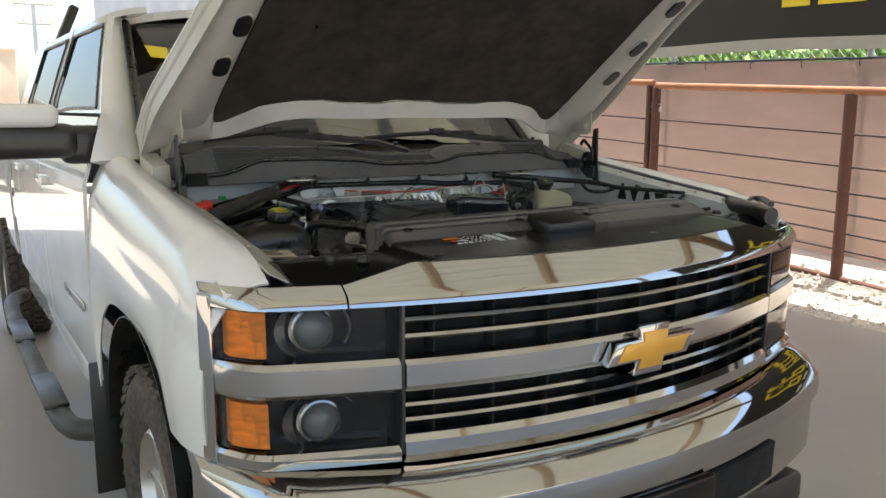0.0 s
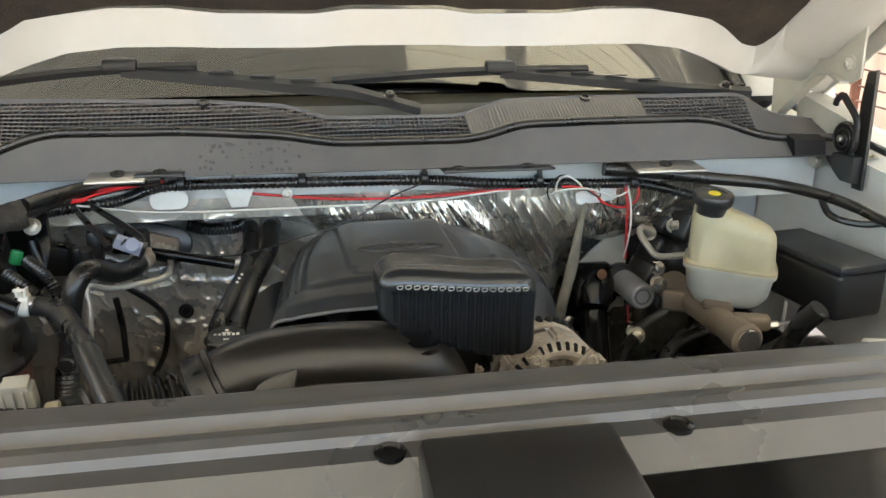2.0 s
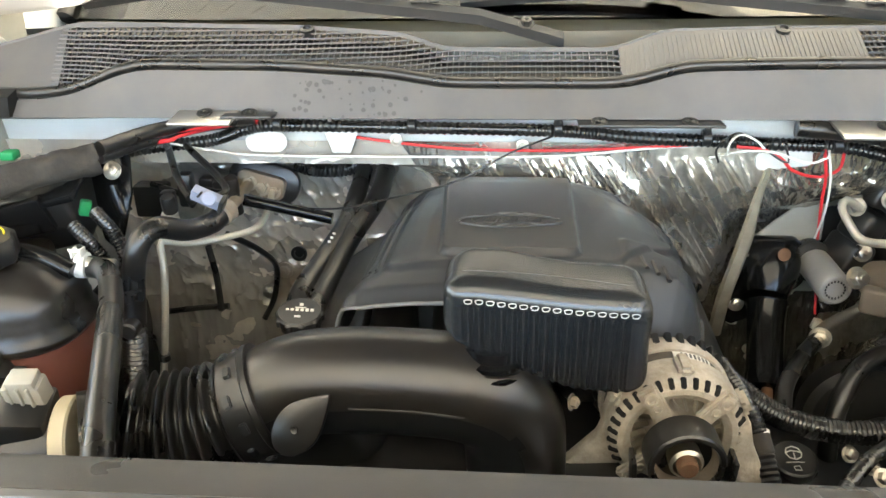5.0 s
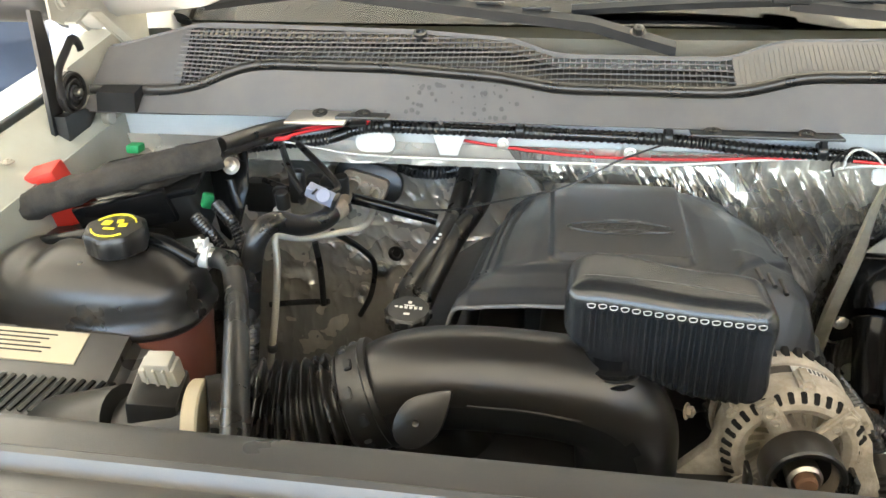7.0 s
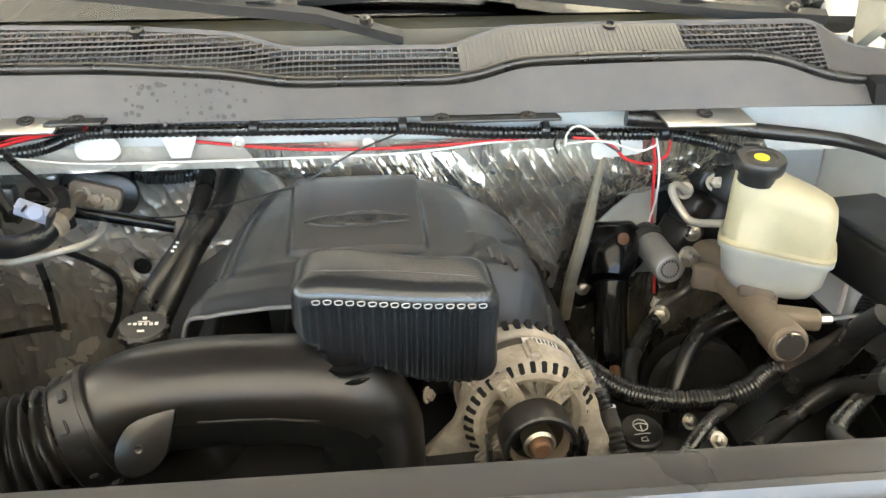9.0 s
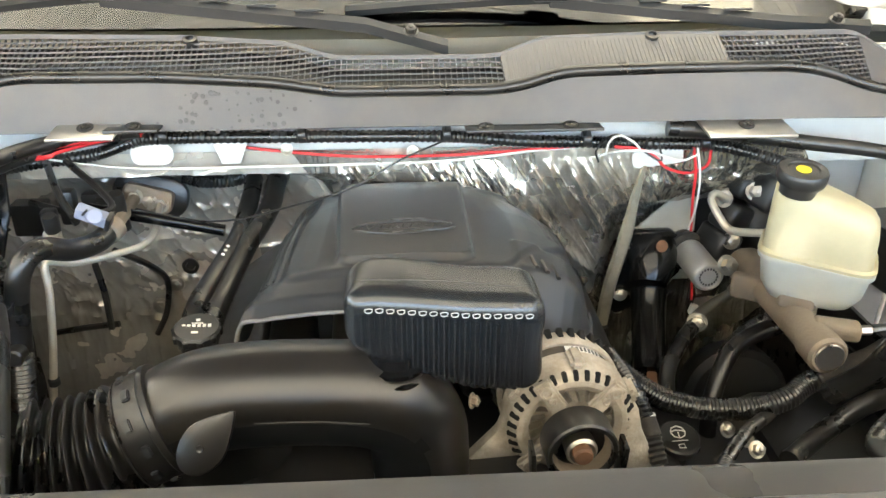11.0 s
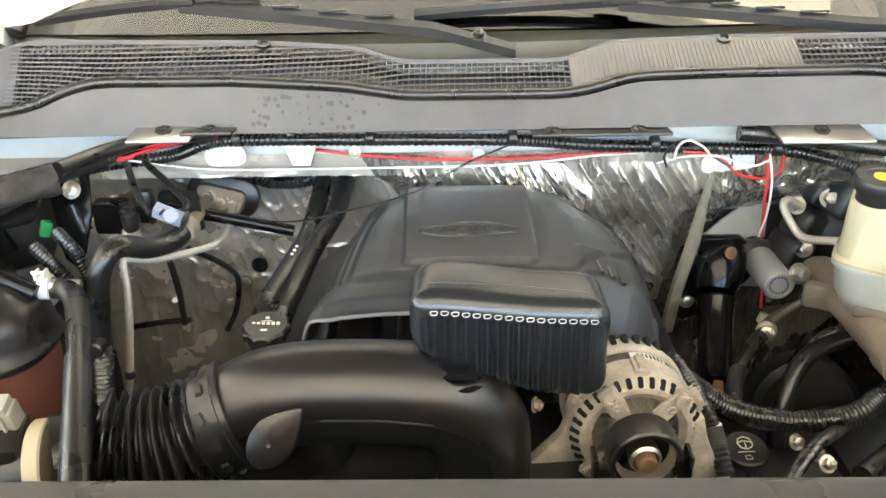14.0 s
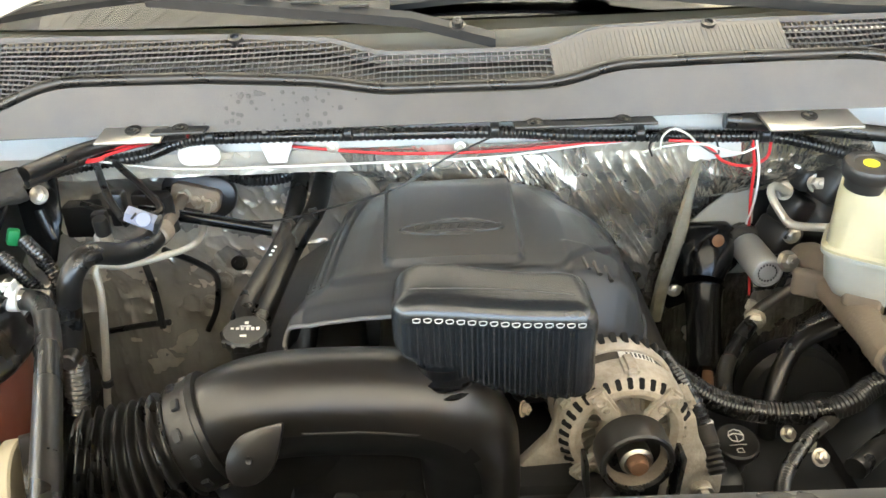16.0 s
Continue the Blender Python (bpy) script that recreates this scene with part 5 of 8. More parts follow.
def cover_section(x):
    a = x + 0.0
    k = min(1, max(0, (a + 0.56) / 0.07)) if a < 0 else min(1, max(0, (0.64 - a) / 0.07))
    k = k * k * (3 - 2 * k)
    bow = 0.16 * x * x
    out = []
    for i, ((y0, z0), (y1, z1)) in enumerate(zip(FLAT, SECT)):
        y, z = y0 + (y1 - y0) * k, z0 + (z1 - z0) * k
        front = min(1, max(0, (0.34 - y) / 0.22))
        if i in (14, 15):
            q = header_share(x)
            out.append((x, front_y(x) + 0.068 * q, z - 0.0535 * (1 - q)))
        else:
            out.append((x, y + bow * front, z))
    return out


bm = B()
loft(bm, [cover_section(-0.80 + 1.60 * k / 120) for k in range(121)])
# faces behind y 0.295 take the dark grey, those in front the black
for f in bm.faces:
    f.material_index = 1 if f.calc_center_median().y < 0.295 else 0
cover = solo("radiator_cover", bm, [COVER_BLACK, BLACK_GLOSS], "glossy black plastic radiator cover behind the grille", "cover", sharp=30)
bm = B()
box(bm, (0.0, 0.280, 1.224), (0.158, 0.100, 0.042), 0.006, (9, 0, 0), 2)
part("latch_cover", bm, BLACK, cover, "raised block over the hood latch")
bm = B()
for x, y in ((-0.701, 0.352), (-0.658, 0.326), (-0.680, 0.256), (-0.627, 0.205), (-0.472, 0.143), (-0.15, 0.085), (0.182, 0.125), (0.630, 0.217), (0.700, 0.275), (0.706, 0.345)):
    lathe(bm, [(0.014, -0.004), (0.014, 0.002), (0.010, 0.006), (0.003, 0.006)], (x, y, 1.203), (x, y, 2), 18)
each("push_pin", bm, BLACK, cover)
bm = B()
for x in (-0.44, -0.10, 0.14, 0.50):
    lathe(bm, [(0.013, -0.002), (0.013, 0.002), (0.009, 0.004), (0.007, 0.0015)], (x, 0.332, 1.237), (x, 0.332, 2), 18)
each("step_pin", bm, BLACK_GLOSS, cover)
bm = B()
for x, y in ((0.293, 0.129), (0.483, 0.160), (0.577, 0.178)):
    lathe(bm, [(0.017, -0.004), (0.017, 0.003), (0.012, 0.004), (0.011, 0.001)], (x, y, 1.203), (x, y, 2), 20)
each("cap_pin", bm, BLACK_GLOSS, cover)
# printed caution labels, plain bars
def flat_bar(bm, x, y, w, d, turn=0.0):
    x, y = -0.374 + (x + 0.361) * 0.80, y - 0.008
    box(bm, (x, y, 1.2085 + 0.045 * (y - 0.115)), (w * 0.72, d * 0.62, 0.0012), 0, (2.6, 0, turn))
bm = B()
flat_bar(bm, -0.333, 0.287, 0.058, 0.022)
part("label_band", bm, LABEL_O, cover, "orange caution band")
bm = B()
lathe(bm, [(0.0085, 0), (0.0085, 0.001)], (-0.363, 0.246, 1.2148), (-0.363, 0.246, 2), 16)
part("label_sign", bm, LABEL_R, cover)
bm = B()
rng = random.Random(7)
for k in range(4):
    flat_bar(bm, -0.322 + 0.004 * k, 0.262 - 0.004 * k, 0.012, 0.004)
for k in range(3):
    flat_bar(bm, -0.345 + 0.020 * k, 0.230, 0.014, 0.013)
flat_bar(bm, -0.303, 0.255, 0.0015, 0.08)
for r in range(4):
    for k in range(4):
        flat_bar(bm, -0.286 + 0.016 * k, 0.286 - 0.018 * r, 0.004 + 0.009 * rng.random(), 0.005)
flat_bar(bm, -0.228, 0.258, 0.0015, 0.08)
for c in range(2):
    for r in range(11):
        flat_bar(bm, -0.198 + 0.040 * c, 0.290 - 0.0072 * r, 0.020 + 0.014 * rng.random(), 0.0035)
part("label_print", bm, LABEL_W, cover, "rows of white caution print")

# structure behind and under it all
bm = B()
sheet(bm, lambda u, v: (-0.80 + 1.6 * u, 1.132, 1.215 + 0.107 * v), 20, 2, 0.006)
part("cowl_ledge", bm, WHITE_IN, truck, "white painted cowl ledge")
bm = B()
sheet(bm, lambda u, v: (-0.80 + 1.6 * u, 1.315, 0.4 + 0.95 * v), 4, 4, 0.01)
part("bulkhead", bm, WHITE_IN, truck)
bm = B()
sheet(bm, lambda u, v: (-0.75 + 1.5 * u, 0.1 + 1.25 * v, 0.46), 4, 4, 0.01)
part("splash_shield", bm, BLACK, truck)
bm = B()
box(bm, (0, 0.22, 0.80), (1.3, 0.12, 0.62), 0.02)
part("radiator", bm, BLACK, truck)

LEDGE_Z = [1.252, 1.215, 1.185, 1.15, 1.10, 1.02, 0.90, 0.55]
SHIELD = [(-0.62, [1.118, 1.124, 1.235, 1.255, 1.262, 1.268, 1.272, 1.28]), (-0.20, [1.118, 1.124, 1.230, 1.250, 1.260, 1.268, 1.272, 1.28]), (-0.10, [1.117, 1.119, 1.135, 1.165, 1.205, 1.240, 1.265, 1.29]),
          (0.10, [1.117, 1.117, 1.119, 1.126, 1.140, 1.165, 1.205, 1.27]), (0.30, [1.117, 1.117, 1.120, 1.128, 1.145, 1.172, 1.210, 1.27]), (0.36, [1.117, 1.117, 1.119, 1.133, 1.235, 1.275, 1.286, 1.29]), (0.45, [1.117, 1.118, 1.126, 1.165, 1.250, 1.282, 1.288, 1.29]), (0.66, [1.118, 1.130, 1.170, 1.220, 1.265, 1.284, 1.288, 1.29])]


def crease(a, b):
    """A thin sharp fold on a flat sheet."""
    return max(0.0, 1 - 5.0 * abs(noise.noise(Vector((a, b, 0.7))))) ** 1.4 + 0.25 * noise.noise(Vector((a * 0.4, b * 0.6, 4.2)))


def foil_point(x0, x1):
    def f(u, v):
        s = v * 7
        i = min(6, int(s))
        z = LEDGE_Z[i] + (LEDGE_Z[i + 1] - LEDGE_Z[i]) * (s - i)
        x = x0 + (x1 - x0) * u - 0.60 * (max(z, 0.95) - 1.25)
        cols = [p[i] + (p[i + 1] - p[i]) * (s - i) for _, p in SHIELD]
        y = float(np.interp(x, [a for a, _ in SHIELD], cols))
        c, along = x + 0.60 * z, z - 0.3 * x
        long_folds = 0.0085 * crease(c * 30, along * 3) + 0.0040 * crease(c * 75 + 5, along * 6)
        crumple = 0.0050 * crease(x * 11 + 3, z * 14) + 0.0036 * crease(x * 24, z * 26 + 4) + 0.0016 * crease(x * 52 + 2, z * 48)
        k = min(1, max(0, (x + 0.16) / 0.12)) * min(1, max(0, (0.42 - x) / 0.08))
        w = long_folds * k + crumple * (1 - k)
        return (x, y - w * min(1, max(0.1, (1.235 - z) / 0.03)), z)
    return f


bm = B()
sheet(bm, foil_point(-0.17, 0.58), 330, 150, 0.0)
shield = solo("heat_shield", bm, FOIL, "crinkled silver foil heat shield behind the engine cover", "heat shield", sharp=30)
bm = B()
sheet(bm, foil_point(-0.90, -0.1701), 300, 150, 0.0)
solo("heat_shield", bm, FOIL_DULL, "dusty dull foil heat shield on the passenger side firewall", "heat shield", sharp=30)
bm = B()
for p in ((-0.175, 1.114, 1.255), (0.004, 1.114, 1.248)):
    lathe(bm, [(0.009, 0), (0.009, 0.002), (0.005, 0.003), (0.004, 0.002)], p, (p[0], 0, p[2] + 0.1), 16)
each("clip", bm, STEEL, shield, "steel push clip")
bm = B()
slab(bm, rounded(0.060, 0.030, 0.0145), 0.004, Matrix.Translation((-0.362, 1.109, 1.254)) @ pose(0, 0, 0, 80, 0, 0))
slab(bm, [(-0.026, 0.017), (0.026, 0.017), (0.013, -0.017), (-0.013, -0.017)], 0.004, Matrix.Translation((-0.253, 1.109, 1.255)) @ pose(0, 0, 0, 80, 0, 0), 0.0015)
slab(bm, rounded(0.075, 0.024, 0.008), 0.004, Matrix.Translation((0.361, 1.108, 1.233)) @ pose(0, 0, 0, 80, -6, 0))
each("ledge_tab", bm, WHITE_IN, truck)
bm = B()
slab(bm, [(0.452, 0.137), (0.475, 0.120), (0.480, -0.03), (0.365, -0.03), (0.355, 0.045), (0.400, 0.092)], 0.006, Matrix.Translation((0, 1.222, 1.0)) @ pose(0, 0, 0, 90, 0, 0), 0.002)
part("bulkhead_patch", bm, HINGE, truck, "cream painted bulkhead patch")

# ---- in the engine bay ----
# engine: block and covers in the dark, with the intake below the cover
engine = thing("engine", (0, 0.9, 0.5), "dark dusty engine block beneath the plastic cover", "engine")
bm = B()
box(bm, (-0.01, 0.95, 0.78), (0.40, 0.55, 0.50), 0.04)
part("block", bm, BLACK, engine)
for sx in (-1, 1):
    bm = B()
    box(bm, (sx * 0.20 - 0.01, 0.95, 1.0), (0.14, 0.50, 0.13), 0.03, (0, sx * 35, 0), 3)
    part("valve_cover", bm, BLACK, engine)
bm = B()
for k in range(4):
    box(bm, (-0.15 + 0.075 * k, 0.84, 1.09), (0.055, 0.12, 0.08), 0.02, (15, 0, 0), 3)
each("intake_runner", bm, BLACK, engine)
bm = B()
box(bm, (-0.02, 0.66, 0.90), (0.30, 0.10, 0.22), 0.03)
part("front_cover", bm, BLACK, engine)
bm = B()
for k in range(6):
    box(bm, (-0.20 + 0.065 * k, 0.625 + 0.02 * (k % 3), 1.00 + 0.02 * (k % 2)), (0.03, 0.05, 0.04), 0.01, (10 * k, 13 * k, 0))
each("casting_lug", bm, BLACK, engine)

# engine cover
def cover_left(y):
    return lerp([(0.79, -0.212), (0.82, -0.211), (0.905, -0.208), (0.975, -0.203), (1.03, -0.195), (1.075, -0.180), (1.10, -0.150), (1.122, -0.112)], y)


def cover_right(y):
    return lerp([(0.79, 0.180), (0.81, 0.200), (0.84, 0.212), (0.88, 0.218), (0.95, 0.220), (1.00, 0.214), (1.05, 0.190), (1.085, 0.158), (1.105, 0.125), (1.122, 0.092)], y)


def ease(a, b, x):
    q = min(1.0, max(0.0, (x - a) / (b - a)))
    return q * q * (3 - 2 * q)


PAD = [(0.846, -0.094, 0.071), (1.075, -0.104, 0.073)]


def pad_mask(x, y):
    """1 on the raised centre pad, falling to 0 over its bevelled rim."""
    k = (y - PAD[0][0]) / (PAD[1][0] - PAD[0][0])
    x0, x1 = PAD[0][1] + (PAD[1][1] - PAD[0][1]) * k, PAD[0][2] + (PAD[1][2] - PAD[0][2]) * k
    r = 0.016
    dx, dy = max(x0 + r - x, x - x1 + r, 0.0), max(PAD[0][0] + r - y, 0.0)
    d = r - math.hypot(dx, dy) if dx or dy else r
    if y > 1.05:
        d = min(d, (1.098 - y))
    return ease(0.0, 0.0065, d)


def panel_mask(x, y):
    """The broad upper panel: its front edge steps down towards the lip, with a rounded left corner."""
    front = 0.832 if x < 0.10 else 0.832 + (x - 0.10) * 1.1
    left = cover_left(y) + 0.048
    r = 0.03
    dx, dy = max(left + r - x, 0.0), max(front + r - y, 0.0)
    d = r - math.hypot(dx, dy) if dx or dy else r
    return ease(0.0, 0.010, d)


def lobe_mask(x, y):
    """The shelf that stands out over the fittings at the driver's front corner."""
    return ease(0.116, 0.126, x) * ease(0.912, 0.900, y + 0.22 * (x - 0.13))


def ecover_z(x, y):
    lx, rx = cover_left(y), cover_right(y)
    mid = (lx + rx) / 2
    k = min(1.0, abs(x - mid) / (rx - mid))
    top = 1.202 - 0.008 * max(0.0, (y - 1.06) / 0.06) ** 1.6
    arch = lerp([(0, 0.003), (0.50, 0.0), (0.75, -0.005), (0.86, -0.010), (0.93, -0.019), (0.97, -0.036), (1.0, -0.070)], k)
    side = lerp([(0, 0.003), (0.40, 0.001), (0.56, -0.003), (0.66, -0.009), (0.76, -0.018), (0.84, -0.027), (0.90, -0.040), (0.95, -0.060), (1.0, -0.098)], k)
    side += (arch - side) * ease(0.87, 0.80, y) * (x < mid)
    side *= 1 - 0.75 * ease(1.05, 1.105, y) * ease(1.0, 0.86, k)
    front = -0.014 * ease(0.85, 0.79, y) - 0.010 * ease(0.812, 0.79, y)
    ribs = 0.0
    for c in (0.80, 0.85, 0.90):
        if 0.85 < y < 1.07 and (x < mid or y > 0.95):
            ribs += 0.0022 * math.exp(-((k - c) / 0.012) ** 2)
    return top + side + front + 0.0092 * pad_mask(x, y) + 0.005 * (panel_mask(x, y) - 1) + (0.010 * ease(0.05, 0.20, x) * lobe_mask(x, y)) + ribs


def ecover_point(u, v):
    s = 2 * u - 1
    s = math.copysign(abs(s) ** 0.85, s)
    q = v ** 1.0
    y0 = 0.79 + 0.012 * ease(0.78, 1.0, -s)
    y = y0 + (1.122 - y0) * q
    lx, rx = cover_left(y), cover_right(y)
    x = (lx + rx) / 2 + s * (rx - lx) / 2
    z = ecover_z(x, y)
    z -= 0.055 * ease(0.15, 0.55, s) * ease(0.17, 0.0, q)
    return (x, y, z)


bm = B()
sheet(bm, ecover_point, 190, 150, 0.0035)
ecover = solo("engine_cover", bm, COVER_GREY, "charcoal moulded plastic engine cover with oval emblem pad", "engine cover", sharp=50)
# the rolled lip of the arched front opening
bm = B()
tube(bm, [Vector(ecover_point(0.012 + 0.54 * k / 44, 0.0)) + Vector((0, -0.0005, -0.0005)) for k in range(45)], 0.0024, 8, 0.004)
part("front_lip", bm, LIP, ecover, "thin pale grey edge of the front arch", 60)
bm = B()
tube(bm, [Vector(ecover_point(0.60 + 0.40 * k / 16, 0.0)) for k in range(17)] + [Vector(ecover_point(1.0, 0.06 * k)) for k in range(1, 6)], 0.0042, 8, 0.004)
part("corner_lip", bm, COVER_GREY, ecover, "", 60)


def badge_at(a, b, lift=0.0):
    y = 0.928 + b
    return Vector((-0.012 + a, y, ecover_z(-0.012 + a, y) + lift))


# badge lines and letters in black, which paints the shade along the moulding
bm = B()
for rx, ry, a0, a1 in ((0.064, 0.0165, 0.35, 3.3), (0.064, 0.0165, 3.5, 6.1), (0.058, 0.0215, 0.25, 1.9), (0.060, 0.0200, 3.75, 5.1)):
    tube(bm, [badge_at(rx * math.cos(a0 + (a1 - a0) * k / 24), ry * math.sin(a0 + (a1 - a0) * k / 24)) for k in range(25)], 0.0021, 6, 0.003)
tube(bm, [badge_at(-0.062 + 0.124 * k / 10, -0.0105 + 0.003 * math.sin(k / 10 * 3.1)) for k in range(11)], 0.0012, 6, 0.003)
part("oval_badge", bm, BLACK, ecover, "moulded oval badge, shade of its relief drawn in black", 60)
bm = B()
WORD = {"V": [[(0, 1), (0.45, 0), (0.95, 1)]], "O": [[(0.1, 0), (0.9, 0), (1, 1), (0.2, 1), (0.1, 0)]], "R": [[(0, 0), (0.12, 1), (0.95, 1), (0.85, 0.5), (0.1, 0.5)], [(0.45, 0.5), (0.9, 0)]],
        "T": [[(0.1, 1), (1.05, 1)], [(0.5, 1), (0.4, 0)]], "E": [[(0.95, 0), (0.05, 0), (0.15, 1), (1.05, 1)], [(0.1, 0.5), (0.85, 0.5)]], "C": [[(0.95, 0), (0.1, 0), (0.2, 1), (1.05, 1)]]}
for i, ch in enumerate("VORTEC"):
    for line in WORD[ch]:
        for p, q in zip(line, line[1:]):
            a, b = [badge_at(-0.049 + 0.0165 * i + 0.0125 * m[0] + 0.003 * m[1], -0.0058 + 0.0125 * m[1]) for m in (p, q)]
            tube(bm, [a, (a + b) / 2, b], 0.0012, 6, 0.004)
part("badge_word", bm, BLACK, ecover, "moulded slanted word on the badge, relief shade drawn in black", 60)
bm = B()
for k in range(3):
    p = Vector((0.140 + 0.0125 * k, 0.868 - 0.004 * k, 0))
    p.z = ecover_z(p.x, p.y) + 0.0005
    q2 = Vector((p.x + 0.003, p.y - 0.024, 0))
    q2.z = ecover_z(q2.x, q2.y) + 0.0005
    tube(bm, [p, (p + q2) / 2, q2], 0.0028, 8, 0.004)
each("vent_slot", bm, BLACK, ecover)
bm = B()
for k in range(4):
    y = 0.872
    lx = cover_left(y)
    p = Vector((lx + 0.014 + 0.009 * k, y - 0.004 * k, 0))
    lathe(bm, [(0.0016, -0.001), (0.0016, 0.0012)], (p.x, p.y, ecover_z(p.x, p.y)), (p.x, p.y, 2), 8)
each("rib_end", bm, BLACK, ecover)
bm = B()
for x, w in ((-0.062, 0.030), (-0.014, 0.036), (0.045, 0.030)):
    box(bm, (x, 1.118, 1.180), (w, 0.026, 0.020), 0.005, (-10, 0, 0))
each("rear_tab", bm, COVER_GREY, ecover)
bm = B()
lathe(bm, [(0.030, 0), (0.032, 0.006), (0.026, 0.022), (0.020, 0.024)], (0.075, 1.135, 1.166), (0.075, 1.135, 2), 24)
tube(bm, [(-0.115, 1.130, 1.182), (-0.075, 1.138, 1.190), (-0.02, 1.142, 1.188), (0.04, 1.142, 1.190)], 0.013, 12)
each("rear_fitting", bm, BLACK, ecover)

# intake: resonator box, duct, bellows, meter, filter box
intake = thing("intake_duct", (-0.1, 0.68, 1.0), "black air intake duct with a ribbed resonator box", "air intake")
RX0, RX1 = -0.073, 0.121
PITCH, RIB0, RIBS = 0.0101, -0.0485, 16


def res_edges(x):
    """Heights of the box's front bottom, front top and back top edges."""
    zb = lerp([(-0.075, 1.206), (-0.05, 1.192), (-0.02, 1.178), (0.02, 1.160), (0.05, 1.149), (0.09, 1.145), (0.125, 1.147)], x)
    zf = lerp([(-0.075, 1.266), (-0.04, 1.266), (0.0, 1.262), (0.05, 1.257), (0.09, 1.255), (0.125, 1.254)], x)
    zk = lerp([(-0.075, 1.262), (-0.045, 1.271), (-0.015, 1.270), (0.02, 1.262), (0.05, 1.257), (0.09, 1.255), (0.125, 1.250)], x)
    return zb, zf, zk


def res_ring(x, inset=0.0):
    zb, zf, zk = res_edges(x)
    c = [Vector((0, 0.663, zb)), Vector((0, 0.658, zf)), Vector((0, 0.745, zk)), Vector((0, 0.742, zb + 0.02))]
    rad = (0.012, 0.021, 0.022, 0.012)
    pts = []
    for i in range(4):
        a, b = (c[i - 1] - c[i]).normalized(), (c[(i + 1) % 4] - c[i]).normalized()
        p, q = c[i] + a * rad[i], c[i] + b * rad[i]
        for k in range(9):
            t = k / 8
            pts.append((p * (1 - t) ** 2 + c[i] * (2 * t * (1 - t)) + q * t * t, 0.999 * t if i == 0 else 0.0))
        if i == 0:
            e = c[1] + (c[0] - c[1]).normalized() * rad[1]
            for k in range(1, 24):
                t = k / 24
                pts.append((q.lerp(e, t), ease(1.0, 0.95, t)))
    mid = Vector((0, 0.70, (zb + zf) / 2))
    wave = (x - RIB0) / PITCH
    groove = (0.5 - 0.5 * math.cos(2 * math.pi * wave)) ** 0.8 if -0.5 < wave < RIBS - 0.5 else 0.35
    out = []
    for p, f in pts:
        if f and -0.95 < wave < RIBS - 0.05:
            p = p + Vector((0, 0.0062 * groove * f, 0))
        if inset:
            p = p + (mid - p).normalized() * inset
        out.append((x, p.y, p.z))
    return out


bm = B()
R = 0.020
xs = [RX0 + R * (1 - math.cos(math.pi / 2 * k / 8)) for k in range(9)]
xs += list(np.linspace(RX0 + R, RX1 - R, 170))[1:-1]
xs += [RX1 - R * (1 - math.cos(math.pi / 2 * k / 8)) for k in range(8, -1, -1)]
rings = []
for x in xs:
    e = min(1.0, (x - RX0) / R, (RX1 - x) / R)
    rings.append(res_ring(x, R * (1 - math.sqrt(max(0.0, 1 - (1 - e) ** 2)))))
loft(bm, rings)
part("resonator", bm, DUCT_SATIN, intake, "fluted black resonator box", 70)
bm = B()
for k in range(RIBS):
    x = RIB0 + PITCH * k
    zb, zf, _ = res_edges(x)
    tube(bm, [(x + a, 0.6574, zf - 0.0165 + b) for a, b in ((-0.0036, 0.0020), (-0.0022, -0.0012), (0.0022, -0.0012), (0.0036, 0.0020), (0.0, 0.0030), (-0.0036, 0.0020))], 0.00042, 5, 0.0015)
each("rib_edge", bm, SILVER, intake, "thin silver outline of a rib tip")
bm = B()
tube(bm, [(x, 0.690 + 0.004 * math.sin(x * 40), res_edges(x)[1] + (res_edges(x)[2] - res_edges(x)[1]) * 0.36 - 0.0004) for x in [-0.055 + 0.155 * k / 20 for k in range(21)]], 0.0009, 6)
part("seam", bm, DUCT, intake)
bm = B()
np0, np1 = Vector((-0.032, 0.677, 1.150)), Vector((-0.028, 0.684, 1.20))
lathe(bm, [(0.036, 0), (0.036, 0.016), (0.030, 0.020), (0.033, 0.023), (0.033, 0.027), (0.027, 0.030), (0.027, 0.04)], np0, np1, 36)
part("neck_ring", bm, BLACK_GLOSS, intake)
bm = B()
lathe(bm, [(0.0318, 0.0215), (0.0335, 0.0205), (0.0335, 0.0220), (0.0318, 0.0225)], np0, np1, 36)
part("neck_clip", bm, BLACK, intake)
bm = B()
DL = [(-0.262, 0.682, 1.115), (-0.235, 0.682, 1.131), (-0.205, 0.682, 1.141), (-0.16, 0.681, 1.146), (-0.10, 0.680, 1.146), (-0.055, 0.680, 1.141), (-0.022, 0.684, 1.124), (-0.006, 0.690, 1.095), (-0.002, 0.696, 1.06), (0.0, 0.70, 0.99)]
tube(bm, DL, 0.0525, 40, 0.005)
part("duct", bm, DUCT, intake, "smooth satin black duct", 70)
# shell below the mould line; its deeper black paints the underside's shade
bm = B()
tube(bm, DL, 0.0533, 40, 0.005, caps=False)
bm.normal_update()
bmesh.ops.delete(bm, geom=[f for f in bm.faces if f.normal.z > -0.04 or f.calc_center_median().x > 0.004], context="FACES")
part("duct_bottom", bm, DUCT_SHADED, intake, "matt lower shell of the duct, underside shade in its black", 70)
bm = B()
tube(bm, [(x, y - 0.0520, z + 0.002) for x, y, z in DL[3:6]] + [(-0.030, 0.640, 1.139), (-0.004, 0.652, 1.118), (0.012, 0.662, 1.095), (0.024, 0.670, 1.080), (0.036, 0.676, 1.086)], 0.0013, 6, 0.004)
part("mould_line", bm, DUCT, intake)
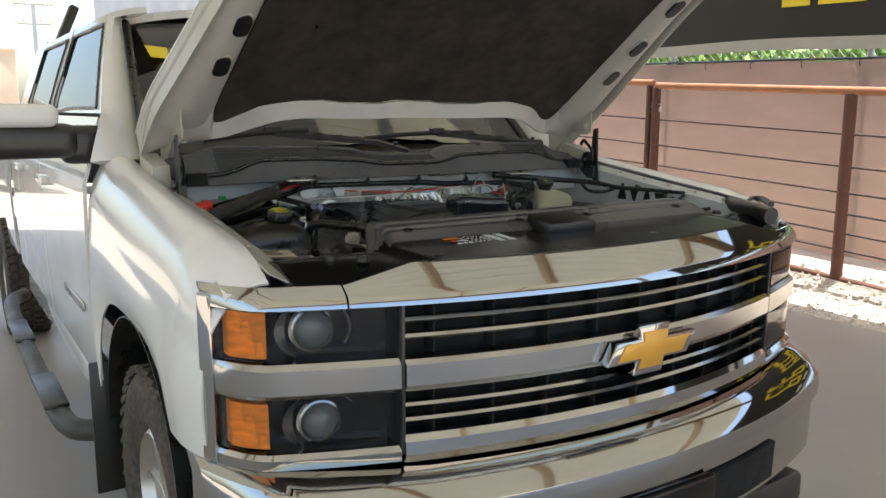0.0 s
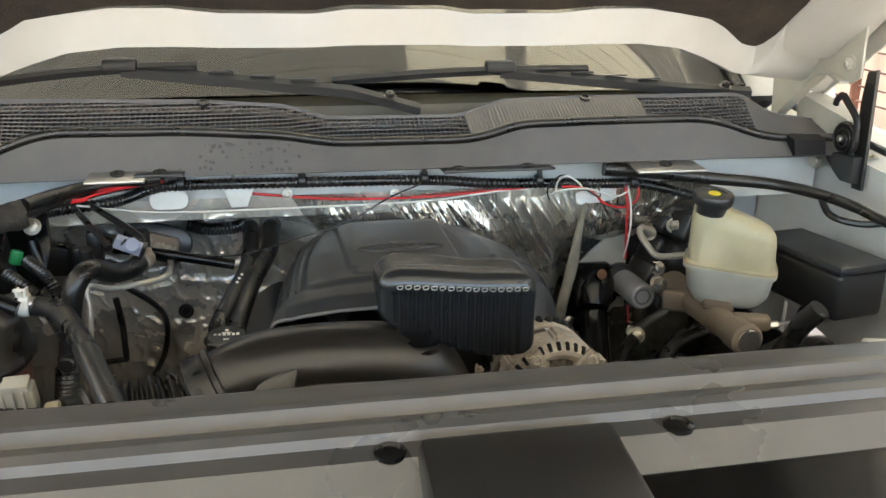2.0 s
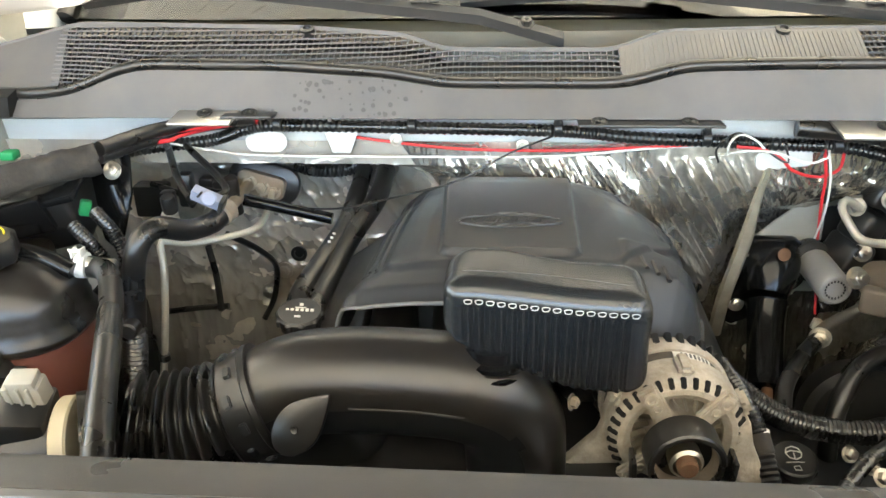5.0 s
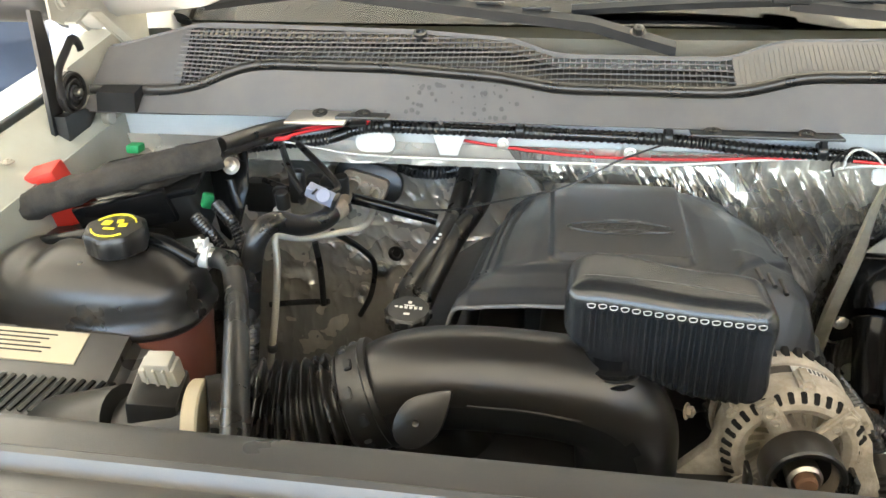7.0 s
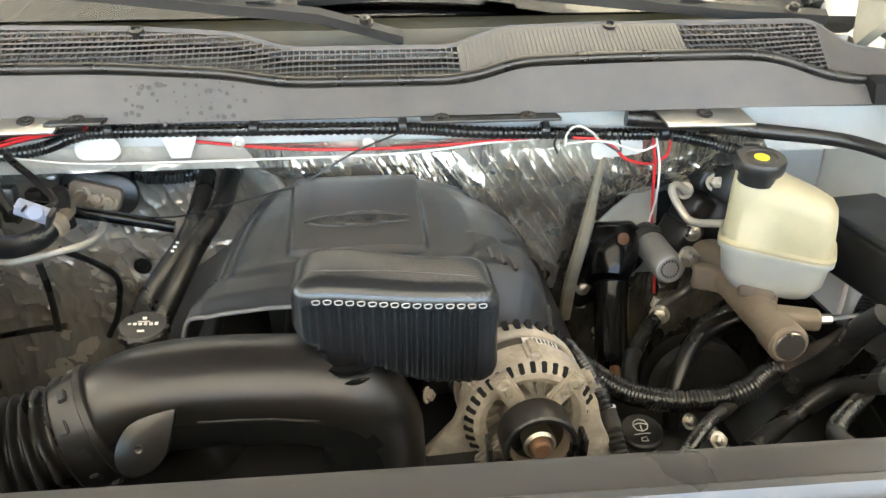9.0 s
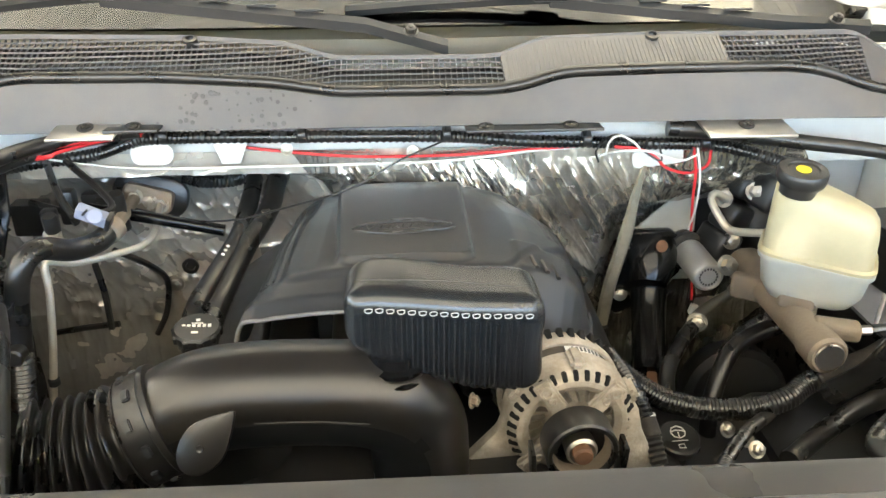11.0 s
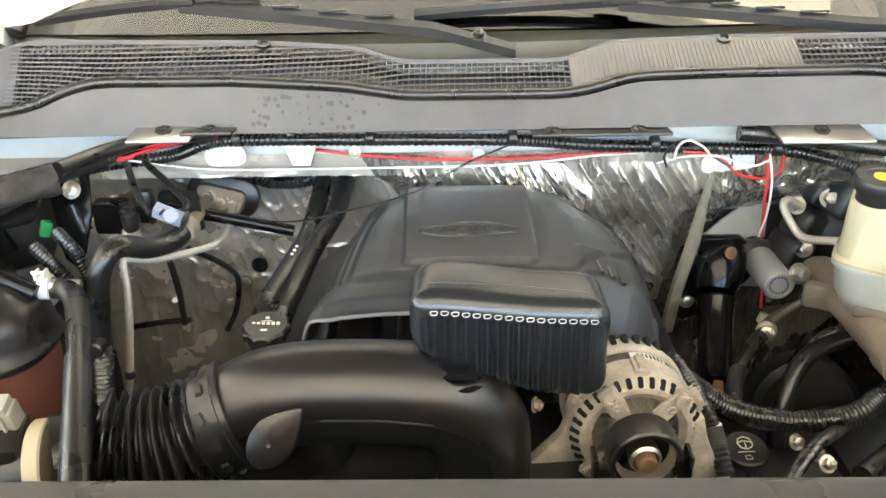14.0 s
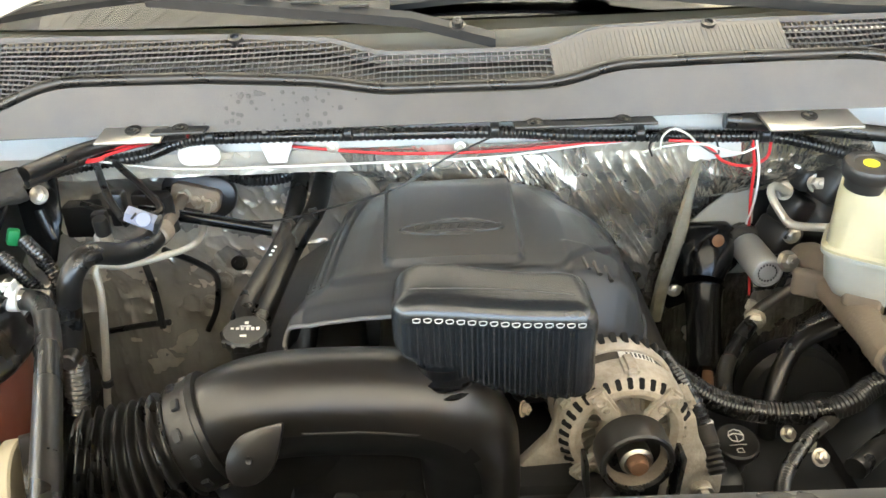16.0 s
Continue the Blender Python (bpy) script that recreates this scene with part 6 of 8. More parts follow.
bm = B()
cd = Vector((-1, -0.24, -0.38)).normalized()
cp = Vector((-0.256, 0.682, 1.119))
lathe(bm, [(0.050, -0.004), (0.0595, -0.002), (0.0600, 0.004), (0.0575, 0.006), (0.0570, 0.030), (0.0560, 0.034), (0.050, 0.036)], cp, cp + cd, 48)
collar = part("collar", bm, BLACK, intake)
bm = B()
u1 = cd.cross(Vector((0, 0, 1))).normalized()
u2 = cd.cross(u1)
for k in range(12):
    a = 2 * math.pi * (k + 0.4) / 12
    d = u1 * math.cos(a) + u2 * math.sin(a)
    m = Matrix((cd, cd.cross(d), d)).transposed().to_4x4()
    m.translation = cp + cd * (0.016 + 0.006 * (k % 2)) + d * 0.0578
    t = bmesh.new()
    bmesh.ops.create_cube(t, size=1)
    bmesh.ops.scale(t, vec=(0.008, 0.013, 0.005), verts=t.verts)
    bmesh.ops.bevel(t, geom=t.edges[:], offset=0.0012, segments=2, affect="EDGES")
    merge(bm, t, m)
each("collar_clip", bm, COVER_GREY, intake)


def bellows(bm, pts, r, pitch, depth, n=44):
    """A convoluted sleeve: thin round crests with wide valleys between."""
    path = smooth_path(pts, pitch / 8)
    prof = (0.0, 0.10, 0.55, 0.95, 1.0, 0.95, 0.55, 0.10)
    rings, nrm = [], None
    for i, p in enumerate(path):
        d = (path[min(i + 1, len(path) - 1)] - path[max(i - 1, 0)]).normalized()
        nrm = d.cross(Vector((0, 0, 1))).normalized() if nrm is None else (nrm - d * nrm.dot(d)).normalized()
        bi = d.cross(nrm)
        q = r - depth * prof[i % 8]
        rings.append([p + nrm * (q * math.cos(2 * math.pi * k / n)) + bi * (q * math.sin(2 * math.pi * k / n)) for k in range(n)])
    return loft(bm, rings)


bm = B()
bellows(bm, [cp + cd * (0.034 + 0.0295 * k) + Vector((0, 0, 0.0022 * k * k)) for k in range(5)], 0.0585, 0.0138, 0.0125)
part("bellows", bm, RUBBER, intake, "ribbed rubber bellows", 70)
# the flat oval tab that stands off the duct's front
ln = Vector((-0.25, -0.86, 0.44)).normalized()
lu = Vector((0.62, 0.0, 0.78))
lu = (lu - ln * lu.dot(ln)).normalized()
lv = ln.cross(lu)
lm = Matrix((lu, lv, ln)).transposed().to_4x4()
lm.translation = Vector((-0.198, 0.596, 1.152))
drop = []
for k in range(40):
    a = 2 * math.pi * k / 40
    c, s = math.cos(a), math.sin(a)
    drop.append((0.032 * c + 0.011 * max(0, c) ** 2, 0.0215 * s * (1 - 0.62 * max(0, c) ** 2)))
bm = B()
slab(bm, drop, 0.005, lm, 0.0012)
part("lug", bm, DUCT, intake, "flat teardrop tab on the duct")
bm = B()
lathe(bm, [(0.004, 0.004), (0.0035, 0.0062), (0.002, 0.0055)], lm @ Vector((-0.004, 0, 0)), lm @ Vector((-0.004, 0, 1)), 16)
part("lug_pip", bm, DUCT, intake)
bm = B()
hexbolt(bm, (0.052, 0.690, 1.120), (1, -0.5, 0.2), 0.006, 0.008)
part("duct_bolt", bm, CAST, intake)

meter = thing("air_flow_meter", (-0.43, 0.55, 1.1), "black air flow meter with a pale plug and cream band", "sensor")
bm = B()
lathe(bm, [(0.042, 0.002), (0.044, 0.004), (0.044, 0.016), (0.042, 0.018)], (-0.415, 0.606, 1.118), (-0.446, 0.600, 1.118), 36)
part("band", bm, LABEL_TAN, meter, "cream clamp band")
bm = B()
lathe(bm, [(0.055, 0), (0.056, 0.003), (0.056, 0.010), (0.050, 0.014), (0.049, 0.030)], (-0.392, 0.618, 1.112), (-0.418, 0.604, 1.116), 36)
part("rubber_ring", bm, RUBBER, meter)
bm = B()
box(bm, (-0.462, 0.598, 1.138), (0.050, 0.055, 0.060), 0.006, (10, 8, 12))
lathe(bm, [(0.040, 0), (0.040, 0.05), (0.036, 0.10), (0.034, 0.12)], (-0.418, 0.602, 1.118), (-0.51, 0.588, 1.105), 30)
part("housing", bm, BLACK, meter)
bm = B()
c = Vector((-0.456, 0.604, 1.174))
box(bm, tuple(c), (0.036, 0.022, 0.030), 0.003, (15, 0, 5))
box(bm, tuple(c + Vector((0.002, -0.004, 0.015))), (0.026, 0.020, 0.014), 0.002, (15, 0, 5))
for k in range(3):
    box(bm, tuple(c + Vector((-0.010 + 0.010 * k, -0.012, 0.0))), (0.003, 0.004, 0.028), 0.001, (15, 0, 5))
part("plug", bm, PLUG, meter, "pale grey electrical plug")

filt = thing("air_filter_box", (-0.66, 0.6, 0.95), "black air filter box with ribbed lid and label", "air filter")
bm = B()
FM = pose(-0.640, 0.640, 1.055, 14, 6, 8)
t = bmesh.new()
bmesh.ops.create_cube(t, size=1)
bmesh.ops.scale(t, vec=(0.24, 0.22, 0.16), verts=t.verts)
for v in t.verts:
    if v.co.z > 0:
        v.co.x *= 0.86
        v.co.y *= 0.92
bmesh.ops.bevel(t, geom=t.edges[:], offset=0.02, segments=3, affect="EDGES")
merge(bm, t, FM)
part("lid", bm, COVER_BLACK, filt)
bm = B()
for k in range(17):
    t = bmesh.new()
    bmesh.ops.create_cube(t, size=1)
    bmesh.ops.scale(t, vec=(0.0045, 0.05, 0.004), verts=t.verts)
    merge(bm, t, FM @ pose(-0.085 + 0.0105 * k, -0.012, 0.081, 0, 0, -20))
each("lid_rib", bm, BLACK_GLOSS, filt)
bm = B()
t = bmesh.new()
bmesh.ops.create_cube(t, size=1)
bmesh.ops.scale(t, vec=(0.12, 0.046, 0.002), verts=t.verts)
merge(bm, t, FM @ pose(-0.02, 0.055, 0.0810))
part("label", bm, LABEL_TAN, filt, "tan paper label with grey bars")
bm = B()
for k in range(5):
    t = bmesh.new()
    bmesh.ops.create_cube(t, size=1)
    bmesh.ops.scale(t, vec=(0.075 - 0.014 * (k % 3), 0.0014, 0.001), verts=t.verts)
    merge(bm, t, FM @ pose(-0.03, 0.071 - 0.0065 * k, 0.0826))
part("label_print", bm, BLACK, filt)
bm = B()
tube(bm, [(-0.58, 0.60, 1.08), (-0.54, 0.59, 1.10), (-0.49, 0.588, 1.12)], 0.05, 24, r_end=0.042)
part("outlet", bm, BLACK, filt)

# coolant reservoir
tank = thing("coolant_reservoir", (-0.60, 0.73, 1.0), "coolant reservoir, black domed top over red-brown bottle", "reservoir")


def oval(cx, cy, w, d, z, p=2.6, n=40, tilt=0.0):
    out = []
    for k in range(n):
        a = 2 * math.pi * k / n
        c, s = math.cos(a), math.sin(a)
        x, y = math.copysign(abs(c) ** (2 / p), c) * w, math.copysign(abs(s) ** (2 / p), s) * d
        out.append((cx + x, cy + y, z + tilt * x))
    return out


bm = B()
rings = [oval(-0.640, 0.795, w, d, z, 2.8) for w, d, z in ((0.138, 0.082, 1.128), (0.142, 0.086, 1.134), (0.142, 0.086, 1.140), (0.137, 0.081, 1.144), (0.137, 0.081, 1.158))]
for k in range(1, 20):
    a = math.pi / 2 * k / 20
    w, d = 0.137 * math.cos(a) ** 0.62, 0.081 * math.cos(a) ** 0.62
    rings.append([(x, y, z - 0.012 * math.exp(-((x + 0.700) / 0.018) ** 2) * math.sin(a)) for x, y, z in oval(-0.640, 0.795, w, d, 1.158 + 0.062 * math.sin(a), 2.6)])
loft(bm, rings)
part("dome", bm, TANK_TOP, tank, "satin black domed top with a waist", 70)
bm = B()
loft(bm, [oval(-0.640, 0.795, w, d, z, 2.8) for w, d, z in ((0.10, 0.06, 0.94), (0.118, 0.070, 0.98), (0.128, 0.076, 1.05), (0.134, 0.080, 1.128))])
part("bottle", bm, BROWN_TANK, tank, "red-brown translucent bottle with pale print", 50)
bm = B()
for r in range(3):
    for k in range(6 - r):
        box(bm, (-0.573 + 0.009 * k, 0.795 - 0.0772 - 0.0 * k + 0.0016 * k, 1.098 - 0.010 * r), (0.006, 0.0012, 0.004), 0, (0, 0, 14))
part("bottle_print", bm, LABEL_W, tank)
bm = B()
cc = Vector((-0.591, 0.779, 1.231))
lathe(bm, [(0.022, -0.03), (0.024, -0.012), (0.031, -0.010), (0.033, -0.006), (0.033, 0.014), (0.030, 0.018), (0.002, 0.0185)], cc, cc + Vector((0.02, -0.12, 1)), 64)
for v in bm.verts:
    d = v.co - cc
    r = math.hypot(d.x, d.y)
    if r > 0.029 and d.z > -0.012:
        k = 1 + 0.10 * abs(math.cos(4 * math.atan2(d.y, d.x))) ** 2
        v.co.x, v.co.y = cc.x + d.x * k, cc.y + d.y * k
cap = part("cap", bm, BLACK, tank, "black knobbed cap with yellow warning print")
bm = B()
for k, (a, b, w, h, r) in enumerate(((-0.010, 0.004, 0.011, 0.010, 0), (0.004, 0.009, 0.008, 0.007, 20), (0.011, 0.001, 0.010, 0.008, 10), (-0.002, -0.008, 0.014, 0.004, 0))):
    box(bm, tuple(cc + Vector((a, b - 0.002, 0.0192 + 0.0 * a - 0.12 * -b))), (w, h, 0.0012), 0.0005, (7, 0, r))
tube(bm, [tuple(cc + Vector((0.025 * math.cos(a), 0.025 * math.sin(a) - 0.002, 0.0188 + 0.12 * 0.025 * math.sin(a)))) for a in [0.4 + 2.4 * k / 12 for k in range(13)]], 0.0012, 5)
tube(bm, [tuple(cc + Vector((0.025 * math.cos(a), 0.025 * math.sin(a) - 0.002, 0.0188 + 0.12 * 0.025 * math.sin(a)))) for a in [3.6 + 2.0 * k / 12 for k in range(13)]], 0.0012, 5)
part("cap_print", bm, YELLOW, tank)
bm = B()
tube(bm, [(-0.74, 0.82, 1.195), (-0.63, 0.805, 1.223), (-0.56, 0.81, 1.216), (-0.51, 0.805, 1.196)], 0.010, 10)
part("rib_bead", bm, BLACK_GLOSS, tank)

# hoses
hose = thing("coolant_hose", (-0.442, 0.740, 1.236), "black rubber coolant hose with a silver spring clamp", "hose")
bm = B()
tube(bm, [(-0.518, 0.822, 1.195), (-0.489, 0.822, 1.192), (-0.460, 0.790, 1.199), (-0.429, 0.730, 1.199), (-0.393, 0.645, 1.200), (-0.363, 0.570, 1.197), (-0.339, 0.510, 1.193), (-0.324, 0.470, 1.183)], 0.0128, 16)
part("rubber", bm, RUBBER, hose)
bm = B()
p = Vector((-0.514, 0.822, 1.196))
lathe(bm, [(0.0135, 0), (0.0155, 0.001), (0.0155, 0.012), (0.0135, 0.013)], p, p + Vector((1, 0.1, -0.1)), 20)
for dz in (0.0, 0.010):
    box(bm, tuple(p + Vector((0.002 + dz, -0.004, 0.018))), (0.003, 0.014, 0.010), 0.001)
box(bm, tuple(p + Vector((0.006, -0.008, 0.022))), (0.016, 0.003, 0.004), 0.001)
part("spring_clamp", bm, LABEL_W, hose, "bright spring clamp")
cyl_b = B()
cyl(cyl_b, tuple(p + Vector((0.010, 0, 0))), tuple(p + Vector((0.045, 0.004, -0.005))), 0.010)
part("nipple", cyl_b, ALU_CLEAN, hose)

hose = thing("ac_hose", (-0.496, 1.000, 1.164), "thick black air-conditioning hose with ribbed foot", "hose")
bm = B()
tube(bm, [(-0.389, 0.975, 1.200), (-0.396, 0.950, 1.195), (-0.416, 0.915, 1.200), (-0.435, 0.880, 1.219), (-0.447, 0.860, 1.215), (-0.458, 0.850, 1.189), (-0.467, 0.845, 1.131), (-0.471, 0.845, 1.105)], 0.0138, 18)
part("rubber", bm, RUBBER, hose)
bm = B()
tube(bm, [(-0.475, 0.848, 1.093), (-0.481, 0.850, 1.059), (-0.489, 0.850, 1.016)], 0.0155, 16, ribs=0.006, depth=0.003)
part("ribbed_foot", bm, LOOM, hose)
bm = B()
p, q2 = Vector((-0.391, 0.965, 1.198)), Vector((-0.385, 0.985, 1.201))
cyl(bm, p, q2, 0.0165)
tube(bm, [q2, (-0.395, 1.050, 1.189), (-0.418, 1.165, 1.164)], 0.0085, 14)
part("crimp", bm, CAST, hose, "tan metal crimp sleeve")
p = Vector((-0.467, 0.835, 1.109))
bm = cyl(B(), tuple(p), tuple(p + Vector((0, -0.02, 0.0))), 0.011)
part("port_cap", bm, BLACK, hose)

pipe = thing("ac_pipe", (-0.455, 1.020, 1.131), "bent bare aluminium refrigerant pipe", "pipe")
bm = B()
tube(bm, [(-0.381, 1.165, 1.154), (-0.372, 1.120, 1.156), (-0.364, 1.060, 1.153), (-0.369, 1.020, 1.154), (-0.391, 0.990, 1.158), (-0.429, 0.950, 1.165), (-0.452, 0.925, 1.179), (-0.457, 0.920, 1.176), (-0.455, 0.915, 1.154), (-0.455, 0.910, 1.132), (-0.461, 0.900, 1.070), (-0.479, 0.900, 0.979)], 0.0048, 12)
part("line", bm, PALE_PIPE, pipe)
bm = B()
p = Vector((-0.470, 0.900, 1.025))
cyl(bm, tuple(p), tuple(p + Vector((0, 0, -0.012))), 0.0075)
part("sleeve", bm, BLACK, pipe)

block = thing("expansion_valve", (-0.405, 1.190, 1.148), "bolted aluminium valve block on black bulkhead seal", "valve")
bm = B()
slab(bm, rounded(0.115, 0.065, 0.03), 0.02, Matrix.Translation((-0.401, 1.205, 1.157)) @ pose(0, 0, 0, 78, 14, 0), 0.004)
part("seal", bm, RUBBER, block)
bm = B()
slab(bm, rounded(0.075, 0.036, 0.010), 0.022, Matrix.Translation((-0.402, 1.190, 1.158)) @ pose(0, 0, 0, 78, 16, 0), 0.003)
part("body", bm, CAST, block)
bm = B()
for p in ((-0.418, 1.170, 1.166), (-0.398, 1.170, 1.158), (-0.381, 1.170, 1.152)):
    hexbolt(bm, p, (0, -1, 0.25), 0.009, 0.01)
each("fitting", bm, ALU, block)

hoses = thing("heater_hoses", (-0.3, 1.0, 1.0), "pair of black heater hoses running down to the engine", "hose")
for pts, r in (([(-0.245, 1.220, 1.171), (-0.241, 1.140, 1.165), (-0.246, 1.060, 1.145), (-0.269, 0.980, 1.121), (-0.283, 0.920, 1.106), (-0.285, 0.880, 1.075)], 0.0140),
               ([(-0.209, 1.220, 1.170), (-0.209, 1.120, 1.162), (-0.235, 1.040, 1.136), (-0.255, 0.960, 1.106), (-0.262, 0.900, 1.092), (-0.268, 0.880, 1.066)], 0.0150)):
    bm = B()
    tube(bm, pts, r, 14)
    part("heater_hose", bm, RUBBER, hoses)
bm = B()
for p, d in (((-0.246, 1.225, 1.173), (0.1, 1, 0.3)), ((-0.209, 1.225, 1.172), (0.1, 1, 0.3))):
    cyl(bm, p, tuple(Vector(p) + Vector(d) * 0.02), 0.0185)
    cyl(bm, tuple(Vector(p) + Vector(d) * 0.02), tuple(Vector(p) + Vector(d) * 0.05), 0.010)
each("clamp", bm, STEEL, hoses)
bm = B()
for k in range(5):
    p = Vector((-0.264, 1.020, 1.132)) + Vector((0.004 * k, 0, 0.006 * k))
    box(bm, tuple(p + Vector((-0.002, -0.0155, 0.001))), (0.004, 0.001, 0.003), 0)
part("hose_print", bm, LABEL_W, hoses)

bm = B()
tube(bm, [(-0.350, 1.200, 1.187), (-0.319, 1.200, 1.177), (-0.277, 1.215, 1.173), (-0.252, 1.230, 1.177)], 0.012, 14, ribs=0.005, depth=0.002)
solo("ribbed_loom", bm, LOOM, "short black ribbed loom on the firewall", "cable", "black looms")
bm = B()
tube(bm, [(-0.445, 1.060, 1.193), (-0.357, 1.060, 1.176), (-0.264, 1.060, 1.155)], 0.0085, 12)
solo("straight_tube", bm, BLACK_GLOSS, "straight black tube crossing to the hoses", "pipe")
conn = thing("connector", (-0.403, 0.957, 1.223), "pale lavender electrical connector with black tape", "connector")
bm = B()
box(bm, (-0.401, 0.957, 1.227), (0.040, 0.015, 0.017), 0.002, (20, 25, 0))
cyl(bm, (-0.399, 0.957, 1.226), (-0.394, 0.945, 1.231), 0.0105)
part("shell", bm, LAVENDER, conn)
bm = B()
box(bm, (-0.382, 0.957, 1.218), (0.006, 0.017, 0.021), 0.001, (20, 25, 0))
box(bm, (-0.405, 0.945, 1.236), (0.003, 0.003, 0.012), 0.0, (20, 45, 0))
part("band", bm, BLACK, conn)

# capped service ports
for p, body in (((-0.394, 1.030, 1.224), RUBBER), ((-0.467, 0.985, 1.213), PLUG)):
    port = thing("service_port", p, "capped service port on a small metal stem", "valve", "service ports")
    p = Vector(p)
    bm = B()
    lathe(bm, [(0.008, -0.022), (0.010, -0.020), (0.010, 0.0), (0.0085, 0.004), (0.003, 0.0045)], p, p + Vector((0.05, -0.25, 1)), 20)
    part("cap", bm, BLACK, port)
    bm = B()
    cyl(bm, tuple(p - Vector((0, -0.004, 0.020))), tuple(p - Vector((0, -0.012, 0.055))), 0.0085)
    part("stem", bm, body, port)

# oil filler
filler = thing("oil_filler", (-0.268, 0.861, 1.107), "black knobbed oil filler cap with white print", "cap")
oc = Vector((-0.267, 0.861, 1.109))
od = Vector((0.05, -0.12, 0.99)).normalized()
bm = B()
lathe(bm, [(0.020, -0.06), (0.022, -0.006), (0.027, -0.005), (0.0285, -0.002), (0.0285, 0.007), (0.026, 0.010), (0.002, 0.0103)], oc, oc + od, 36)
ou = od.cross(Vector((1, 0, 0))).normalized()
ov = Vector((1, 0, 0))
for k in range(10):
    a = 2 * math.pi * k / 10
    p = oc + (ov * math.cos(a) + ou * math.sin(a)) * 0.0265
    cyl(bm, p - od * 0.003, p + od * 0.008, 0.0045, n=10)
part("cap", bm, BLACK, filler)
bm = B()
for a, b, w, h in ((0, 0.012, 0.008, 0.003), (0, -0.012, 0.005, 0.004), (0, -0.006, 0.014, 0.0014)):
    p = oc + ov * a - ou * b + od * 0.0106
    box(bm, tuple(p), (w, h, 0.0012), 0.0004, (25, 0, 0))
for k in range(6):
    p = oc + ov * (-0.0155 + 0.0062 * k) + ou * 0.001 + od * 0.0106
    box(bm, tuple(p), (0.0042, 0.0042, 0.0012), 0.0004, (25, 0, 0))
part("cap_print", bm, LABEL_W, filler)

# alternator
alt = thing("alternator", (0.16, 0.68, 1.0), "dusty cast aluminium alternator with black belt pulley", "alternator")
ac = Vector((0.162, 0.700, 1.076))
ad = Vector((0.05, -0.93, -0.02)).normalized()
au = ad.cross(Vector((0, 0, 1))).normalized()
av = au.cross(ad).normalized()


def alt_frame(a, r, dep):
    """A frame on the housing: x round it, y outwards, z along the shaft to the front."""
    d = au * math.cos(a) + av * math.sin(a)
    m = Matrix((-math.sin(a) * au + math.cos(a) * av, d, ad)).transposed().to_4x4()
    m.translation = ac + d * r + ad * dep
    return m


def alt_block(bm, m, size, bev=0.0):
    t = bmesh.new()
    bmesh.ops.create_cube(t, size=1)
    bmesh.ops.scale(t, vec=size, verts=t.verts)
    if bev:
        bmesh.ops.bevel(t, geom=t.edges[:], offset=bev, segments=2, affect="EDGES")
    return merge(bm, t, m)


bm = B()
lathe(bm, [(0.047, -0.006), (0.0475, 0.002), (0.055, 0.0065), (0.0605, 0.006), (0.0665, 0.001), (0.0705, -0.008), (0.0715, -0.020), (0.0715, -0.034), (0.069, -0.036), (0.060, -0.036), (0.046, -0.012)], ac, ac + ad, 72)
part("front_housing", bm, ALU, alt, "dusty cast front housing", 30)
bm = B()
lathe(bm, [(0.050, -0.034), (0.0665, -0.034), (0.0665, -0.056), (0.050, -0.056)], ac, ac + ad, 64)
part("stator", bm, CAST_DARK, alt, "dark laminated stator band")
bm = B()
lathe(bm, [(0.040, -0.053), (0.0695, -0.053), (0.0710, -0.056), (0.0710, -0.064), (0.067, -0.080), (0.056, -0.088), (0.03, -0.090)], ac, ac + ad, 64)
part("rear_housing", bm, ALU, alt, "dusty cast rear housing", 30)
# black disc and blocks stand for the shade in fan opening and slots
bm = B()
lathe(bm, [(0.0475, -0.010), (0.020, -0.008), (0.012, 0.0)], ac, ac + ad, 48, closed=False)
part("fan_well", bm, BLACK, alt, "black disc for the shade in the fan opening")
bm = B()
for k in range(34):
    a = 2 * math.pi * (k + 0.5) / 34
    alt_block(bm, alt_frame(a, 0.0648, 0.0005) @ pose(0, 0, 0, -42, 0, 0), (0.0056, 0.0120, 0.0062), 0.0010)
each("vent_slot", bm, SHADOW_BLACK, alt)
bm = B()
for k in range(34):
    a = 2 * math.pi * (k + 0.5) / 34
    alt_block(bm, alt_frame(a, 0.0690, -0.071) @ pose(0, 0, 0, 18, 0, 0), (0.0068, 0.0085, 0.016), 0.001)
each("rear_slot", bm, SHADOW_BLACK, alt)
bm = B()
for k in range(22):
    a = 2 * math.pi * k / 22
    alt_block(bm, alt_frame(a, 0.0385, -0.003) @ pose(0, 0, 0, 0, 0, 25), (0.0022, 0.015, 0.010))
each("fan_blade", bm, STEEL, alt)
bm = B()
for a, w in ((1.02, 0.021), (2.30, 0.019), (3.9, 0.020), (5.55, 0.019)):
    alt_block(bm, alt_frame(a, 0.052, 0.0065), (w, 0.044, 0.010), 0.003)
    m = alt_frame(a, 0.063, 0.011)
    lathe(bm, [(0.0075, 0), (0.0070, 0.004), (0.0045, 0.0045), (0.004, 0.001)], m.translation, m.translation + ad, 16)
    m = alt_frame(a, 0.049, 0.011)
    lathe(bm, [(0.0050, 0), (0.0046, 0.003), (0.003, 0.0035), (0.0028, 0.001)], m.translation, m.translation + ad, 14)
each("spoke", bm, ALU, alt)
bm = B()
for a in (0.55, 1.62, 2.75, 4.4):
    alt_block(bm, alt_frame(a, 0.0735, -0.018), (0.016, 0.012, 0.032), 0.004)
each("mounting_ear", bm, ALU, alt)
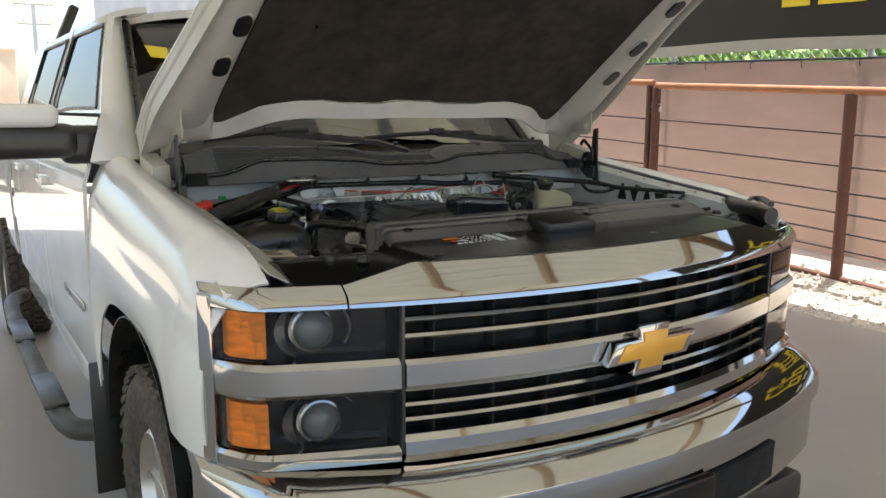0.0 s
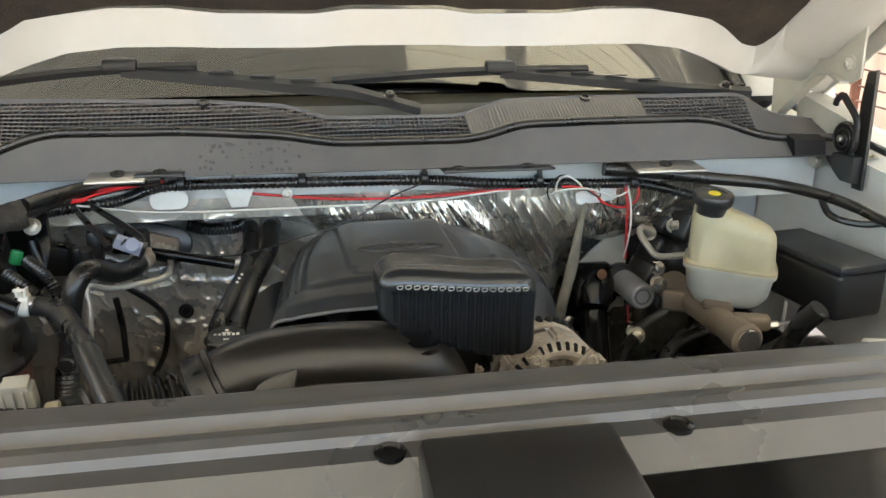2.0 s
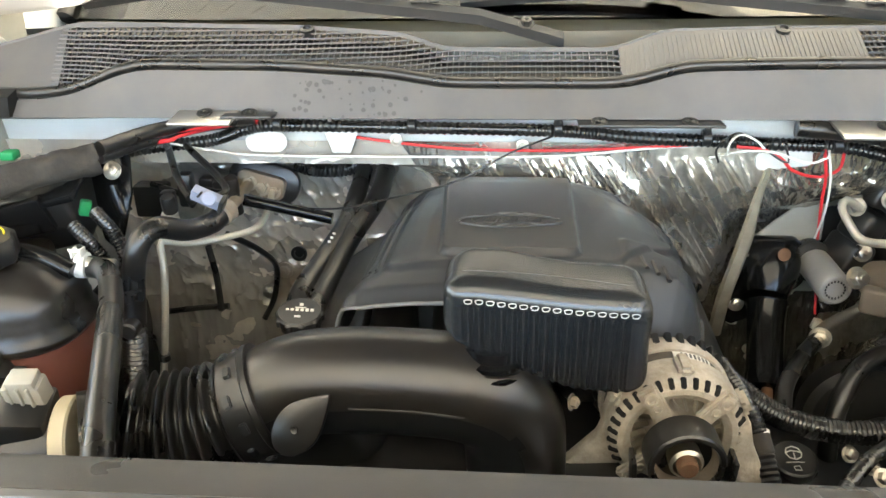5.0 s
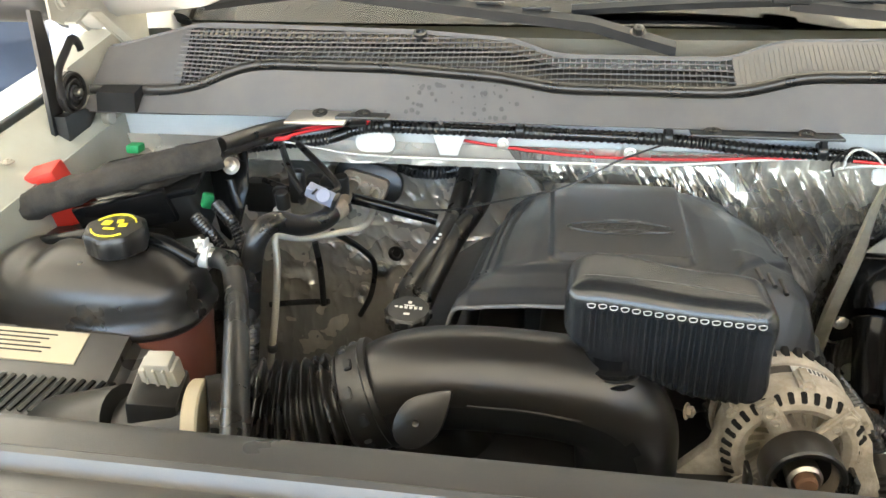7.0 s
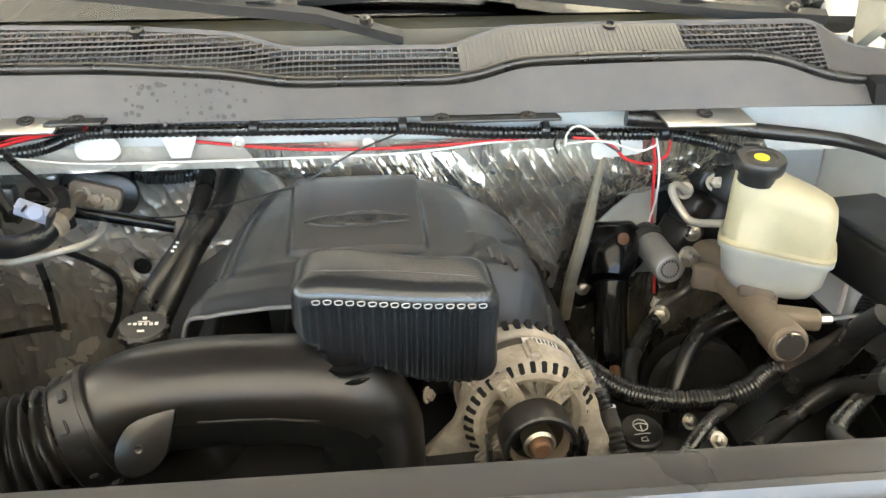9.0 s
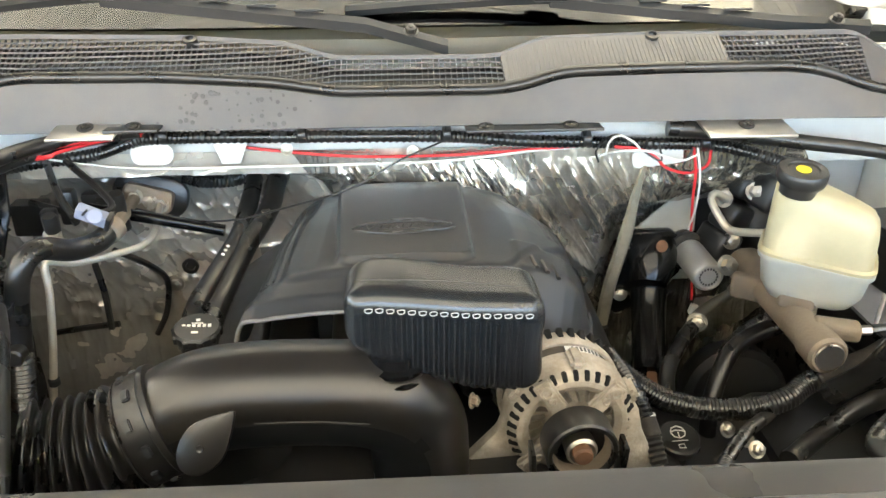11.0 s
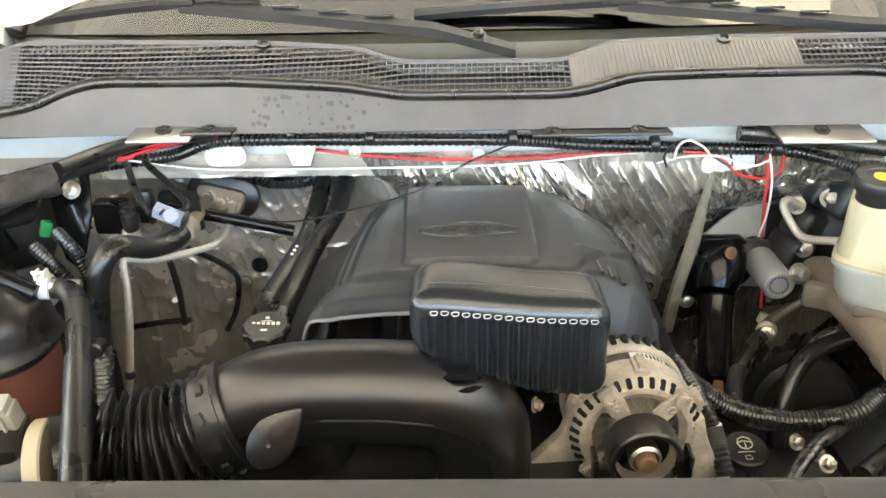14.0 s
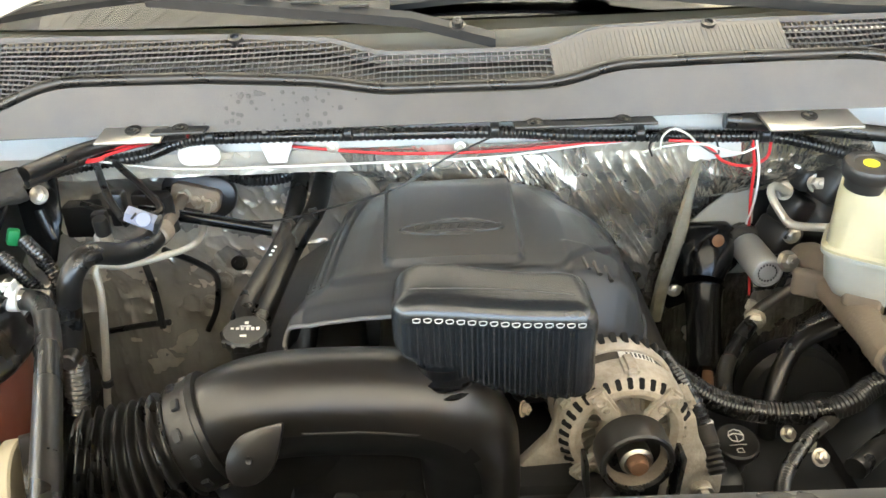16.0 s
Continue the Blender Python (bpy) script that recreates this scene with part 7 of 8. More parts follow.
# cast brackets that carry it at both sides
AM = Matrix(((au.x, av.x, ad.x, ac.x), (au.y, av.y, ad.y, ac.y), (au.z, av.z, ad.z, ac.z), (0, 0, 0, 1)))
sgn = 1 if au.x > 0 else -1
bm = B()
slab(bm, [(sgn * x, z) for x, z in ((0.060, 0.012), (0.072, 0.020), (0.079, -0.010), (0.100, -0.058), (0.112, -0.066), (0.112, -0.094), (0.040, -0.094), (0.044, -0.05))], 0.022, AM @ Matrix.Translation((0, 0, -0.016)), 0.004)
lathe(bm, [(0.012, 0), (0.012, 0.010), (0.009, 0.012)], AM @ Vector((sgn * 0.088, -0.082, 0.004)), AM @ Vector((sgn * 0.088, -0.082, 1)), 18)
part("bracket", bm, ALU, alt, "dusty cast mounting bracket")
bm = B()
slab(bm, [(sgn * x, z) for x, z in ((-0.060, 0.018), (-0.068, 0.022), (-0.078, -0.012), (-0.122, -0.062), (-0.122, -0.090), (-0.045, -0.090), (-0.042, -0.04))], 0.016, AM @ Matrix.Translation((0, 0, -0.028)), 0.004)
part("bracket", bm, ALU, alt, "dusty cast mounting bracket")
bm = B()
hexbolt(bm, AM @ Vector((sgn * 0.088, -0.082, 0.015)), ad, 0.0085, 0.008)
part("bracket_bolt", bm, STEEL, alt)
bm = B()
q = ac + ad * 0.012
lathe(bm, [(0.020, 0.0), (0.036, 0.002), (0.0385, 0.005), (0.0385, 0.036), (0.0365, 0.038), (0.0325, 0.038), (0.0310, 0.034), (0.0285, 0.018), (0.0165, 0.016)], q, q + ad, 52)
part("pulley", bm, RUBBER, alt, "black belt pulley")
bm = B()
lathe(bm, [(0.0282, 0.0185), (0.0300, 0.030), (0.0312, 0.0345)], q, q + ad, 44, closed=False)
part("pulley_cup", bm, CAST, alt, "worn tan inside of the pulley")
bm = B()
lathe(bm, [(0.0165, 0.014), (0.0170, 0.032), (0.0140, 0.035), (0.0115, 0.031)], q, q + ad, 32)
part("hub", bm, STEEL, alt)
bm = B()
lathe(bm, [(0.0105, 0.026), (0.0105, 0.040), (0.0085, 0.0425), (0.003, 0.043)], q, q + ad, 20)
part("nut", bm, RUST, alt, "rusty shaft nut")
bm = B()
rr = []
for k in range(9):
    a = (0.95 + 0.62 * k / 8) if sgn > 0 else (math.pi - 0.95 - 0.62 * k / 8)
    d = au * math.cos(a) + av * math.sin(a)
    rr.append([ac + d * r - ad * dep for r, dep in ((0.0668, 0.040), (0.0678, 0.040), (0.0678, 0.051), (0.0668, 0.051))])
loft(bm, rr)
part("sticker", bm, LABEL_W, alt, "white barcode sticker")
bm = B()
for k in range(7):
    a = (1.02 + 0.07 * k) if sgn > 0 else (math.pi - 1.02 - 0.07 * k)
    alt_block(bm, alt_frame(a, 0.0679, -0.0455), (0.0022, 0.0008, 0.007))
part("sticker_print", bm, BLACK, alt)
# belt from the pulley down
bm = B()
for sx in (-1, 1):
    p0 = q + au * sx * 0.0375 + ad * 0.020
    box(bm, tuple(p0 + Vector((sx * au.x * 0.004, 0, -0.12))), (0.005, 0.026, 0.24), 0.001, (0, sx * 4 * au.x, 0))
solo("drive_belt", bm, RUBBER, "black ribbed drive belt below the alternator pulley", "belt")

# fuse box with cloth-wrapped loom and red battery covers
fuse = thing("fuse_box", (-0.64, 0.95, 1.1), "black under-hood fuse box beside the battery", "fuse box")
bm = B()
box(bm, (-0.640, 0.965, 1.205), (0.15, 0.11, 0.075), 0.008, (14, -12, 6), 3)
part("box", bm, BLACK, fuse)
bm = B()
box(bm, (-0.640, 0.955, 1.243), (0.165, 0.125, 0.012), 0.004, (14, -12, 6))
box(bm, (-0.65, 0.897, 1.212), (0.13, 0.012, 0.05), 0.003, (14, -12, 6))
part("lid", bm, BLACK_GLOSS, fuse)
bm = B()
for k in range(2):
    box(bm, (-0.534, 0.900, 1.235), (0.014, 0.014, 0.020), 0.003, (0, 20, 30))
box(bm, (-0.682, 1.000, 1.268), (0.02, 0.02, 0.012), 0.003)
each("tab", bm, GREEN, fuse, "green plastic tab")
wrap = thing("wrapped_loom", (-0.680, 0.930, 1.261), "thick cable loom wrapped in crinkled black cloth tape", "cable")
bm = B()
tube(bm, [(-0.873, 0.860, 1.194), (-0.777, 0.865, 1.226), (-0.702, 0.870, 1.251), (-0.640, 0.890, 1.268), (-0.583, 0.920, 1.278), (-0.532, 0.950, 1.282)], 0.0195, 18, 0.006)
for v in bm.verts:
    v.co += Vector((0, -1, 1)) * (0.006 * noise.noise(v.co * 38)) + Vector((0, -1, 1)) * (0.004 * noise.noise(v.co * 90))
part("cloth", bm, CLOTH, wrap, "", 60)
bm = B()
tube(bm, [(-0.533, 0.960, 1.291), (-0.501, 1.030, 1.290), (-0.448, 1.070, 1.292), (-0.369, 1.085, 1.296)], 0.010, 10)
tube(bm, [(-0.540, 0.970, 1.275), (-0.506, 1.040, 1.275), (-0.445, 1.085, 1.282), (-0.365, 1.100, 1.289)], 0.008, 10)
each("weather_strip", bm, RUBBER, wrap)
bat = thing("battery", (-0.72, 0.86, 1.05), "battery with a bright red terminal cover", "battery")
bm = B()
box(bm, (-0.70, 0.86, 1.12), (0.20, 0.14, 0.13), 0.01)
part("case", bm, BLACK, bat)
bm = B()
box(bm, (-0.773, 0.915, 1.221), (0.080, 0.04, 0.085), 0.006, (10, -16, 8))
each("terminal_cover", bm, RED, bat, "bright red terminal cover")

brkt = thing("bracket", (-0.553, 1.018, 1.219), "pressed steel bracket with a large flange bolt", "bracket")
bm = B()
m = Matrix.Translation((-0.543, 0.988, 1.217)) @ pose(0, 0, 0, 68, -6, -10)
slab(bm, [(-0.030, 0.050), (0.030, 0.052), (0.032, 0.0), (0.018, -0.055), (0.004, -0.072), (-0.012, -0.060), (-0.030, -0.01)], 0.005, m, 0.0015)
part("plate", bm, BLACK_GLOSS, brkt)
bm = B()
hexbolt(bm, (-0.533, 0.981, 1.254), (0, -1, 0.5), 0.0085, 0.007)
part("bolt", bm, STEEL, brkt)
bm = B()
tube(bm, [(-0.538, 0.982, 1.234), (-0.534, 0.980, 1.213), (-0.527, 0.978, 1.194)], 0.008, 10, r_end=0.012)
part("pressing", bm, BLACK_GLOSS, brkt)

# looms at the passenger side
for k, pts in enumerate(([(-0.543, 0.880, 1.220), (-0.513, 0.860, 1.203), (-0.490, 0.850, 1.178), (-0.469, 0.840, 1.136)],
                         [(-0.523, 0.900, 1.231), (-0.494, 0.880, 1.211), (-0.479, 0.870, 1.185), (-0.472, 0.860, 1.142)])):
    bm = B()
    tube(bm, pts, 0.009, 12, ribs=0.004, depth=0.0018)
    solo("ribbed_loom", bm, LOOM, "black ribbed wire loom dropping beside the fuse box", "cable", "black looms")
bm = B()
for pts in ([(-0.531, 1.080, 1.197), (-0.480, 1.060, 1.189), (-0.461, 1.050, 1.176)], [(-0.502, 1.090, 1.252), (-0.455, 1.000, 1.238), (-0.430, 0.970, 1.221)],
            [(-0.475, 1.090, 1.253), (-0.391, 1.000, 1.224), (-0.414, 0.970, 1.218)], [(-0.438, 1.100, 1.110), (-0.409, 1.150, 1.060), (-0.401, 1.200, 1.006), (-0.409, 1.200, 0.950), (-0.432, 1.200, 0.904)],
            [(-0.449, 1.050, 1.113), (-0.444, 1.050, 1.066), (-0.444, 1.050, 1.007)], [(-0.554, 1.100, 0.972), (-0.495, 1.100, 0.981), (-0.452, 1.100, 0.985)]):
    bm = B()
    tube(bm, pts, 0.005, 8)
    solo("thin_wire", bm, RUBBER, "thin black wire hanging on the firewall", "cable", "thin wires")
grp = thing("sensor_plug", (-0.483, 1.030, 1.183), "black plugs and vacuum fittings near the firewall", "connector")
bm = B()
for p, s in (((-0.487, 1.030, 1.187), (0.02, 0.02, 0.04)), ((-0.471, 1.060, 1.198), (0.022, 0.022, 0.05)), ((-0.450, 1.150, 1.170), (0.03, 0.03, 0.022)), ((-0.479, 1.160, 1.170), (0.025, 0.025, 0.02)), ((-0.542, 1.100, 1.166), (0.05, 0.03, 0.05))):
    box(bm, p, s, 0.005)
each("body", bm, BLACK, grp)
bm = B()
cyl(bm, (-0.478, 1.000, 1.167), (-0.485, 1.020, 1.176), 0.011)
part("white_fitting", bm, LABEL_W, grp)
bm = B()
for p, r in (((-0.372, 1.245, 1.009), 0.014), ):
    lathe(bm, [(r, 0), (r, 0.004), (r * 0.6, 0.005), (r * 0.5, 0.001)], p, tuple(Vector(p) + Vector((0, -1, 0))), 18)
solo("grommet", bm, RUBBER, "round black rubber grommet in the foil", "grommet")
bm = B()
for p in ((-0.402, 1.250, 0.973), (-0.434, 1.250, 0.931)):
    hexbolt(bm, p, (0, -1, 0.1), 0.010, 0.01)
solo("firewall_stud", bm, STEEL, "steel studs and washers on the firewall", "bolt")

# driver's side: brakes, steering, looms
brake = thing("brake_master_cylinder", (0.553, 0.950, 1.067), "cast brake master cylinder carrying a milky fluid reservoir", "brake cylinder")


def round_box(cx, cy, z, w, d, turn, p=4.6, n=36, shift=(0, 0)):
    out = []
    ct, st = math.cos(radians(turn)), math.sin(radians(turn))
    for k in range(n):
        a = 2 * math.pi * k / n
        c, s = math.cos(a), math.sin(a)
        x, y = math.copysign(abs(c) ** (2 / p), c) * w, math.copysign(abs(s) ** (2 / p), s) * d
        out.append((cx + shift[0] + x * ct - y * st, cy + shift[1] + x * st + y * ct, z))
    return out


bm = B()
RCX, RCY = 0.545, 0.955


def fluid_ring(z, w, d, tilt):
    """A ring of the boxy bottle; its top falls towards the fender."""
    return [(x, y, z - tilt * (x - RCX) + 0.5 * tilt * (y - RCY) * 0.4) for x, y, _ in round_box(RCX, RCY, 0, w * 0.95, d * 0.92, -30, 5.2)]


loft(bm, [fluid_ring(*q) for q in ((1.080, 0.045, 0.034, 0.0), (1.086, 0.055, 0.042, 0.0), (1.105, 0.068, 0.050, 0.02), (1.135, 0.073, 0.053, 0.06), (1.140, 0.078, 0.057, 0.06), (1.1455, 0.078, 0.057, 0.06))])
part("reservoir_bottom", bm, MILKY_WHITE, brake, "milky white lower half of the reservoir", 50)
bm = B()
loft(bm, [fluid_ring(*q) for q in ((1.146, 0.0785, 0.0575, 0.06), (1.150, 0.0785, 0.0575, 0.06), (1.153, 0.073, 0.053, 0.07), (1.205, 0.071, 0.051, 0.25), (1.222, 0.069, 0.049, 0.33), (1.232, 0.062, 0.042, 0.36), (1.236, 0.048, 0.030, 0.37), (1.237, 0.02, 0.012, 0.37))])
part("reservoir", bm, MILKY, brake, "yellowed upper half of the fluid reservoir", 50)
bm = B()
rc = Vector((0.497, 0.945, 1.266))
lathe(bm, [(0.024, -0.028), (0.024, -0.014), (0.0300, -0.012), (0.0315, -0.008), (0.0315, 0.003), (0.0295, 0.006), (0.020, 0.0065), (0.0185, 0.0045), (0.002, 0.0045)], rc, rc + Vector((0, -0.15, 1)), 30)
part("reservoir_cap", bm, BLACK, brake, "black cap with yellow print")
bm = B()
lathe(bm, [(0.0095, 0.0), (0.0095, 0.0012), (0.002, 0.0014)], rc + Vector((0, -0.001, 0.0045)), rc + Vector((0, -0.15, 1)), 20)
part("cap_print", bm, YELLOW, brake)
bm = B()
p0, p1 = Vector((0.520, 1.100, 1.054)), Vector((0.517, 0.830, 1.062))
lathe(bm, [(0.020, -0.02), (0.030, 0.0), (0.030, 0.035), (0.023, 0.045), (0.023, (p1 - p0).length - 0.05), (0.026, (p1 - p0).length - 0.04), (0.026, (p1 - p0).length - 0.004), (0.022, (p1 - p0).length)], p0, p1, 28)
part("cylinder", bm, CAST, brake, "tan dusty cast cylinder body")
for k, off, size, turn in ((0.55, (0.01, 0, 0.03), (0.05, 0.06, 0.03), -30), (0.82, (0.03, 0, 0.012), (0.06, 0.028, 0.024), -20), (0.25, (-0.025, -0.005, 0.0), (0.05, 0.02, 0.04), -30)):
    part("cast_boss", box(B(), tuple(p0.lerp(p1, k) + Vector(off)), size, 0.007, (0, 0, turn), 3), CAST, brake)
bm = B()
pe = p1 + (p1 - p0).normalized() * 0.001
lathe(bm, [(0.019, 0), (0.018, 0.002), (0.006, 0.003)], pe, pe + (p1 - p0), 20)
part("end_plug", bm, ALU_CLEAN, brake)
bm = B()
q = Vector((0.470, 1.060, 1.076))
hexbolt(bm, q, (0.2, -0.8, 0.4), 0.011, 0.016)
hexbolt(bm, tuple(p0.lerp(p1, 0.6) + Vector((0.03, -0.03, 0.0))), (0.2, -1, 0.1), 0.007, 0.01)
each("nut", bm, STEEL, brake)
bm = B()
q = Vector((0.595, 0.910, 1.049))
cyl(bm, tuple(q), tuple(q + Vector((0.022, -0.004, 0.002))), 0.007, n=6)
tube(bm, [tuple(q + Vector((0.022, -0.004, 0.002))), tuple(q + Vector((0.07, 0.0, 0.004))), tuple(q + Vector((0.13, 0.02, -0.01)))], 0.003, 8)
part("brake_line", bm, ALU_CLEAN, brake)
bm = B()
box(bm, (0.538, 0.950, 1.064), (0.03, 0.03, 0.02), 0.004)
part("foot_clip", bm, LABEL_TAN, brake)

boost = thing("brake_booster", (0.535, 1.200, 1.128), "black brake booster housing with bolts and pale pipe", "booster")
bm = B()
slab(bm, rounded(0.20, 0.16, 0.02), 0.03, Matrix.Translation((0.574, 1.260, 1.083)) @ pose(0, 0, 0, 90, 0, 0), 0.004)
lathe(bm, [(0.06, 0), (0.062, 0.02), (0.05, 0.04), (0.03, 0.05)], (0.591, 1.230, 1.075), (0.482, 1.000, 1.176), 28)
for p, s in (((0.541, 1.190, 1.150), (0.06, 0.04, 0.04)), ((0.519, 1.180, 1.103), (0.05, 0.05, 0.05)), ((0.567, 1.160, 1.152), (0.05, 0.05, 0.06)), ((0.503, 1.180, 1.059), (0.05, 0.06, 0.05))):
    part("valve_block", box(B(), p, s, 0.010, (10, 20, 30), 3), BLACK, boost)
part("housing", bm, BLACK, boost)
bm = B()
for p in ((0.498, 1.170, 1.138), (0.541, 1.160, 1.153), (0.512, 1.150, 1.073)):
    hexbolt(bm, p, (0, -1, 0.4), 0.010, 0.014)
each("bolt", bm, STEEL, boost)
bm = B()
tube(bm, [(0.501, 1.160, 1.140), (0.474, 1.150, 1.156), (0.466, 1.140, 1.148), (0.474, 1.120, 1.129), (0.487, 1.100, 1.115), (0.514, 1.060, 1.128), (0.543, 1.040, 1.135)], 0.0062, 12)
part("pipe", bm, PALE_PIPE, boost, "bent pale metal pipe")

accu = thing("accumulator", (0.442, 1.100, 1.060), "silver cylinder with stamped end beside the brake cylinder", "cylinder")
e0, e1 = Vector((0.458, 1.200, 1.038)), Vector((0.458, 1.085, 1.041))
bm = B()
L = (e1 - e0).length
lathe(bm, [(0.022, 0.0), (0.0245, 0.02), (0.0245, L - 0.006), (0.022, L - 0.002), (0.019, L - 0.001), (0.018, L - 0.004), (0.004, L - 0.004)], e0, e1, 32)
part("body", bm, SILVER, accu)
bm = B()
lathe(bm, [(0.030, -0.01), (0.033, 0.0), (0.033, 0.016), (0.027, 0.022)], e0, e1, 32)
part("collar", bm, RUBBER, accu)
bm = B()
for k in range(18):
    a = 2 * math.pi * k / 18
    d = (e1 - e0).normalized()
    u1 = d.cross(Vector((0, 0, 1))).normalized()
    u2 = d.cross(u1)
    box(bm, tuple(e1 + (u1 * math.cos(a) + u2 * math.sin(a)) * 0.0135 - d * 0.0035), (0.002, 0.0015, 0.003), 0)
part("stamping", bm, BLACK, accu)

steer = thing("steering_boot", (0.397, 1.200, 0.990), "black steering shaft boot bolted to the firewall", "boot")
bm = B()
slab(bm, [(-0.075, -0.055), (-0.055, -0.075), (0.0, -0.05), (0.05, 0.0), (0.06, 0.05), (0.03, 0.075), (-0.03, 0.075), (-0.06, 0.04)], 0.02, Matrix.Translation((0.400, 1.205, 0.998)) @ pose(0, 0, 0, 85, 0, 0), 0.005)
lathe(bm, [(0.040, 0), (0.044, 0.02), (0.042, 0.045), (0.031, 0.075)], (0.399, 1.200, 1.052), (0.385, 1.150, 0.996), 28)
lathe(bm, [(0.030, 0), (0.033, 0.004), (0.030, 0.008), (0.0275, 0.05), (0.0265, 0.118), (0.0285, 0.122), (0.0285, 0.140), (0.024, 0.142), (0.015, 0.144), (0.015, 0.18)], (0.390, 1.160, 0.980), (0.375, 1.080, 0.914), 28)
part("boot", bm, BLACK_GLOSS, steer)
bm = B()
for p in ((0.364, 1.185, 1.049), (0.350, 1.183, 0.964)):
    hexbolt(bm, p, (0, -1, 0.3), 0.009, 0.012)
each("bolt", bm, STEEL, steer)
bm = B()
lathe(bm, [(0.009, 0), (0.010, 0.002), (0.002, 0.004)], (0.399, 1.148, 1.068), tuple(Vector((0.399, 1.148, 1.068)) + Vector((0.1, -1, 0.3))), 16)
part("plug", bm, RUST, steer, "orange rusty plug")
bm = B()
cyl(bm, (0.375, 1.070, 0.910), (0.360, 0.980, 0.861), 0.009)
part("shaft", bm, RUST, steer, "rusty steering shaft")

cap = thing("steering_fluid_cap", (0.341, 0.846, 0.90), "black power steering cap with white steering-wheel symbol", "cap")
pc = Vector((0.346, 0.846, 0.928))
pd = Vector((0, -0.22, 0.97)).normalized()
bm = B()
lathe(bm, [(0.018, -0.05), (0.020, -0.012), (0.027, -0.010), (0.0285, -0.006), (0.0285, 0.004), (0.026, 0.006), (0.002, 0.0062)], pc, pc + pd, 32)
for sx in (-1, 1):
    box(bm, tuple(pc + Vector((sx * 0.024, -0.004, -0.014))), (0.012, 0.008, 0.012), 0.003)
part("cap", bm, BLACK, cap)
bm = B()
pu = pd.cross(Vector((1, 0, 0))).normalized()
ring = lambda r, a, k=0.0: tuple(pc + pd * 0.0066 + Vector((1, 0, 0)) * (r * math.cos(a)) + pu * (r * math.sin(a) + 0.007 + k))
tube(bm, [ring(0.010, 2 * math.pi * k / 20) for k in range(21)], 0.0009, 5)
tube(bm, [ring(0.010, math.pi), ring(0.004, 2.2), ring(0.004, 0.9), ring(0.010, 0)], 0.0009, 5)
tube(bm, [ring(0.0, 0), ring(0.010, -math.pi / 2)], 0.0009, 5)
tube(bm, [tuple(pc + pd * 0.0066 + Vector((-0.012 + 0.003 * k, 0, 0)) + pu * (-0.008 + 0.0012 * (k % 2))) for k in range(9)], 0.0006, 5)
tube(bm, [tuple(pc + pd * 0.0066 + Vector((a, 0, 0)) + pu * (-0.016 + b)) for a, b in ((-0.004, -0.003), (0.004, -0.003), (0.004, 0.003), (-0.004, 0.003), (-0.004, -0.003))], 0.0006, 5)
part("symbol", bm, LABEL_W, cap)

for pts, r, lab in (([(0.227, 0.860, 1.060), (0.269, 0.855, 1.025), (0.319, 0.850, 0.992), (0.380, 0.850, 0.974), (0.445, 0.850, 0.972), (0.492, 0.860, 0.978), (0.533, 0.880, 0.990), (0.640, 0.900, 1.022), (0.70, 0.95, 1.05)], 0.0155, "thick black ribbed loom curving from the alternator"),
                    ([(0.229, 0.820, 1.087), (0.245, 0.765, 1.078), (0.256, 0.725, 1.053), (0.263, 0.690, 1.023)], 0.0105, "black ribbed loom dropping past the alternator"),
                    ([(0.476, 0.620, 1.073), (0.511, 0.700, 1.036), (0.595, 0.780, 1.019), (0.669, 0.850, 1.009)], 0.0105, "black ribbed loom low beside the brake cylinder"),
                    ([(0.311, 0.640, 1.022), (0.341, 0.700, 1.010), (0.401, 0.780, 0.988), (0.457, 0.840, 0.966), (0.521, 0.900, 0.957)], 0.0085, "thin black ribbed loom joining the thick one"),
                    ([(0.460, 1.000, 0.953), (0.495, 1.020, 0.979), (0.542, 1.040, 0.991), (0.586, 1.020, 1.013)], 0.012, "black ribbed loom behind the brake cylinder")):
    bm = B()
    tube(bm, pts, r, 16, ribs=0.0044, depth=0.0016)
    loom = solo("ribbed_loom", bm, LOOM, lab, "cable", "black looms")
    run = smooth_path(pts, 0.01)
    run = run[int(0.66 * len(run)):int(0.86 * len(run))]
    bm = B()
    tube(bm, [p + Vector((0, 0, 0.0006 * noise.noise(p * 90))) for p in run[::2]], r * 1.05, 12, 0.005)
    part("tape_wrap", bm, CLOTH, loom, "wrinkled black tape")
bm = B()
p = Vector((0.254, 0.733, 1.057))
lathe(bm, [(0.0115, 0), (0.0125, 0.002), (0.0115, 0.005)], p, p + Vector((0.03, -0.04, -0.06)), 16)
solo("cable_tie", bm, LABEL_W, "white cable tie round the loom", "cable tie", "cable ties")

dark = thing("steering_pump", (0.45, 0.9, 0.8), "black pump body and pulleys in shadow", "pump")
bm = B()
lathe(bm, [(0.075, 0), (0.08, 0.01), (0.08, 0.05), (0.07, 0.06)], (0.50, 1.06, 0.86), (0.47, 0.6, 0.95), 36)
part("pulley", bm, BLACK, dark)
bm = B()
box(bm, (0.40, 0.90, 0.80), (0.22, 0.22, 0.16), 0.03)
box(bm, (0.58, 0.85, 0.80), (0.2, 0.3, 0.2), 0.03)
box(bm, (0.30, 0.82, 0.86), (0.09, 0.08, 0.12), 0.02)
each("body", bm, BLACK, dark)
bm = B()
tube(bm, [(0.445, 1.080, 0.977), (0.469, 1.100, 0.980), (0.531, 1.140, 0.988)], 0.0085, 10)
hexbolt(bm, (0.439, 1.060, 0.978), (-0.3, -0.8, 0.2), 0.011, 0.014)
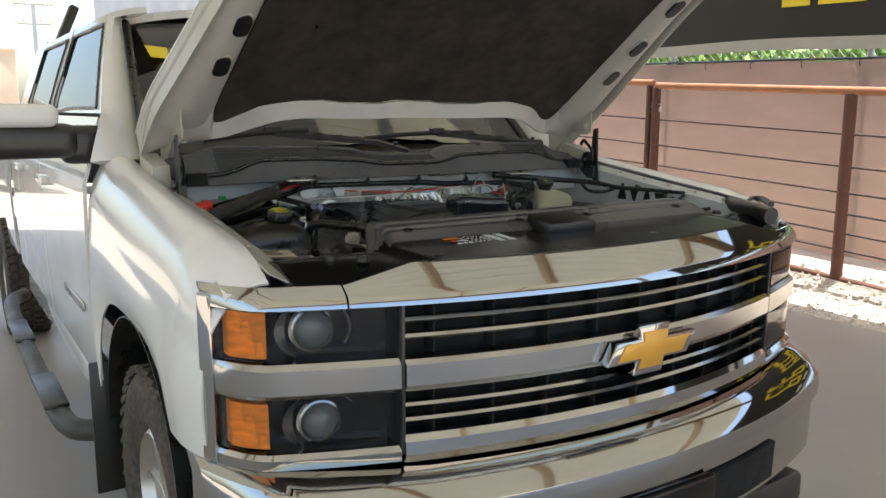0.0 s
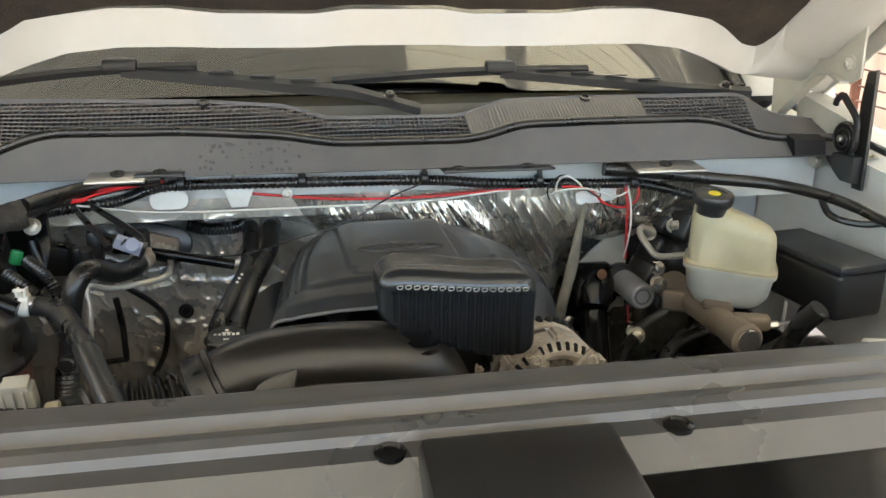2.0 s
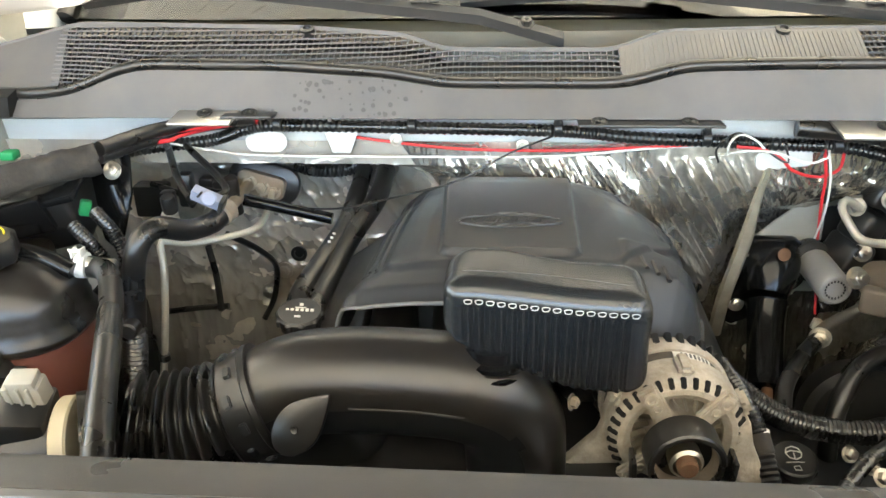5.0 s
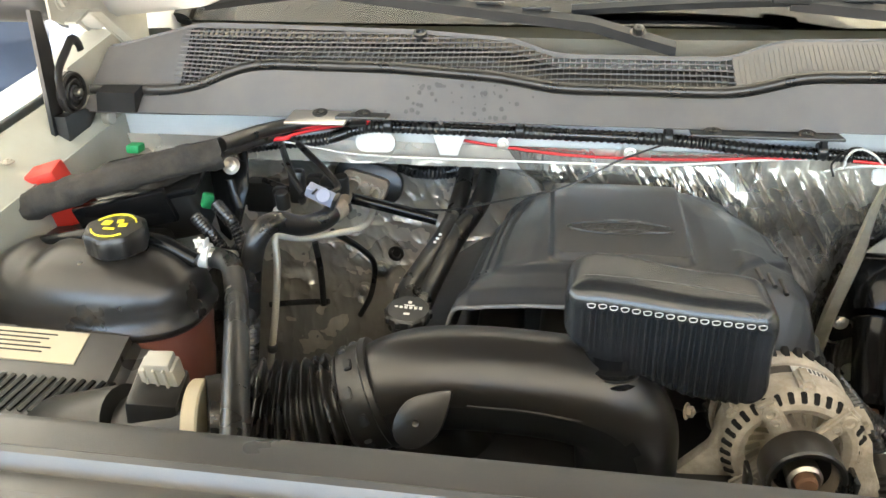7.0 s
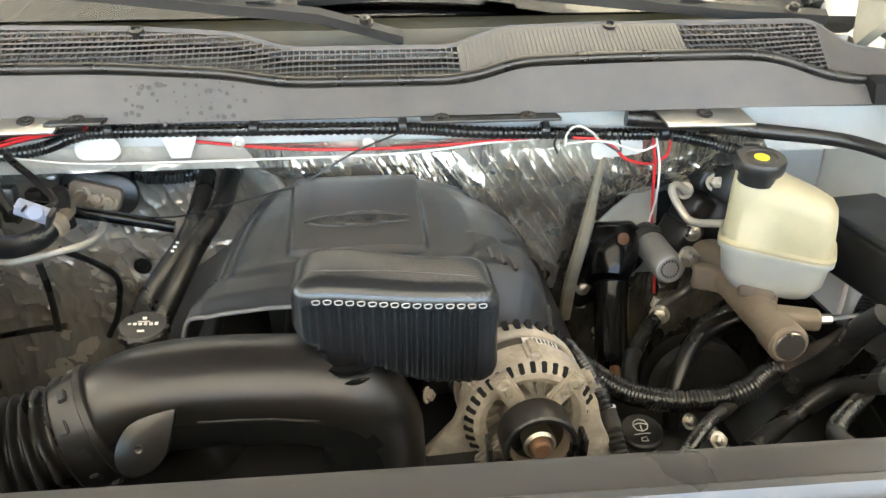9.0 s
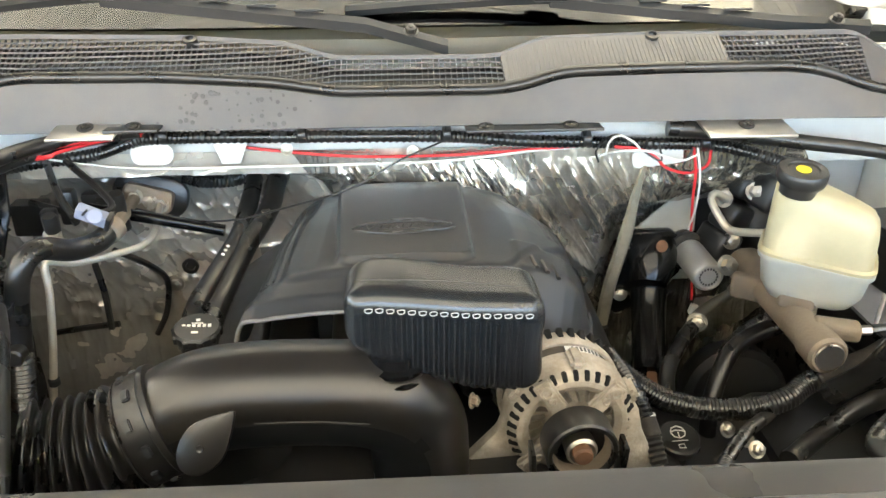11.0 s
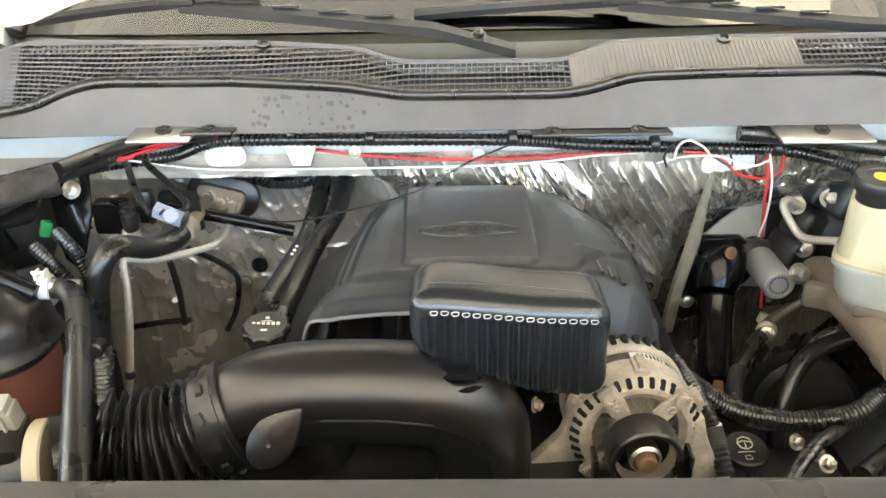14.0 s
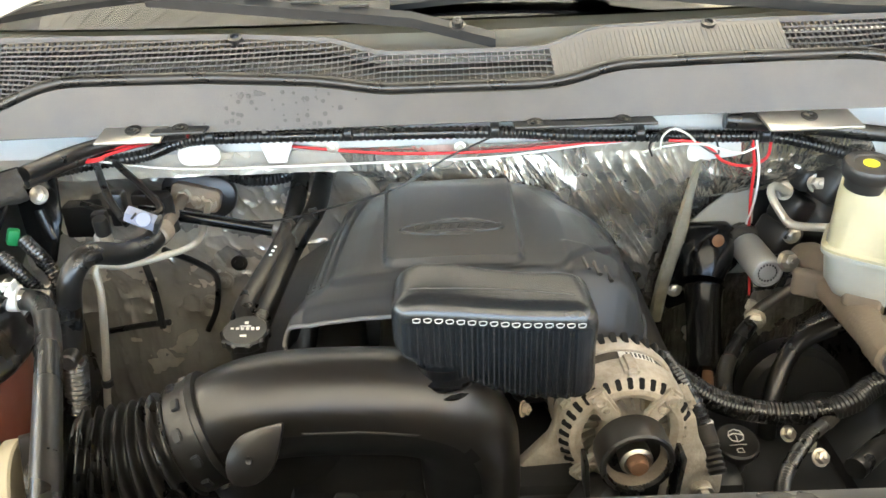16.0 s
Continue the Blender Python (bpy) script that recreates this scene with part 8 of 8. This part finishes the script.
part("union", bm, STEEL, dark, "brass-toned pipe union")
bm = B()
tube(bm, [(0.435, 1.060, 0.974), (0.402, 1.020, 0.969), (0.368, 0.970, 0.954), (0.353, 0.920, 0.931)], 0.0115, 12)
tube(bm, [(0.584, 1.000, 1.011), (0.531, 1.000, 1.002), (0.470, 0.980, 0.986), (0.435, 0.950, 0.948), (0.418, 0.920, 0.892), (0.421, 0.900, 0.816)], 0.013, 12)
tube(bm, [(0.595, 0.750, 1.056), (0.571, 0.800, 1.015), (0.520, 0.800, 0.975), (0.441, 0.740, 0.977)], 0.013, 12)
tube(bm, [(0.595, 0.780, 1.130), (0.582, 0.800, 1.096), (0.569, 0.820, 1.043), (0.542, 0.850, 0.990)], 0.016, 12)
each("hose", bm, RUBBER, dark)
bm = B()
for p in ((0.407, 0.840, 0.946), (0.397, 0.740, 0.996), (0.436, 0.840, 0.928)):
    hexbolt(bm, p, (0.2, -0.7, 0.6), 0.0075, 0.010)
each("bolt", bm, STEEL, dark)

strap = B()
sp = smooth_path([(0.343, 1.105, 1.222), (0.337, 1.112, 1.175), (0.329, 1.118, 1.100), (0.314, 1.125, 1.010), (0.313, 1.150, 0.924)], 0.008)
loft(strap, [[p + Vector((-w, 0, 0)), p + Vector((-w * 0.6, -0.004, 0)), p + Vector((w * 0.6, -0.004, 0)), p + Vector((w, 0, 0))] for p, w in [(p, 0.004 + 0.007 * min(1, k / 14)) for k, p in enumerate(sp)]])
solo("ground_strap", strap, BRAID, "flat braided tinned ground strap", "strap")

# harness along the cowl
har = thing("wiring_harness", (0, 1.11, 1.25), "black ribbed wiring harness tied along the cowl", "cable")
bm = B()
tube(bm, [(-0.590, 1.080, 1.240), (-0.524, 1.100, 1.247), (-0.442, 1.105, 1.256), (-0.389, 1.100, 1.274), (-0.341, 1.102, 1.279), (-0.151, 1.102, 1.277), (0.053, 1.102, 1.273), (0.162, 1.102, 1.264), (0.255, 1.100, 1.261), (0.361, 1.100, 1.256), (0.427, 1.098, 1.254), (0.477, 1.090, 1.247), (0.535, 1.080, 1.232), (0.574, 1.060, 1.226)], 0.0095, 14, ribs=0.0046, depth=0.0018)
part("ribbed_sleeve", bm, LOOM, har)
for p in ((-0.340, 1.093, 1.282), (-0.150, 1.093, 1.280), (0.052, 1.093, 1.277), (0.252, 1.091, 1.265), (0.424, 1.089, 1.257)):
    p = Vector(p)
    bm = B()
    lathe(bm, [(0.0105, -0.006), (0.0118, -0.005), (0.0118, 0.005), (0.0105, 0.006)], p + Vector((0, 0.009, 0)), p + Vector((1, 0.009, 0)), 16)
    box(bm, tuple(p + Vector((0.0, 0.004, 0.014))), (0.008, 0.012, 0.014), 0.002)
    box(bm, tuple(p + Vector((0.0, 0.012, 0.026))), (0.005, 0.004, 0.024), 0.001)
    part("cable_tie", bm, BLACK, har)
wires = thing("loose_wires", (0, 1.12, 1.25), "loose red, white and black wires strung below the harness", "cable")
for name, mtl, r, runs in (("red_wire", RED_WIRE, 0.0022, ([(-0.514, 1.050, 1.272), (-0.473, 1.055, 1.285), (-0.430, 1.070, 1.289), (-0.363, 1.095, 1.289)], [(-0.514, 1.048, 1.273), (-0.478, 1.045, 1.276), (-0.463, 1.050, 1.280), (-0.419, 1.070, 1.286), (-0.367, 1.095, 1.286)], [(-0.514, 1.050, 1.273), (-0.490, 1.050, 1.280), (-0.454, 1.060, 1.286), (-0.398, 1.080, 1.289)], [(-0.514, 1.050, 1.271), (-0.494, 1.045, 1.272), (-0.473, 1.045, 1.275), (-0.469, 1.050, 1.279)],
                                                           [(-0.277, 1.118, 1.265), (-0.200, 1.115, 1.254), (-0.086, 1.110, 1.244), (0.044, 1.110, 1.242), (0.164, 1.108, 1.248), (0.254, 1.100, 1.256)],
                                                           [(0.291, 1.090, 1.256), (0.325, 1.085, 1.254), (0.351, 1.085, 1.241), (0.369, 1.085, 1.224), (0.404, 1.090, 1.214), (0.430, 1.090, 1.225), (0.433, 1.090, 1.248)],
                                                           [(0.405, 1.085, 1.254), (0.413, 1.085, 1.216), (0.416, 1.090, 1.175), (0.432, 1.120, 1.107)], [(0.466, 1.170, 0.992), (0.466, 1.160, 0.960)])),
                          ("white_wire", WHITE_WIRE, 0.0017, ([(-0.498, 1.090, 1.256), (-0.439, 1.090, 1.246), (-0.361, 1.095, 1.237), (-0.159, 1.100, 1.235), (0.043, 1.100, 1.237), (0.172, 1.105, 1.247), (0.255, 1.105, 1.252)],
                                                             [(0.279, 1.085, 1.246), (0.280, 1.080, 1.266), (0.292, 1.075, 1.278), (0.314, 1.080, 1.267), (0.327, 1.085, 1.254)],
                                                             [(0.260, 1.100, 1.236), (0.291, 1.085, 1.250), (0.336, 1.080, 1.252), (0.385, 1.080, 1.237), (0.413, 1.085, 1.244)],
                                                             [(0.410, 1.083, 1.254), (0.419, 1.083, 1.213), (0.423, 1.090, 1.166), (0.428, 1.120, 1.109)])),
                          ("black_wire", RUBBER, 0.0015, ([(0.046, 1.090, 1.270), (-0.014, 1.050, 1.258), (-0.082, 1.020, 1.230), (-0.161, 1.030, 1.203), (-0.245, 1.050, 1.176), (-0.304, 1.060, 1.170)],
                                                         [(0.270, 1.090, 1.234), (0.263, 1.080, 1.256), (0.284, 1.075, 1.279), (0.310, 1.080, 1.270)], [(0.327, 1.085, 1.254), (0.358, 1.080, 1.237), (0.354, 1.085, 1.260)],
                                                         [(0.404, 1.083, 1.254), (0.392, 1.083, 1.225), (0.406, 1.086, 1.218)]))):
    for pts in runs:
        bm = B()
        tube(bm, pts, r, 8, 0.006)
        part(name, bm, mtl, wires, name.replace("_", " "))
bm = B()
box(bm, (0.467, 1.150, 0.948), (0.013, 0.010, 0.018), 0.002, (0, 15, 0))
part("plug", bm, WHITE_WIRE, wires)

# brackets under the cowl
for p, w, m2 in (((-0.424, 1.055, 1.313), 0.085, ALU_CLEAN), ((-0.363, 1.055, 1.313), 0.07, BLACK), ((0.167, 1.055, 1.303), 0.185, BLACK), ((0.458, 1.050, 1.300), 0.12, ALU_CLEAN)):
    bm = B()
    box(bm, tuple(Vector(p) + Vector((0, 0.0, -0.004))), (w, 0.045 if m2 is BLACK else 0.075, 0.004), 0.001, (-4 if m2 is BLACK else 6, 0, 0))
    b = solo("cowl_bracket", bm, m2, "flat metal bracket fastened under the cowl edge", "bracket", "cowl brackets")
    bm = B()
    for dx in ((0,) if w < 0.13 else (-0.065, 0.05)):
        hexbolt(bm, tuple(Vector(p) + Vector((dx, -0.006, -0.001))), (0, -0.25, 1), 0.0075, 0.004)
    each("bolt", bm, RUBBER, b)
strip = B()
tube(strip, [(0.36, 1.075, 1.288), (0.45, 1.068, 1.280), (0.55, 1.058, 1.268), (0.66, 1.035, 1.258), (0.70, 0.96, 1.256), (0.708, 0.88, 1.254), (0.718, 0.80, 1.246), (0.755, 0.72, 1.244), (0.785, 0.63, 1.242), (0.80, 0.56, 1.242)], 0.0125, 12, r_end=0.006)
solo("rubber_strip", strip, RUBBER, "long black rubber strip along the bay's side", "rubber strip")

# dark box beside the brake reservoir, with a pale clip
carrier = thing("junction_box", (0.68, 0.90, 1.10), "black junction box with dusty brown lid and pale clip", "box")
bm = B()
box(bm, (0.705, 0.95, 1.115), (0.10, 0.20, 0.08), 0.01, (0, 0, 8), 3)
part("body", bm, BLACK, carrier)
bm = B()
box(bm, (0.705, 0.95, 1.162), (0.11, 0.21, 0.014), 0.005, (0, 0, 8), 2)
part("lid", bm, COVER_GREY, carrier)
bm = B()
box(bm, (0.605, 0.975, 1.196), (0.03, 0.016, 0.012), 0.003, (0, 0, 20))
part("clip", bm, WHITE_WIRE, carrier)
bm = B()
box(bm, (0.655, 0.70, 1.085), (0.07, 0.05, 0.04), 0.006, (0, 10, 10))
part("cover", bm, LABEL_W, carrier, "white moulded cover")
bm = B()
box(bm, (0.665, 0.68, 1.106), (0.03, 0.012, 0.008), 0.002, (0, 10, 10))
part("tab", bm, RED, carrier, "red tab")

# small fittings beside the far fender
nose = thing("fender_duct", (0.80, 0.42, 1.1), "black elbow duct and clip tucked beside the fender", "duct")
bm = B()
tube(bm, [(0.892, 0.473, 1.215), (0.836, 0.372, 1.215), (0.784, 0.263, 1.212), (0.765, 0.187, 1.205)], 0.026, 18)
tube(bm, [(0.827, 0.324, 1.225), (0.885, 0.346, 1.235), (0.886, 0.309, 1.238), (0.822, 0.230, 1.232)], 0.010, 12)
part("elbow", bm, BLACK, nose)
bm = B()
box(bm, (0.925, 0.475, 1.235), (0.03, 0.012, 0.035), 0.003)
part("clip", bm, BLACK, nose)
bm = B()
for pts in ([(0.800, 0.640, 1.235), (0.786, 0.625, 1.212), (0.790, 0.580, 1.214), (0.800, 0.560, 1.236)], [(0.800, 0.640, 1.205), (0.786, 0.600, 1.185), (0.785, 0.540, 1.180), (0.790, 0.440, 1.200)],
            [(0.726, 1.000, 1.245), (0.717, 0.950, 1.222), (0.744, 0.900, 1.220), (0.777, 0.850, 1.241)], [(0.809, 0.800, 1.247), (0.841, 0.750, 1.230), (0.832, 0.680, 1.213)]):
    bm = B()
    tube(bm, pts, 0.006, 8)
    solo("side_wire", bm, RUBBER, "black wire looped along the inner fender", "cable", "thin wires")
